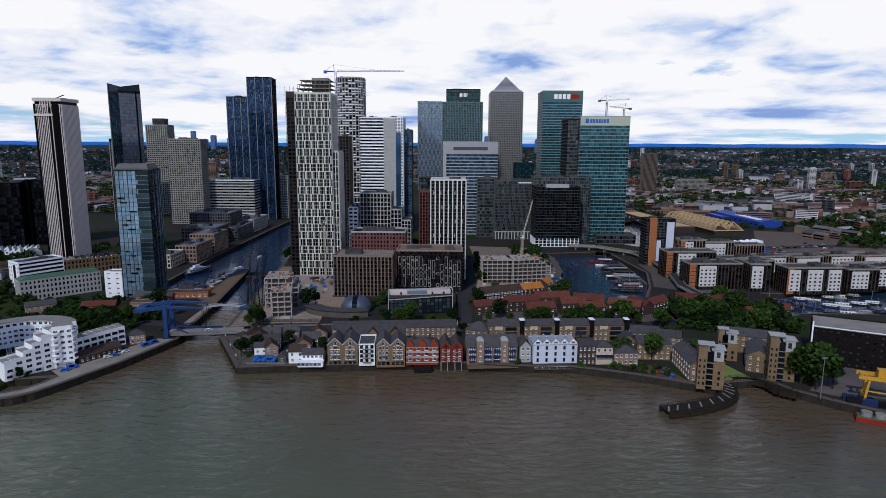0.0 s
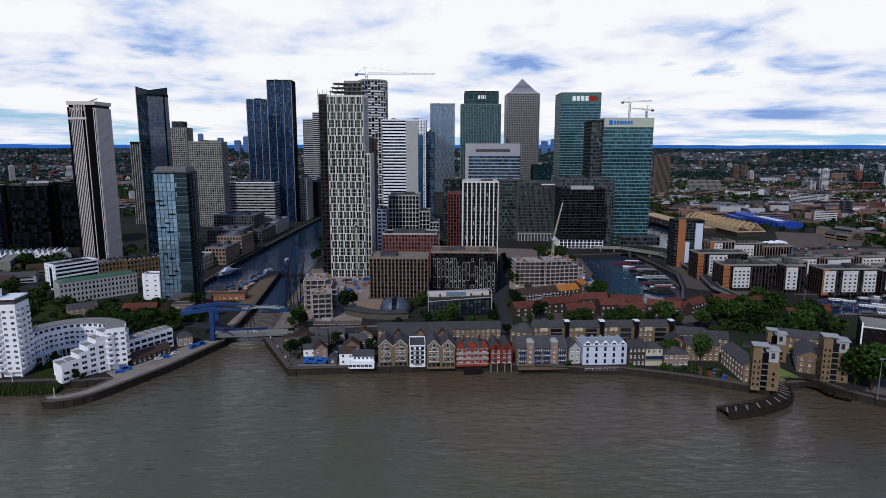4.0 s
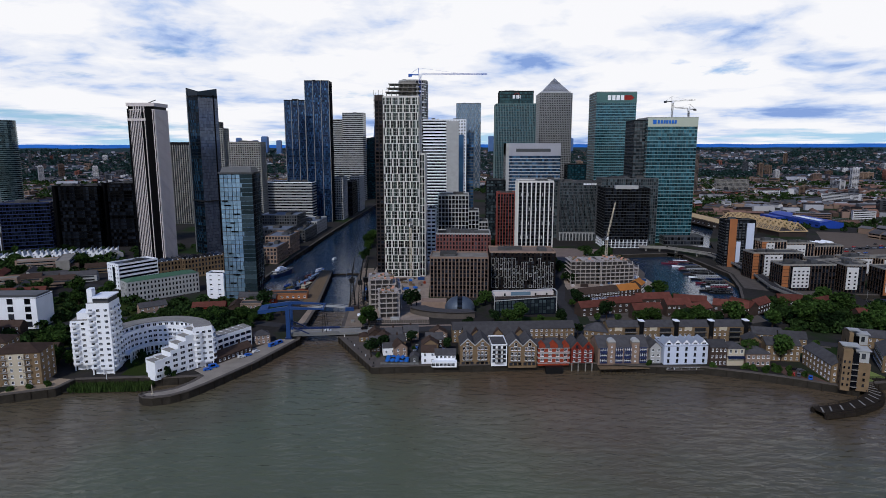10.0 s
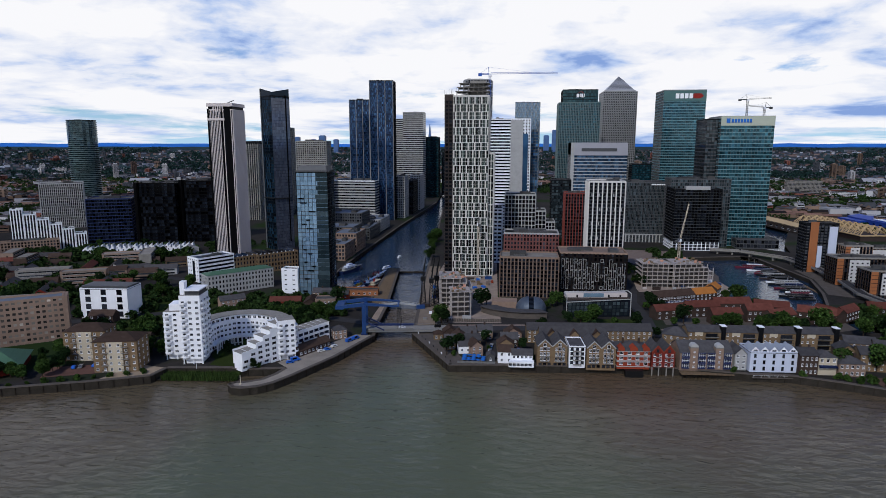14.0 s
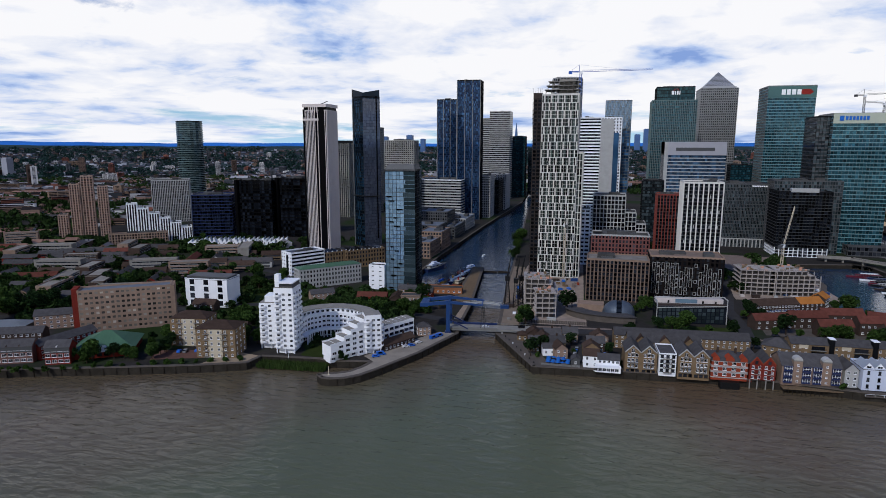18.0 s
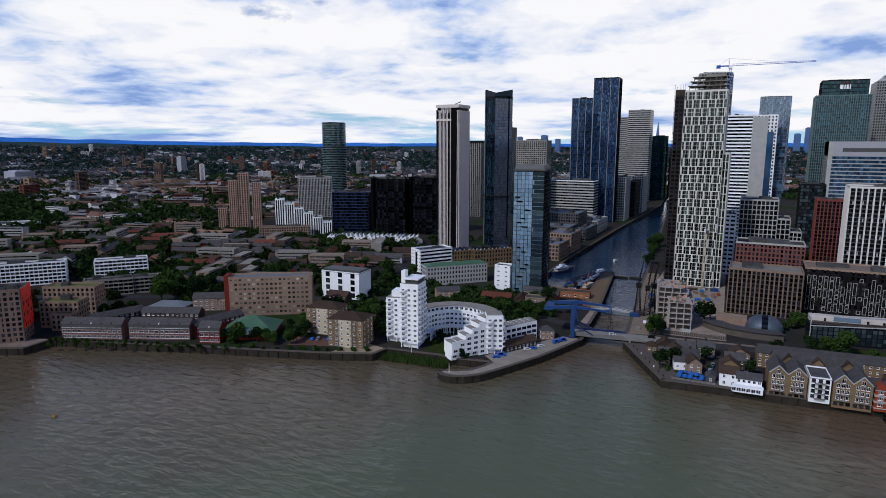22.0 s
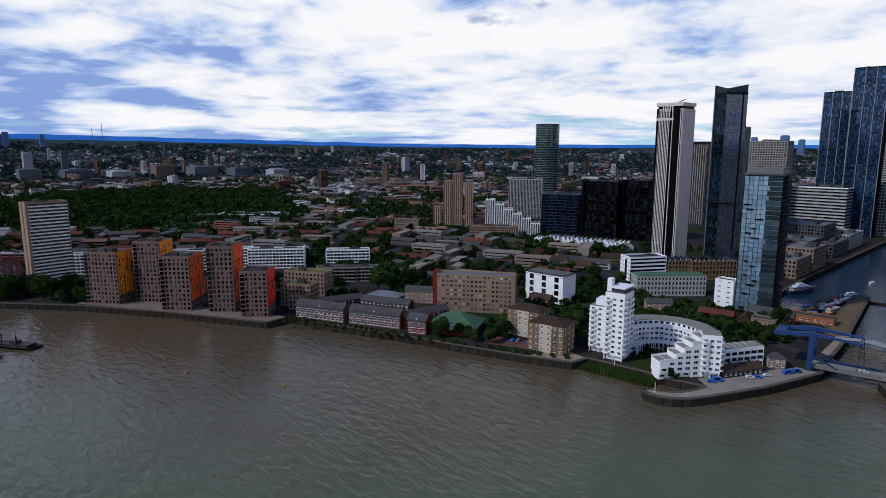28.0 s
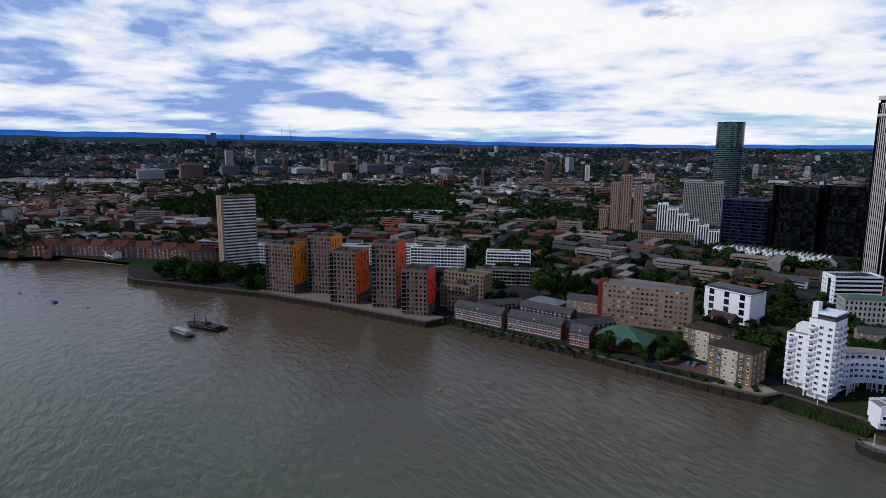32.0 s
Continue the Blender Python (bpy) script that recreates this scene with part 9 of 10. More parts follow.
for x, y, w, d, top, m_ in ((-262, 590, 20, 40, 20, BRICK_T), (-275, 560, 22, 30, 16, CREAM), (-266, 640, 26, 40, 24, BRICK_T), (-290, 690, 40, 40, 24, GREYCLAD), (-300, 750, 50, 44, 34, GREYCLAD), (-275, 730, 30, 60, 18, GREYCLAD), (-275, 800, 26, 60, 20, OFFWHITE), (-268, 960, 20, 40, 70, OFFWHITE), (-264, 1020, 20, 50, 60, DARKCLAD), (-262, 1090, 18, 50, 66, OFFWHITE)):
    tower("dockside_office", "dockside office with regular windows and flat roof", "office", x, y, top, w=w, d=d, fh=3.8, bay=3.2, pier=1.1, sp=1.4, mats=(m_, GLASS_D, m_), roof=(m_, M("blue_grey_roof2", (0.12, 0.14, 0.17), 0.7, var=0.2) if "blue_grey_roof2" not in bpy.data.materials else bpy.data.materials["blue_grey_roof2"]))
# zig-zag white terraces
for i in range(12):
    k = i % 6
    x, y = -530 + k * 16 + (i // 6) * 6, 586 + k * 5 + (i // 6) * 17
    t = thing("zigzag_terrace", "white stepped terrace houses with mono-pitch roofs", "house", x, y, LAND, 20, "white zig-zag terraces")
    MB().box(-7, 7, 0, 9, -0.3, 6).part("wall", [WHITE], t)
    for j in range(3):
        b = MB()
        x0 = -7 + j * 4.7
        b.quad((x0, 0, 6), (x0 + 4.6, 0, 6), (x0 + 4.6, 0, 9.5)).quad((x0 + 4.6, 9, 6), (x0, 9, 6), (x0 + 4.6, 9, 9.5)).quad((x0 + 4.6, 0, 6), (x0 + 4.6, 9, 6), (x0 + 4.6, 9, 9.5), (x0 + 4.6, 0, 9.5))
        b.quad((x0, 9, 6), (x0, 0, 6), (x0 + 4.6, 0, 9.5), (x0 + 4.6, 9, 9.5), m=1)
        b.part("mono_roof", [WHITE, FELT], t)
        put(t, window_mesh(1.2, 1.4, DARKCLAD), "window", "F", 14, 9, 2.3 + j * 4.7, 1.0)
        put(t, window_mesh(1.2, 1.4, DARKCLAD), "window", "F", 14, 9, 2.3 + j * 4.7, 4.2)

# ---- estates of houses and the far city ----
_rf = random.Random(99)
HERO = [(-345, 545, 30), (-346, 668, 26), (-235, 455, 22), (-356, 372, 22), (-371, 306, 36), (-320, 560, 50), (-300, 470, 40), (-355, 490, 26), (-345, 270, 20), (-400, 245, 50), (-440, 255, 34), (-560, 140, 60), (-480, 205, 60),
        (-668, 110, 34), (-605, 292, 45), (-665, 205, 45), (-710, 620, 40), (-595, 610, 50), (-500, 600, 55), (-480, 690, 60), (-570, 690, 50), (-711, 795, 40), (-968, 1175, 40), (-510, 298, 26), (-650, 262, 20), (-700, 150, 26), (-560, 330, 26), (-412, 300, 24), (-985, 450, 62)]


def free(x, y, r=8):
    return on_land(x, y) and all(math.hypot(x - a, y - b) > c + r for a, b, c in HERO)


def estate_protos():
    out = []
    spec = [(30, BRICK_T, SLATE, "dull tan brick"), (24, BRICK_T, TILE_B, "tan brick"), (36, BRICK_B, TILE_R, "red-roofed brick"), (28, OFFWHITE, SLATE, "pale rendered"), (20, BRICK_Y, TILE_B, "yellow brick"), (32, BRICK_R, SLATE, "red brick")]
    for w, wall, rf, nm in spec:
        t = house("estate_terrace", nm + " two-storey terrace of estate houses", "house", 0, -3200, w, 9, 6, 0, "gable", 3.0, wall=wall, rmat=rf, floors=2, bays=1, win=(w * 0.86, 1.2), faces="F", chimneys=1, bars=9, wframe=GREYCLAD, group="estate terraces")
        out.append((t, w))
    for w, wall, nm in ((34, BRICK_T, "tan brick"), (40, CONC, "pale concrete"), (30, BRICK_B, "brown brick")):
        t = house("estate_flats", nm + " four-storey estate flats with flat roof", "apartment block", 0, -3200, w, 11, 12, 0, "flat", wall=wall, rmat=GRAVEL, floors=4, bays=1, win=(w * 0.9, 1.4), faces="F", bars=11, wframe=OFFWHITE, group="estate flats")
        out.append((t, w))
    return out


PROTOS = estate_protos()
used = []
cache_first = set()


def put_estate(x, y, ang, pick=None):
    t, w = PROTOS[pick] if pick is not None else _rf.choice(PROTOS)
    m = pose(x, y, LAND, 0, 0, ang)
    if t.name not in cache_first:
        cache_first.add(t.name)
        t.matrix_world = m
    else:
        copy_thing(t, m)


def estate(poly, n, angs, gap=17, picks=None):
    xs, ys = [p[0] for p in poly], [p[1] for p in poly]
    k = 0
    for _ in range(n * 30):
        x, y = _rf.uniform(min(xs), max(xs)), _rf.uniform(min(ys), max(ys))
        if inside(x, y, poly) and free(x, y) and all(math.hypot(x - a, y - b) > gap for a, b in used):
            used.append((x, y))
            put_estate(x, y, _rf.choice(angs), None if picks is None else _rf.choice(picks))
            k += 1
            if k >= n:
                break


estate([(-560, 380), (-420, 320), (-390, 420), (-400, 560), (-560, 570), (-660, 480)], 60, (20, 25, 110, 115, 25), 17)
estate([(-1000, 250), (-600, 330), (-660, 480), (-760, 580), (-1050, 500)], 60, (35, 40, 125, 40), 19)
estate([(-900, 60), (-740, 100), (-640, 250), (-800, 300), (-1000, 240)], 26, (60, 65, 150), 20, (2, 0, 5))
estate([(-1250, -150), (-900, -120), (-830, 40), (-920, 60), (-1250, 60)], 18, (60, 10, 100), 28, (3, 6, 7, 8, 1))
estate([(330, 480), (640, 480), (700, 640), (400, 600)], 16, (10, 15, 100), 26, (6, 7, 8, 1))
estate([(560, 830), (1100, 740), (1100, 1000), (600, 1000)], 12, (20, 110), 30)

# trees
trees([(-127, 380), (-103, 424), (-100, 432), (14, 432), (18, 440), (-49, 441), (-52, 434), (-57, 428), (79, 466), (86, 462), (32, 402), (60, 394), (77, 388), (111, 389), (109, 323), (174, 290), (172, 296), (178, 288), (-208, 418), (-192, 404), (-198, 400), (-205, 396)], 1.0)
trees([(176, 284), (180, 292), (168, 300), (172, 290), (184, 284)], 1.45)
grove([(-262, 350), (-205, 372), (-196, 395), (-262, 385), (-285, 365)], 26, 0.8)
grove([(150, 380), (160, 440), (205, 440), (225, 395), (215, 372), (170, 372)], 24, 1.1)
grove([(60, 385), (120, 380), (125, 396), (70, 400)], 12, 0.7)
grove([(-290, 284), (-268, 286), (-280, 330), (-318, 345), (-305, 315)], 22, 0.75)
grove([(-345, 296), (-318, 262), (-310, 268), (-325, 300)], 10, 0.8)
grove([(-372, 246), (-352, 246), (-322, 258), (-326, 268), (-350, 252)], 12, 0.7)
grove([(-420, 330), (-470, 290), (-500, 300), (-520, 360), (-460, 400), (-400, 360)], 32, 1.1)
grove([(-690, 26), (-590, 108), (-610, 130), (-660, 95), (-690, 60)], 52, 1.1)
grove([(-590, 115), (-560, 150), (-590, 175), (-620, 140)], 12, 0.8)
grove([(-420, 420), (-340, 400), (-330, 450), (-390, 500), (-440, 470)], 18, 0.8)
grove([(-540, 545), (-430, 560), (-430, 640), (-560, 640)], 14, 0.9)
grove([(-900, 280), (-620, 350), (-640, 560), (-980, 480)], 12, 0.95)
grove([(20, 500), (30, 500), (32, 640), (22, 640)], 14, 0.7)
grove([(-170, 600), (-166, 600), (-176, 760), (-182, 760)], 12, 0.9)
grove([(-60, 640), (-10, 640), (0, 700), (-60, 720)], 18, 1.0)
grove([(300, 395), (520, 380), (540, 415), (310, 415)], 20, 1.0)
for i in range(26):
    k = i / 25
    plant(BUSH, -440 + 170 * k, 194 + 77 * k + _rt.uniform(-1, 1) + 3.5, _rt.uniform(0.7, 1.2))
for i in range(22):
    k = i / 21
    plant(BUSH, -450 + 80 * k, 203 + 30 * k, _rt.uniform(0.6, 1.0))
for x, y in ((98, 306), (101, 309), (94, 308), (106, 308), (88, 309), (84, 310), (110, 300), (68, 312), (-26, 318), (35, 314), (100, 312)):
    plant(BUSH, x, y, 1.1)


def far_boxes(name, n, r0, r1, sizes, mats, label, seed, az=(-50, 110), pitched=0.6, hmax=(5, 10)):
    """Many small far buildings in one mesh."""
    rng = np.random.default_rng(seed)
    b = MB()
    k = 0
    while k < n:
        r = math.sqrt(rng.uniform(r0 * r0, r1 * r1))
        a = radians(rng.uniform(*az))
        x, y = -50 - r * math.sin(a), r * math.cos(a)
        if y > 4900 or not on_land(x, y) or (x > -760 and x < 600 and y < 1000) or (x > -420 and x < 240 and y < 1800) or inside(x, y, WOOD):
            continue
        if (x > -1250 and -160 < y < 700 and x < -700):
            continue
        gx, gy = noise.noise((x * 0.0025, y * 0.0025, 1.0)), noise.noise((x * 0.0025, y * 0.0025, 9.0))
        ang = 0.4 + 1.2 * gx + (math.pi / 2 if rng.random() < 0.35 else 0)
        w, d = rng.uniform(*sizes[0]), rng.uniform(*sizes[1])
        h = rng.uniform(*hmax)
        z = hill_z(x, y) - 1
        c, s = math.cos(ang), math.sin(ang)
        T = lambda px, py, pz: (x + c * px - s * py, y + s * px + c * py, z + pz)
        i = len(b.v)
        m = int(rng.integers(0, len(mats) - 2))
        b.v += [T(-w, -d, 0), T(w, -d, 0), T(w, d, 0), T(-w, d, 0), T(-w, -d, h), T(w, -d, h), T(w, d, h), T(-w, d, h)]
        for q in ((0, 1, 5, 4), (1, 2, 6, 5), (2, 3, 7, 6), (3, 0, 4, 7)):
            b.f.append(tuple(i + j for j in q))
            b.m.append(m)
        if rng.random() < pitched:
            j = len(b.v)
            rh = d * 0.6
            b.v += [T(-w, -d, h), T(w, -d, h), T(w, d, h), T(-w, d, h), T(-w, 0, h + rh), T(w, 0, h + rh)]
            for q in ((0, 1, 5, 4), (2, 3, 4, 5), (1, 2, 5), (3, 0, 4)):
                b.f.append(tuple(j + e for e in q))
                b.m.append(len(mats) - 2)
        else:
            j = len(b.v)
            b.v += [T(-w, -d, h), T(w, -d, h), T(w, d, h), T(-w, d, h)]
            b.f.append((j, j + 1, j + 2, j + 3))
            b.m.append(len(mats) - 1)
        k += 1
    ob = b.part(name, mats)
    tagged(ob, label, "houses", kind="stuff")


WOOD = [(-1000, 180), (-880, 320), (-980, 540), (-1150, 620), (-1500, 760), (-1800, 560), (-1700, 260), (-1300, 60)]
FAR_B = M("far_brick", (0.16, 0.108, 0.085), 0.95, var=0.4, scale=0.01, island=0.6)
FAR_P = M("far_pale_walls", (0.34, 0.34, 0.36), 0.9, var=0.3, scale=0.01, island=0.5)
# this grey leans towards blue to suggest haze over the far city
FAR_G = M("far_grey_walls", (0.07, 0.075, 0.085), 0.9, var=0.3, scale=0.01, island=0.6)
FAR_R = M("far_roofs", (0.04, 0.034, 0.034), 0.9, var=0.4, scale=0.01, island=0.7)
FAR_F = M("far_flat_roofs", (0.13, 0.13, 0.14), 0.9, var=0.4, scale=0.01, island=0.7)
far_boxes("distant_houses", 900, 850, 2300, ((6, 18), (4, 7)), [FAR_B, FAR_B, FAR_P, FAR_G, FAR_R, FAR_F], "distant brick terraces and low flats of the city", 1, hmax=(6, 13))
FAR_T = M("far_tan_brick", (0.19, 0.13, 0.093), 0.95, var=0.35, scale=0.02, island=0.45)
FAR_RED = M("far_red_brick", (0.19, 0.075, 0.055), 0.95, var=0.35, scale=0.02, island=0.45)
FAR_W = M("far_white_render", (0.46, 0.45, 0.45), 0.9, var=0.2, scale=0.02, island=0.35)
FAR_TILE = M("far_tiled_roofs", (0.145, 0.085, 0.066), 0.9, var=0.4, scale=0.02, island=0.6)
FAR_SLATE = M("far_slate_roofs", (0.118, 0.112, 0.116), 0.9, var=0.4, scale=0.02, island=0.6)
FAR_PALE = M("far_pale_roofs", (0.19, 0.19, 0.20), 0.9, var=0.35, scale=0.02, island=0.6)
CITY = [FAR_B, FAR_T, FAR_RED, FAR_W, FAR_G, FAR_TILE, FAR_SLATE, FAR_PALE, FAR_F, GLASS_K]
LINES = [[(215, 640), (330, 690), (440, 720), (600, 700), (900, 640)], [(300, 1050), (420, 960), (520, 860), (640, 800), (1100, 720)], [(420, 1060), (540, 940), (660, 860), (1200, 770)]]


def off_lines(x, y, r):
    for pts in LINES:
        for (ax, ay), (bx, by) in zip(pts, pts[1:]):
            k = max(0.0, min(1.0, ((x - ax) * (bx - ax) + (y - ay) * (by - ay)) / ((bx - ax) ** 2 + (by - ay) ** 2)))
            if math.hypot(x - ax - k * (bx - ax), y - ay - k * (by - ay)) < r:
                return False
    return True


def city_rows(name, x0, x1, y0, y1, cell, ok, seed, label, low=0.68):
    """Streets of terraces, slabs with window bands and sheds, block by block, each block with its own direction."""
    rng = random.Random(seed)
    b = MB()

    def one(x, y, a, w, d, h, wall, roof, pitch, bands=0):
        if not ok(x, y):
            return
        c, s = math.cos(a), math.sin(a)
        z = hill_z(x, y) - 0.5
        T = lambda px, py, pz: (x + c * px - s * py, y + s * px + c * py, z + pz)
        i = len(b.v)
        b.v += [T(-w, -d, 0), T(w, -d, 0), T(w, d, 0), T(-w, d, 0), T(-w, -d, h), T(w, -d, h), T(w, d, h), T(-w, d, h)]
        for q in ((0, 1, 5, 4), (1, 2, 6, 5), (2, 3, 7, 6), (3, 0, 4, 7)):
            b.f.append(tuple(i + j for j in q))
            b.m.append(wall)
        if pitch:
            e, rh = 0.5, d * 0.62
            b.quad(T(-w, -d - e, h - 0.2), T(w, -d - e, h - 0.2), T(w, 0, h + rh), T(-w, 0, h + rh), m=roof)
            b.quad(T(w, d + e, h - 0.2), T(-w, d + e, h - 0.2), T(-w, 0, h + rh), T(w, 0, h + rh), m=roof)
            b.quad(T(w, -d, h), T(w, d, h), T(w, 0, h + rh), m=wall).quad(T(-w, d, h), T(-w, -d, h), T(-w, 0, h + rh), m=wall)
        else:
            b.quad(T(-w, -d, h), T(w, -d, h), T(w, d, h), T(-w, d, h), m=roof)
            pw = w * rng.uniform(0.1, 0.3)
            b.quad(T(-pw, -d * 0.4, h + 2), T(pw, -d * 0.4, h + 2), T(pw, d * 0.4, h + 2), T(-pw, d * 0.4, h + 2), m=8)
            b.quad(T(-pw, -d * 0.4, h), T(pw, -d * 0.4, h), T(pw, -d * 0.4, h + 2), T(-pw, -d * 0.4, h + 2), m=4)
        for f in range(bands):
            zb = h * (f + 0.38) / bands
            zt = zb + h / bands * 0.42
            for sy in (-1, 1):
                b.quad(*[T(sy * px * -1, sy * (d + 0.12), pz) for px, pz in ((w * 0.94, zb), (-w * 0.94, zb), (-w * 0.94, zt), (w * 0.94, zt))], m=9)
    nx, ny = int((x1 - x0) / cell), int((y1 - y0) / cell)
    for gx in range(nx):
        for gy in range(ny):
            cx, cy = x0 + (gx + 0.5) * cell + rng.uniform(-8, 8), y0 + (gy + 0.5) * cell + rng.uniform(-8, 8)
            a = 0.4 + 1.2 * noise.noise((cx * 0.0025, cy * 0.0025, 1.0)) + (math.pi / 2 if rng.random() < 0.3 else 0)
            c, s = math.cos(a), math.sin(a)
            kind = rng.random()
            if kind < low:
                wall, roof = rng.choice((0, 0, 1, 1, 2, 3)), rng.choice((5, 5, 6, 6, 7))
                n = max(2, round(cell / 26))
                for r in range(n):
                    py = (r - (n - 1) / 2) * cell / n
                    px = -cell * 0.42
                    while px < cell * 0.34:
                        w = rng.uniform(7, 15)
                        if rng.random() < 0.88:
                            one(cx + c * (px + w) - s * py, cy + s * (px + w) + c * py, a, w - 0.6, rng.uniform(3.8, 4.8), rng.uniform(5.2, 8.5), wall if rng.random() < 0.8 else rng.choice((1, 3)), roof, rng.random() < 0.82, 2 if rng.random() < 0.5 else 0)
                        px += 2 * w
            elif kind < low + 0.17:
                for r in (-1, 1):
                    py = r * cell * 0.24
                    fl = rng.choice((3, 4, 4, 5, 6))
                    one(cx - s * py, cy + c * py, a, rng.uniform(14, cell * 0.42), rng.uniform(5, 6.5), fl * 3.0, rng.choice((0, 1, 3, 3, 2)), rng.choice((7, 8)), False, fl)
            elif kind < low + 0.25:
                one(cx, cy, a, rng.uniform(16, cell * 0.42), rng.uniform(10, 20), rng.uniform(7, 12), rng.choice((1, 3, 4)), rng.choice((7, 7, 8, 6)), rng.random() < 0.3, 0)
    tagged(b.part(name, CITY), label, "houses", kind="stuff")


def in_city(x, y):
    r = math.hypot(x + 50, y)
    if not 820 < r < 2400 or not on_land(x, y) or inside(x, y, WOOD) or not off_lines(x, y, 24):
        return False
    if (-760 < x < 460 and y < 1000) or (-420 < x < 240 and y < 1800) or (460 <= x < 720 and y < 720) or (-1250 < x < -700 and -160 < y < 700):
        return False
    return math.hypot(x + 968, y - 1175) > 45 and math.hypot(x + 711, y - 795) > 45


def in_estate(x, y):
    if not -1280 < x < -385 or not -170 < y < 640 or (x > -800 and y < 175) or not free(x, y, 10) or inside(x, y, WOOD):
        return False
    if inside(x, y, [(-470, 300), (-430, 300), (-420, 350), (-470, 400), (-520, 360)]) or y < 0.55 * x + 560 and x > -640:
        return False
    return all(math.hypot(x - a, y - c) > 23 for a, c in used)


city_rows("distant_houses", -2420, 2300, -250, 2420, 84, in_city, 31, "distant brick terraces, slabs and sheds along the streets")
city_rows("estate_houses", -1280, -385, -170, 640, 62, in_estate, 32, "brick terraces and small flats between the estate rows", 0.74)
# far walls and roofs mostly tinted blue-grey, in place of distance haze
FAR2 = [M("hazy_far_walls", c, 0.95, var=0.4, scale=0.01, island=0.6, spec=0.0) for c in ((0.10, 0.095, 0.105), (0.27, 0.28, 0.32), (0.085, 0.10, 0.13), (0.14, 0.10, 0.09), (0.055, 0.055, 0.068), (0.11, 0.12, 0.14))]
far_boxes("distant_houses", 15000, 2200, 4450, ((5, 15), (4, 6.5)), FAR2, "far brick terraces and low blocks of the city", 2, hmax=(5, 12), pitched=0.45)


def far_blocks(name, n, r0, r1, size, floors, label, seed, az=(-50, 110)):
    """Far blocks of flats with a dark window band for each floor."""
    rng = random.Random(seed)
    b = MB()
    k = 0
    while k < n:
        r, a = math.sqrt(rng.uniform(r0 * r0, r1 * r1)), radians(rng.uniform(*az))
        x, y = -50 - r * math.sin(a), r * math.cos(a)
        if y > 4700 or not on_land(x, y) or (-1150 < x < 600 and y < 1050) or (-420 < x < 240 and y < 1800) or inside(x, y, WOOD) or not off_lines(x, y, 30):
            continue
        k += 1
        ang = 0.4 + 1.2 * noise.noise((x * 0.0025, y * 0.0025, 1.0)) + rng.choice((0, math.pi / 2))
        c, s = math.cos(ang), math.sin(ang)
        w, d, fl = rng.uniform(*size), rng.uniform(5.5, 8), rng.randint(*floors)
        z, h = hill_z(x, y) - 1, fl * 3.0 + 1.5
        T = lambda px, py, pz: (x + c * px - s * py, y + s * px + c * py, z + pz)
        wall = rng.choice((0, 1, 1, 2, 3, 3, 4))
        i = len(b.v)
        b.v += [T(-w, -d, 0), T(w, -d, 0), T(w, d, 0), T(-w, d, 0), T(-w, -d, h), T(w, -d, h), T(w, d, h), T(-w, d, h)]
        for q in ((0, 1, 5, 4), (1, 2, 6, 5), (2, 3, 7, 6), (3, 0, 4, 7)):
            b.f.append(tuple(i + j for j in q))
            b.m.append(wall)
        b.quad(T(-w, -d, h), T(w, -d, h), T(w, d, h), T(-w, d, h), m=rng.choice((7, 8)))
        for cx in (-w * 0.4, w * 0.45):
            o = len(b.v)
            b.v += [T(cx + px * 2, py * 2, h + pz) for px, py, pz in ((-1, -1, 0), (1, -1, 0), (1, 1, 0), (-1, 1, 0), (-1, -1, 2.6), (1, -1, 2.6), (1, 1, 2.6), (-1, 1, 2.6))]
            for q in ((0, 1, 5, 4), (1, 2, 6, 5), (2, 3, 7, 6), (3, 0, 4, 7), (4, 5, 6, 7)):
                b.f.append(tuple(o + j for j in q))
                b.m.append(wall)
        for f in range(fl):
            zb, zt = f * 3.0 + 1.2, f * 3.0 + 2.6
            for sy in (-1, 1):
                for p0, p1 in ((-0.95, -0.35), (-0.28, 0.3), (0.37, 0.95)):
                    b.quad(*[T(px * w * sy, -sy * (d + 0.15), pz) for px, pz in ((p0, zb), (p1, zb), (p1, zt), (p0, zt))], m=9)
                b.quad(*[T(sy * (w + 0.15), sy * px * d, pz) for px, pz in ((-0.5, zb), (0.5, zb), (0.5, zt), (-0.5, zt))], m=9)
    tagged(b.part(name, CITY), label, "apartment blocks", kind="stuff")


far_blocks("distant_blocks", 330, 1150, 4000, (8, 24), (5, 9), "distant mid-rise blocks of flats rising over the city", 3)
far_blocks("distant_blocks", 90, 1500, 4200, (7, 11), (13, 22), "distant tower blocks standing over the city", 4)


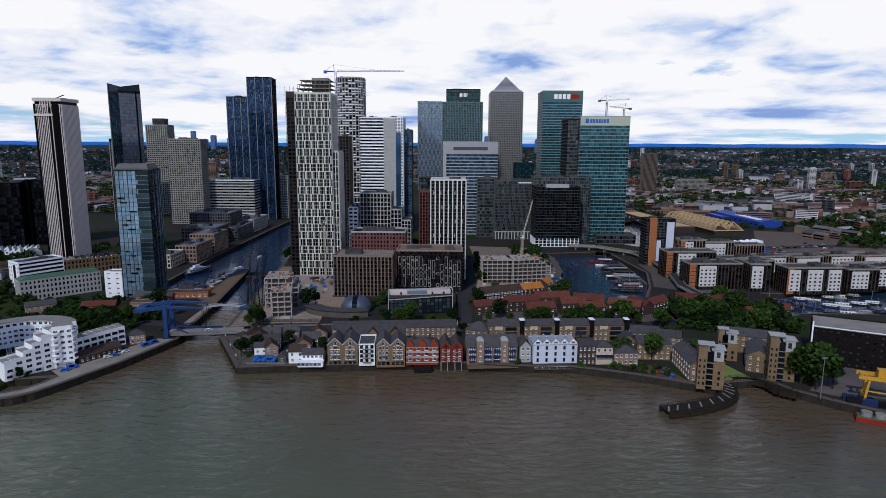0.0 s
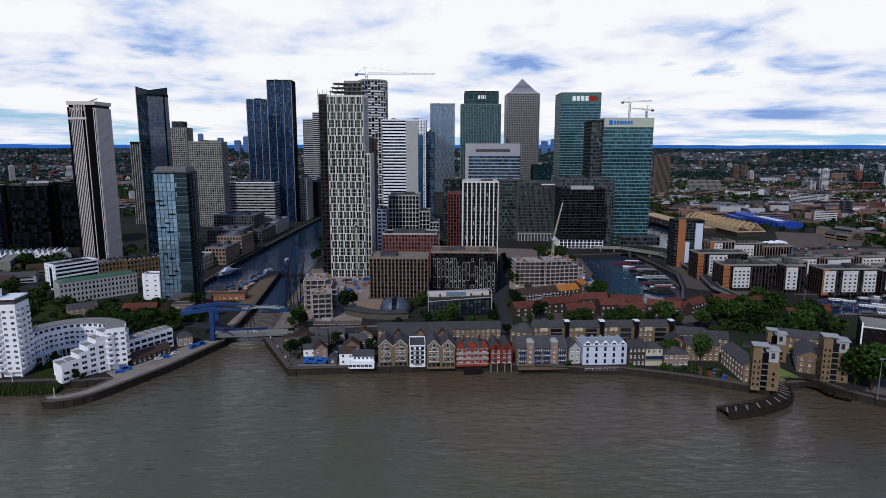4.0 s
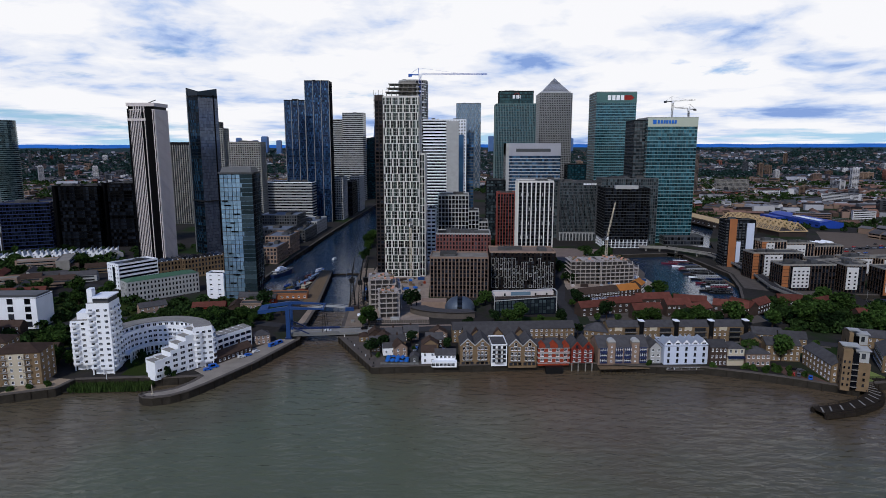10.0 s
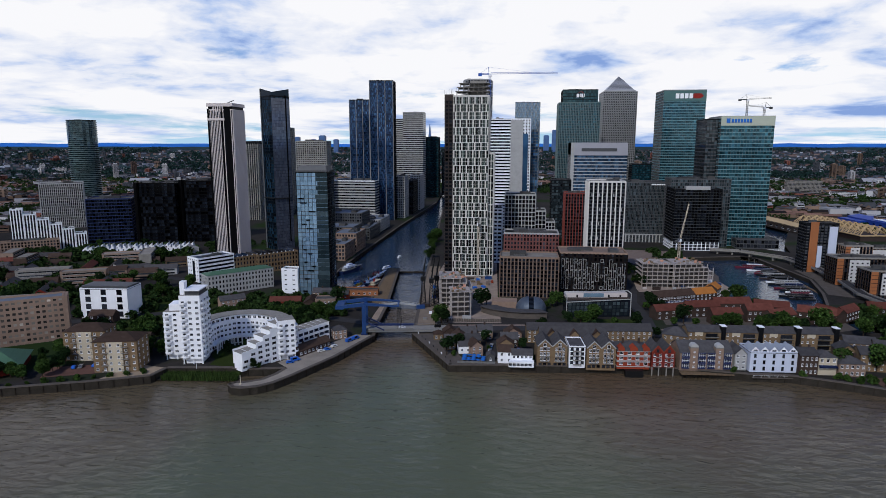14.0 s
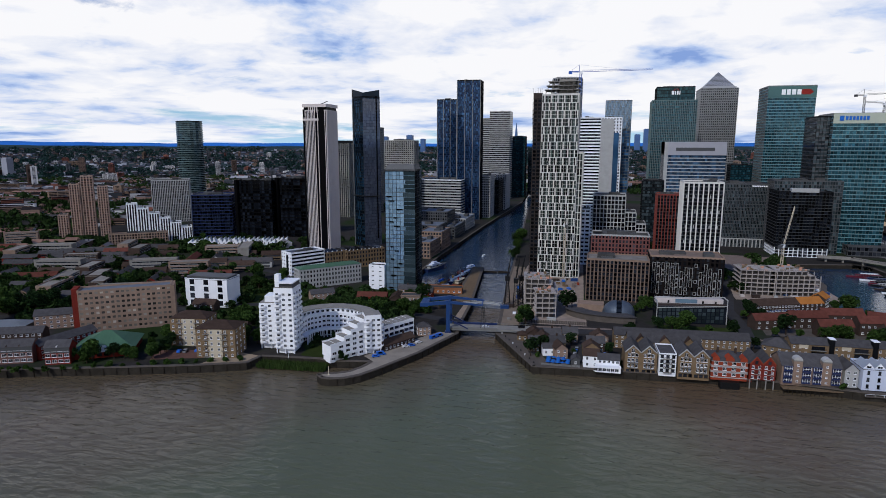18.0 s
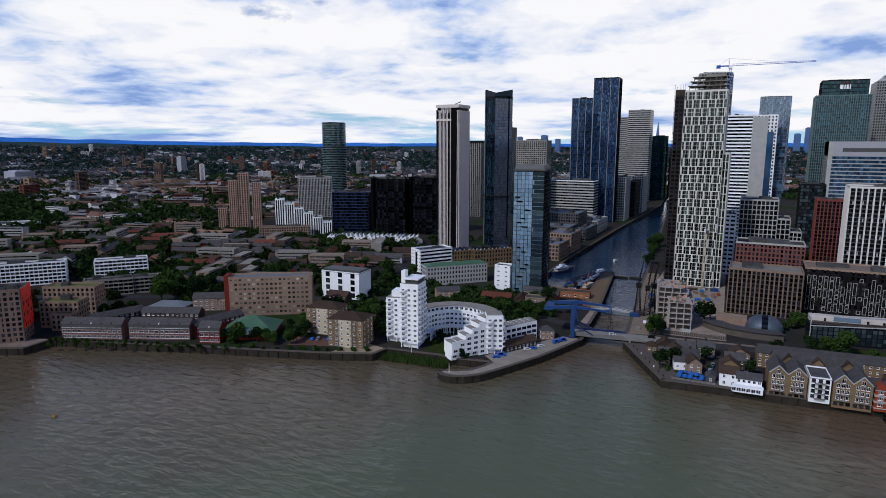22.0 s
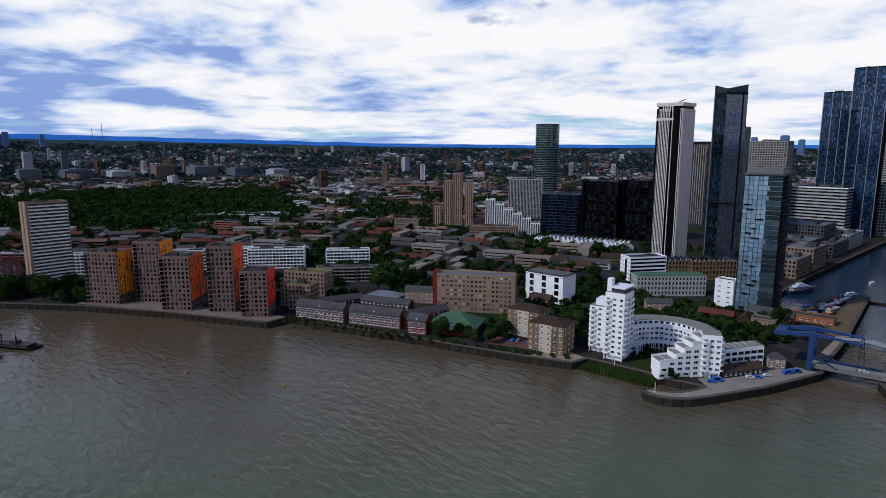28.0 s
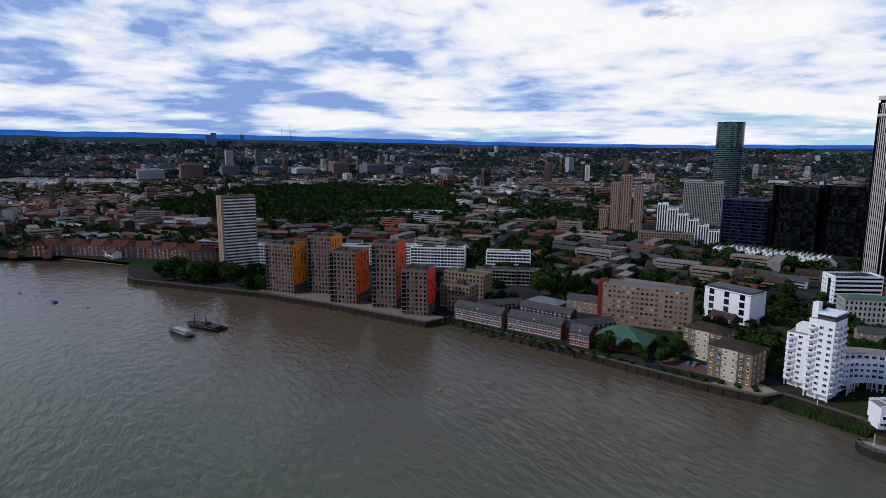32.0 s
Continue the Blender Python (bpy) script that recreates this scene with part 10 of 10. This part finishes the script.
def far_trees(name, n, zone, seed, label, r0=850, r1=4300, size=(4, 8), az=(-50, 110), facets=24):
    """Clumps of far tree crowns: a handful of leaf-like facets each."""
    rng = np.random.default_rng(seed)
    V, F = [], []
    k = 0
    while k < n:
        if zone:
            xs, ys = [p[0] for p in zone], [p[1] for p in zone]
            x, y = rng.uniform(min(xs), max(xs)), rng.uniform(min(ys), max(ys))
            if not inside(x, y, zone):
                continue
        else:
            r = math.sqrt(rng.uniform(r0 * r0, r1 * r1))
            a = radians(rng.uniform(*az))
            x, y = -50 - r * math.sin(a), r * math.cos(a)
            if not on_land(x, y) or (x > -760 and x < 520 and y < 1000) or (x > -420 and x < 240 and y < 1500):
                continue
            if noise.noise((x * 0.003, y * 0.003, 4.0)) < -0.08:
                continue
        z = hill_z(x, y) - 1
        s = rng.uniform(*size)
        m = facets
        u = rng.uniform(-0.4, 1, m)
        v = rng.uniform(0, 6.283, m)
        q = np.sqrt(1 - u * u) * s * rng.uniform(0.7, 1.1, m)
        px, py, pz = x + q * np.cos(v), y + q * np.sin(v), z + s * 0.9 + u * s * 0.8
        e = rng.normal(0, 1, (m, 2, 3))
        e /= np.linalg.norm(e, axis=2, keepdims=True)
        e *= s * 0.38
        for i in range(m):
            p = (px[i], py[i], pz[i])
            j = len(V)
            V += [(p[0] - e[i, 0, 0], p[1] - e[i, 0, 1], p[2] - e[i, 0, 2]), (p[0] - e[i, 1, 0], p[1] - e[i, 1, 1], p[2] - e[i, 1, 2]), (p[0] + e[i, 0, 0], p[1] + e[i, 0, 1], p[2] + e[i, 0, 2]), (p[0] + e[i, 1, 0], p[1] + e[i, 1, 1], p[2] + e[i, 1, 2])]
            F.append((j, j + 1, j + 2, j + 3))
        k += 1
    b = MB()
    b.v, b.f, b.m = V, F, [0] * len(F)
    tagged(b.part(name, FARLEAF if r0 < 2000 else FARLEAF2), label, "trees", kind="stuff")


FARLEAF = M("far_foliage", (0.021, 0.039, 0.012), 0.9, var=0.5, scale=0.012, island=0.65, spec=0.0)
# bluish copy of the far foliage: distance haze mixed into the leaf colour
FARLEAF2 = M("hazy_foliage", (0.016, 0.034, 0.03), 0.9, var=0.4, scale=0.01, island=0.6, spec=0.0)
far_trees("distant_trees", 1750, WOOD, 5, "thick green woodland of a park", size=(3.5, 9), facets=34)
far_trees("distant_trees", 10500, None, 6, "street and garden trees among the far houses", 850, 2400)
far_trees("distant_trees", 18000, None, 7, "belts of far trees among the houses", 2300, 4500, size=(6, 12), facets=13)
far_trees("estate_trees", 620, [(-1000, 250), (-600, 330), (-420, 320), (-390, 420), (-400, 560), (-560, 640), (-760, 580), (-1050, 500)], 8, "garden and street trees between the estate houses", size=(2.5, 5), facets=70)
far_trees("estate_trees", 160, [(-960, 40), (-760, 100), (-640, 250), (-800, 300), (-1000, 240)], 9, "garden trees behind the red flats", size=(3, 5), facets=60)
far_trees("estate_trees", 200, [(300, 560), (700, 560), (1100, 740), (1100, 1000), (600, 1000), (560, 830)], 10, "trees along the roads and sheds", size=(3, 5), facets=50)
far_trees("estate_trees", 120, [(-352, 330), (-300, 330), (-262, 345), (-262, 395), (-290, 430), (-335, 460), (-385, 440), (-400, 400)], 12, "trees and scrub in the small park behind the crescent", size=(2.2, 4.2), facets=90)
far_trees("estate_trees", 60, [(-262, 348), (-205, 362), (-196, 392), (-215, 412), (-262, 400)], 13, "dense trees behind the white crescent", size=(2.5, 4.5), facets=100)
far_trees("estate_trees", 60, [(-470, 300), (-430, 300), (-420, 350), (-470, 400), (-520, 360)], 14, "dense trees between the terraces and flats", size=(3, 5), facets=100)
far_trees("estate_trees", 90, [(-560, 540), (-430, 545), (-380, 600), (-370, 680), (-480, 640), (-560, 650)], 15, "trees at the foot of the black offices", size=(3, 5), facets=60)
far_trees("estate_trees", 70, [(150, 376), (160, 440), (205, 445), (228, 395), (215, 370)], 16, "dense trees of the small park by the basin", size=(3, 5), facets=110)
patch("park", [(-352, 330), (-300, 330), (-285, 345), (-300, 420), (-335, 460), (-385, 440)], GRASS, "rough grass of a small park", "park", LAND + 0.04)
strip("road", [(-290, 345), (-278, 380), (-280, 420), (-330, 470), (-400, 500), (-430, 560)], 8, ASPHALT, "curving estate road beside the small park", "road", LAND + 0.07)
strip("road", [(-166, 375), (-200, 385), (-280, 400), (-330, 380), (-420, 330), (-520, 290), (-640, 220)], 9, ASPHALT, "main asphalt road through the estates", "road", LAND + 0.06)
cars(-205, 388, -275, 401, 8, 10)
patch("park", WOOD, GRASS, "rough grass of a wooded park", "park", LAND + 0.05)

far_trees("estate_trees", 170, [(-570, 300), (-430, 325), (-395, 420), (-520, 480), (-650, 400)], 21, "big dark garden trees among the estate rows", size=(3, 5.5), facets=90)
far_trees("estate_trees", 40, [(62, 570), (95, 575), (96, 680), (66, 700)], 22, "trees before the office towers", size=(2.5, 4), facets=90)
far_trees("estate_trees", 150, [(360, 850), (420, 960), (640, 830), (1150, 740), (1150, 700), (640, 780)], 23, "dark hedge and trees along the railway", size=(2.5, 4.5), facets=60)
patch("plaza", [(60, 560), (98, 565), (98, 690), (20, 700), (22, 650)], PINKPAVE, "pale dusty paved yard before the offices", "plaza", LAND + 0.07)
t, h = tower("white_school", "low white school with strip windows and flat roof by the wood", "school", -985, 440, 13, ang=45, w=105, d=34, fh=4, bay=3.2, pier=0.5, sp=1.4, mats=(WHITE, GLASS_D, WHITE), sproud=0.3, roof=(WHITE, FAR_PALE), plant=5)
for x, y, rx, ry in ((-1257, 61, 60, 34), (-1180, 300, 80, 30), (-1420, 430, 90, 40)):
    patch("lawn", ring(rx, ry, 24, x, y), M("meadow_grass", (0.07, 0.10, 0.03), 0.95, var=0.35, scale=0.05, fine=0.6) if "meadow_grass" not in bpy.data.materials else bpy.data.materials["meadow_grass"], "open grass meadow among the park trees", "lawn", LAND + 0.12)
# landmarks on the skyline
far_trees("estate_trees", 260, [(-660, 290), (-430, 330), (-395, 420), (-400, 540), (-560, 575), (-700, 540), (-900, 480), (-880, 300)], 41, "big dark plane trees between the estate rows", size=(3.5, 6.5), facets=80)
far_trees("estate_trees", 80, [(-262, 384), (-205, 398), (-200, 425), (-262, 440), (-300, 425)], 42, "dark trees along the road behind the crescent", size=(2.5, 4.5), facets=90)
far_trees("estate_trees", 60, [(-600, 170), (-470, 230), (-450, 290), (-540, 290), (-640, 230)], 43, "garden trees behind the coloured flats", size=(2.5, 4.5), facets=90)
far_trees("estate_trees", 220, [(460, 700), (1150, 640), (1150, 720), (700, 790), (520, 840)], 44, "dark tree belt along the main road", size=(3, 5.5), facets=60)


def far_landmark(name, label, cat, x, y, w, top, mat, taper=1.0):
    t = thing(name, label, cat, x, y, LAND, 0, "skyline landmarks")
    k = w * taper / 2
    b = MB()
    lo, hi = [(-w / 2, -w / 2), (w / 2, -w / 2), (w / 2, w / 2), (-w / 2, w / 2)], [(-k, -k), (k, -k), (k, k), (-k, k)]
    for i in range(4):
        j = (i + 1) % 4
        b.quad((*lo[i], 0), (*lo[j], 0), (*hi[j], top), (*hi[i], top))
    b.quad(*[(*p, top) for p in hi])
    b.part("shaft", [mat], t)
    MB().box(-k * 0.7, k * 0.7, -k * 0.7, k * 0.7, top - 1, top + 3).part("cap", [mat], t)


# skyline shapes, masts too, carry the blue of haze in their base colour
HAZEBLUE = M("blue_skyline_glass", (0.06, 0.12, 0.26), 0.5, var=0.3, scale=0.02)
for az, r, w, top in ((18.2, 4300, 40, 175), (19.0, 4350, 36, 150), (20.4, 4300, 30, 165), (21.2, 4300, 44, 140), (22.0, 4250, 26, 190), (17.0, 4300, 30, 150), (-8.6, 4200, 40, 150), (-9.4, 4300, 34, 165), (5.0, 4300, 30, 160), (81.8, 4300, 30, 190), (82.2, 4320, 40, 178), (79.5, 4320, 24, 180), (-3.0, 4300, 44, 215), (-2.2, 4300, 36, 180), (-3.9, 4300, 30, 170)):
    far_landmark("skyline_tower", "hazy blue glass tower on the far skyline", "tower", -50 - r * math.sin(radians(az)), r * math.cos(radians(az)), w, top, HAZEBLUE)
far_landmark("skyline_spire", "tall tapering glass spire on the far skyline", "tower", -50 - 4300 * math.sin(radians(8.45)), 4300 * math.cos(radians(8.45)), 50, 255, HAZEBLUE, 0.08)
for az in (75.4, 76.1):
    far_landmark("radio_mast", "thin lattice radio mast on the far hills", "mast", -50 - 4500 * math.sin(radians(az)), 4500 * math.cos(radians(az)), 7, 250 if az < 76 else 225, HAZEBLUE, 0.3)

# gardens between the corner cottages and along the road
trees([(-117, 322), (-112, 331), (-96, 345), (-75, 333), (-128, 384), (-131, 378), (-124, 386), (-62, 372), (-30, 368), (6, 366), (30, 368)], 0.75)
for x, y in ((-113, 322), (-104, 329), (-94, 334), (-88, 345), (-76, 344), (92, 305), (95, 309), (88, 308), (99, 306), (103, 301), (86, 312), (-69, 322), (-72, 316)):
    plant(BUSH, x, y, 1.0)

far_trees("estate_trees", 130, [(-1010, 40), (-880, 20), (-790, 60), (-820, 150), (-960, 170)], 24, "garden trees and scrub by the far river bend", size=(3, 6), facets=50)
far_trees("estate_trees", 60, [(-725, 45), (-700, 40), (-640, 95), (-640, 130), (-700, 90)], 25, "dense dark trees at the foot of the tower block", size=(3, 5), facets=110)
# long river blocks on the far bank of the bend
for i in range(9):
    a = radians(62 + 3.1 * i)
    r = 2380 + 25 * (i % 3)
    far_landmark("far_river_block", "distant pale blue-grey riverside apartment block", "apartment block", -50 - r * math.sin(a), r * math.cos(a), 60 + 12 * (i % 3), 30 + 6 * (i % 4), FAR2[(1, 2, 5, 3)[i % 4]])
for az, r, w, top, m_ in ((80.6, 2500, 26, 92, 1), (78.2, 2560, 20, 96, 2), (67.5, 2700, 24, 70, 3), (50.5, 2600, 24, 66, 1)):
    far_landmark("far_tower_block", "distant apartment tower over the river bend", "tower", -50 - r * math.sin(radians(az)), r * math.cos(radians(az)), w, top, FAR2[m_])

trees([(24, 394), (38, 396), (52, 392), (90, 394), (100, 392), (122, 390), (134, 384), (140, 392), (66, 440), (92, 440), (106, 420), (-45, 390), (-36, 392), (-28, 390), (-14, 391), (0, 392), (20, 420), (24, 432), (128, 350), (140, 345), (135, 360), (96, 330), (90, 322)], 0.8)
cars(-58, 378, 96, 374, 16, 2, 0.3)
cars(118, 366, 156, 352, 5, -20, 0.2)
cars(30, 386, 110, 382, 9, 0, 0.25)
strip("pavement", [(-70, 371), (0, 373), (105, 366), (150, 347)], 3, PAVING, "grey footway along the main road", "pavement", LAND + 0.1)
patch("pavement", [(20, 398), (128, 396), (140, 402), (140, 440), (112, 440), (84, 468), (22, 440)], PAVING, "worn paved courts among the red-roofed houses", "pavement", LAND + 0.04)
patch("pavement", [(168, 500), (205, 478), (230, 478), (236, 520), (205, 590), (184, 600), (183, 556)], PAVING, "worn quayside paving by the marina", "pavement", LAND + 0.04)

far_trees("estate_trees", 260, [(-1250, 620), (-780, 600), (-700, 760), (-820, 980), (-1150, 950), (-1350, 800)], 26, "park and street trees before the far terraces", size=(3.5, 7), facets=40)
far_trees("estate_trees", 110, [(-1000, 560), (-780, 590), (-640, 560), (-560, 600), (-700, 600), (-860, 660)], 27, "trees along the estate edge", size=(3, 5.5), facets=60)

patch("pavement", [(-171, 378), (-174.5, 426), (-191, 558.5), (-198.5, 558.5), (-188, 446), (-178, 425), (-176, 380)], M("tan_pier_setts", (0.26, 0.20, 0.15), 0.9, var=0.3), "tan paved surface of the narrow dock pier", "pavement", LAND + 0.05)

# low brick houses behind the crescent
for x, y, w, a, wl, rf in ((-244, 405, 22, 12, BRICK_R, TILE_R), (-222, 412, 16, 100, BRICK_B, TILE_B), (-283, 405, 18, 40, BRICK_T, SLATE), (-214, 428, 20, 8, BRICK_O, FELT), (-226, 434, 14, 8, BRICK_T, SLATE)):
    house("brick_cottage", "low brick house behind the white crescent", "house", x, y, w, 9, 5.5, a, "gable", 2.6, wall=wl, rmat=rf, floors=2, bays=5, win=(1.1, 1.2), chimneys=1)

# building-site cabins, stacks and hoardings round the unfinished tower
CABINS = [M("blue_cabin_paint", (0.02, 0.10, 0.36), 0.55, var=0.2), OFFWHITE, M("green_cabin_paint", (0.03, 0.14, 0.08), 0.55, var=0.2), RED]
_rs = random.Random(17)


def site_cabin(x, y, z, ang, mat):
    t = thing("site_cabin", "stacked steel cabin on the building site", "cabin", x, y, z, ang, "site cabins")
    b = MB().box(-3, 3, -1.25, 1.25, 0.1, 2.6)
    for i in range(11):
        b.box(-2.85 + i * 0.55, -2.65 + i * 0.55, -1.31, -1.25, 0.2, 2.5)
    b.part("body", [mat], t)
    MB().box(-3.1, 3.1, -1.35, 1.35, 2.6, 2.75).part("roof", [GREYCLAD], t)
    MB().box(-2.2, -0.8, -1.36, -1.3, 1.1, 2.1).part("window", [GLASS_K], t)
    MB().box(1.2, 2.1, -1.36, -1.3, 0.2, 2.2).part("door", [WHITE], t)


for k in range(12):
    x, y = -142 + (k % 4) * 6.6 - (k // 4) * 2, 452 + (k // 4) * 16 + _rs.uniform(-1, 1)
    site_cabin(x, y, LAND + 0.02, 96 + _rs.uniform(-4, 4), CABINS[k % 4])
    if k % 3 == 0:
        site_cabin(x, y, LAND + 2.79, 96, CABINS[(k + 1) % 4])
for k in range(26):
    x, y = _rs.uniform(-144, -84), _rs.uniform(440, 524)
    if -119 < x < -92 and y < 446 or -92 < x and y < 462:
        continue
    t = thing("material_stack", "strapped stack of building materials on the site", "building materials", x, y, LAND, _rs.uniform(0, 180), "material stacks")
    w, d, h = _rs.uniform(1.5, 3), _rs.uniform(0.8, 1.5), _rs.uniform(0.8, 2.2)
    b = MB()
    for j in range(4):
        b.box(-w + 0.06 * j, w - 0.1 * (j % 2), -d, d - 0.08 * (j % 3), 0.15 + h * j / 4, 0.15 + h * (j + 0.92) / 4)
    b.part("load", [_rs.choice((TIMBER, OFFWHITE, BRICK_O, BRIGHTBLUE, GREYCLAD, CREAM))], t)
    MB().box(-w * 0.9, -w * 0.6, -d, d, 0, 0.15).box(w * 0.6, w * 0.9, -d, d, 0, 0.15).part("skid", [DTIMBER], t)
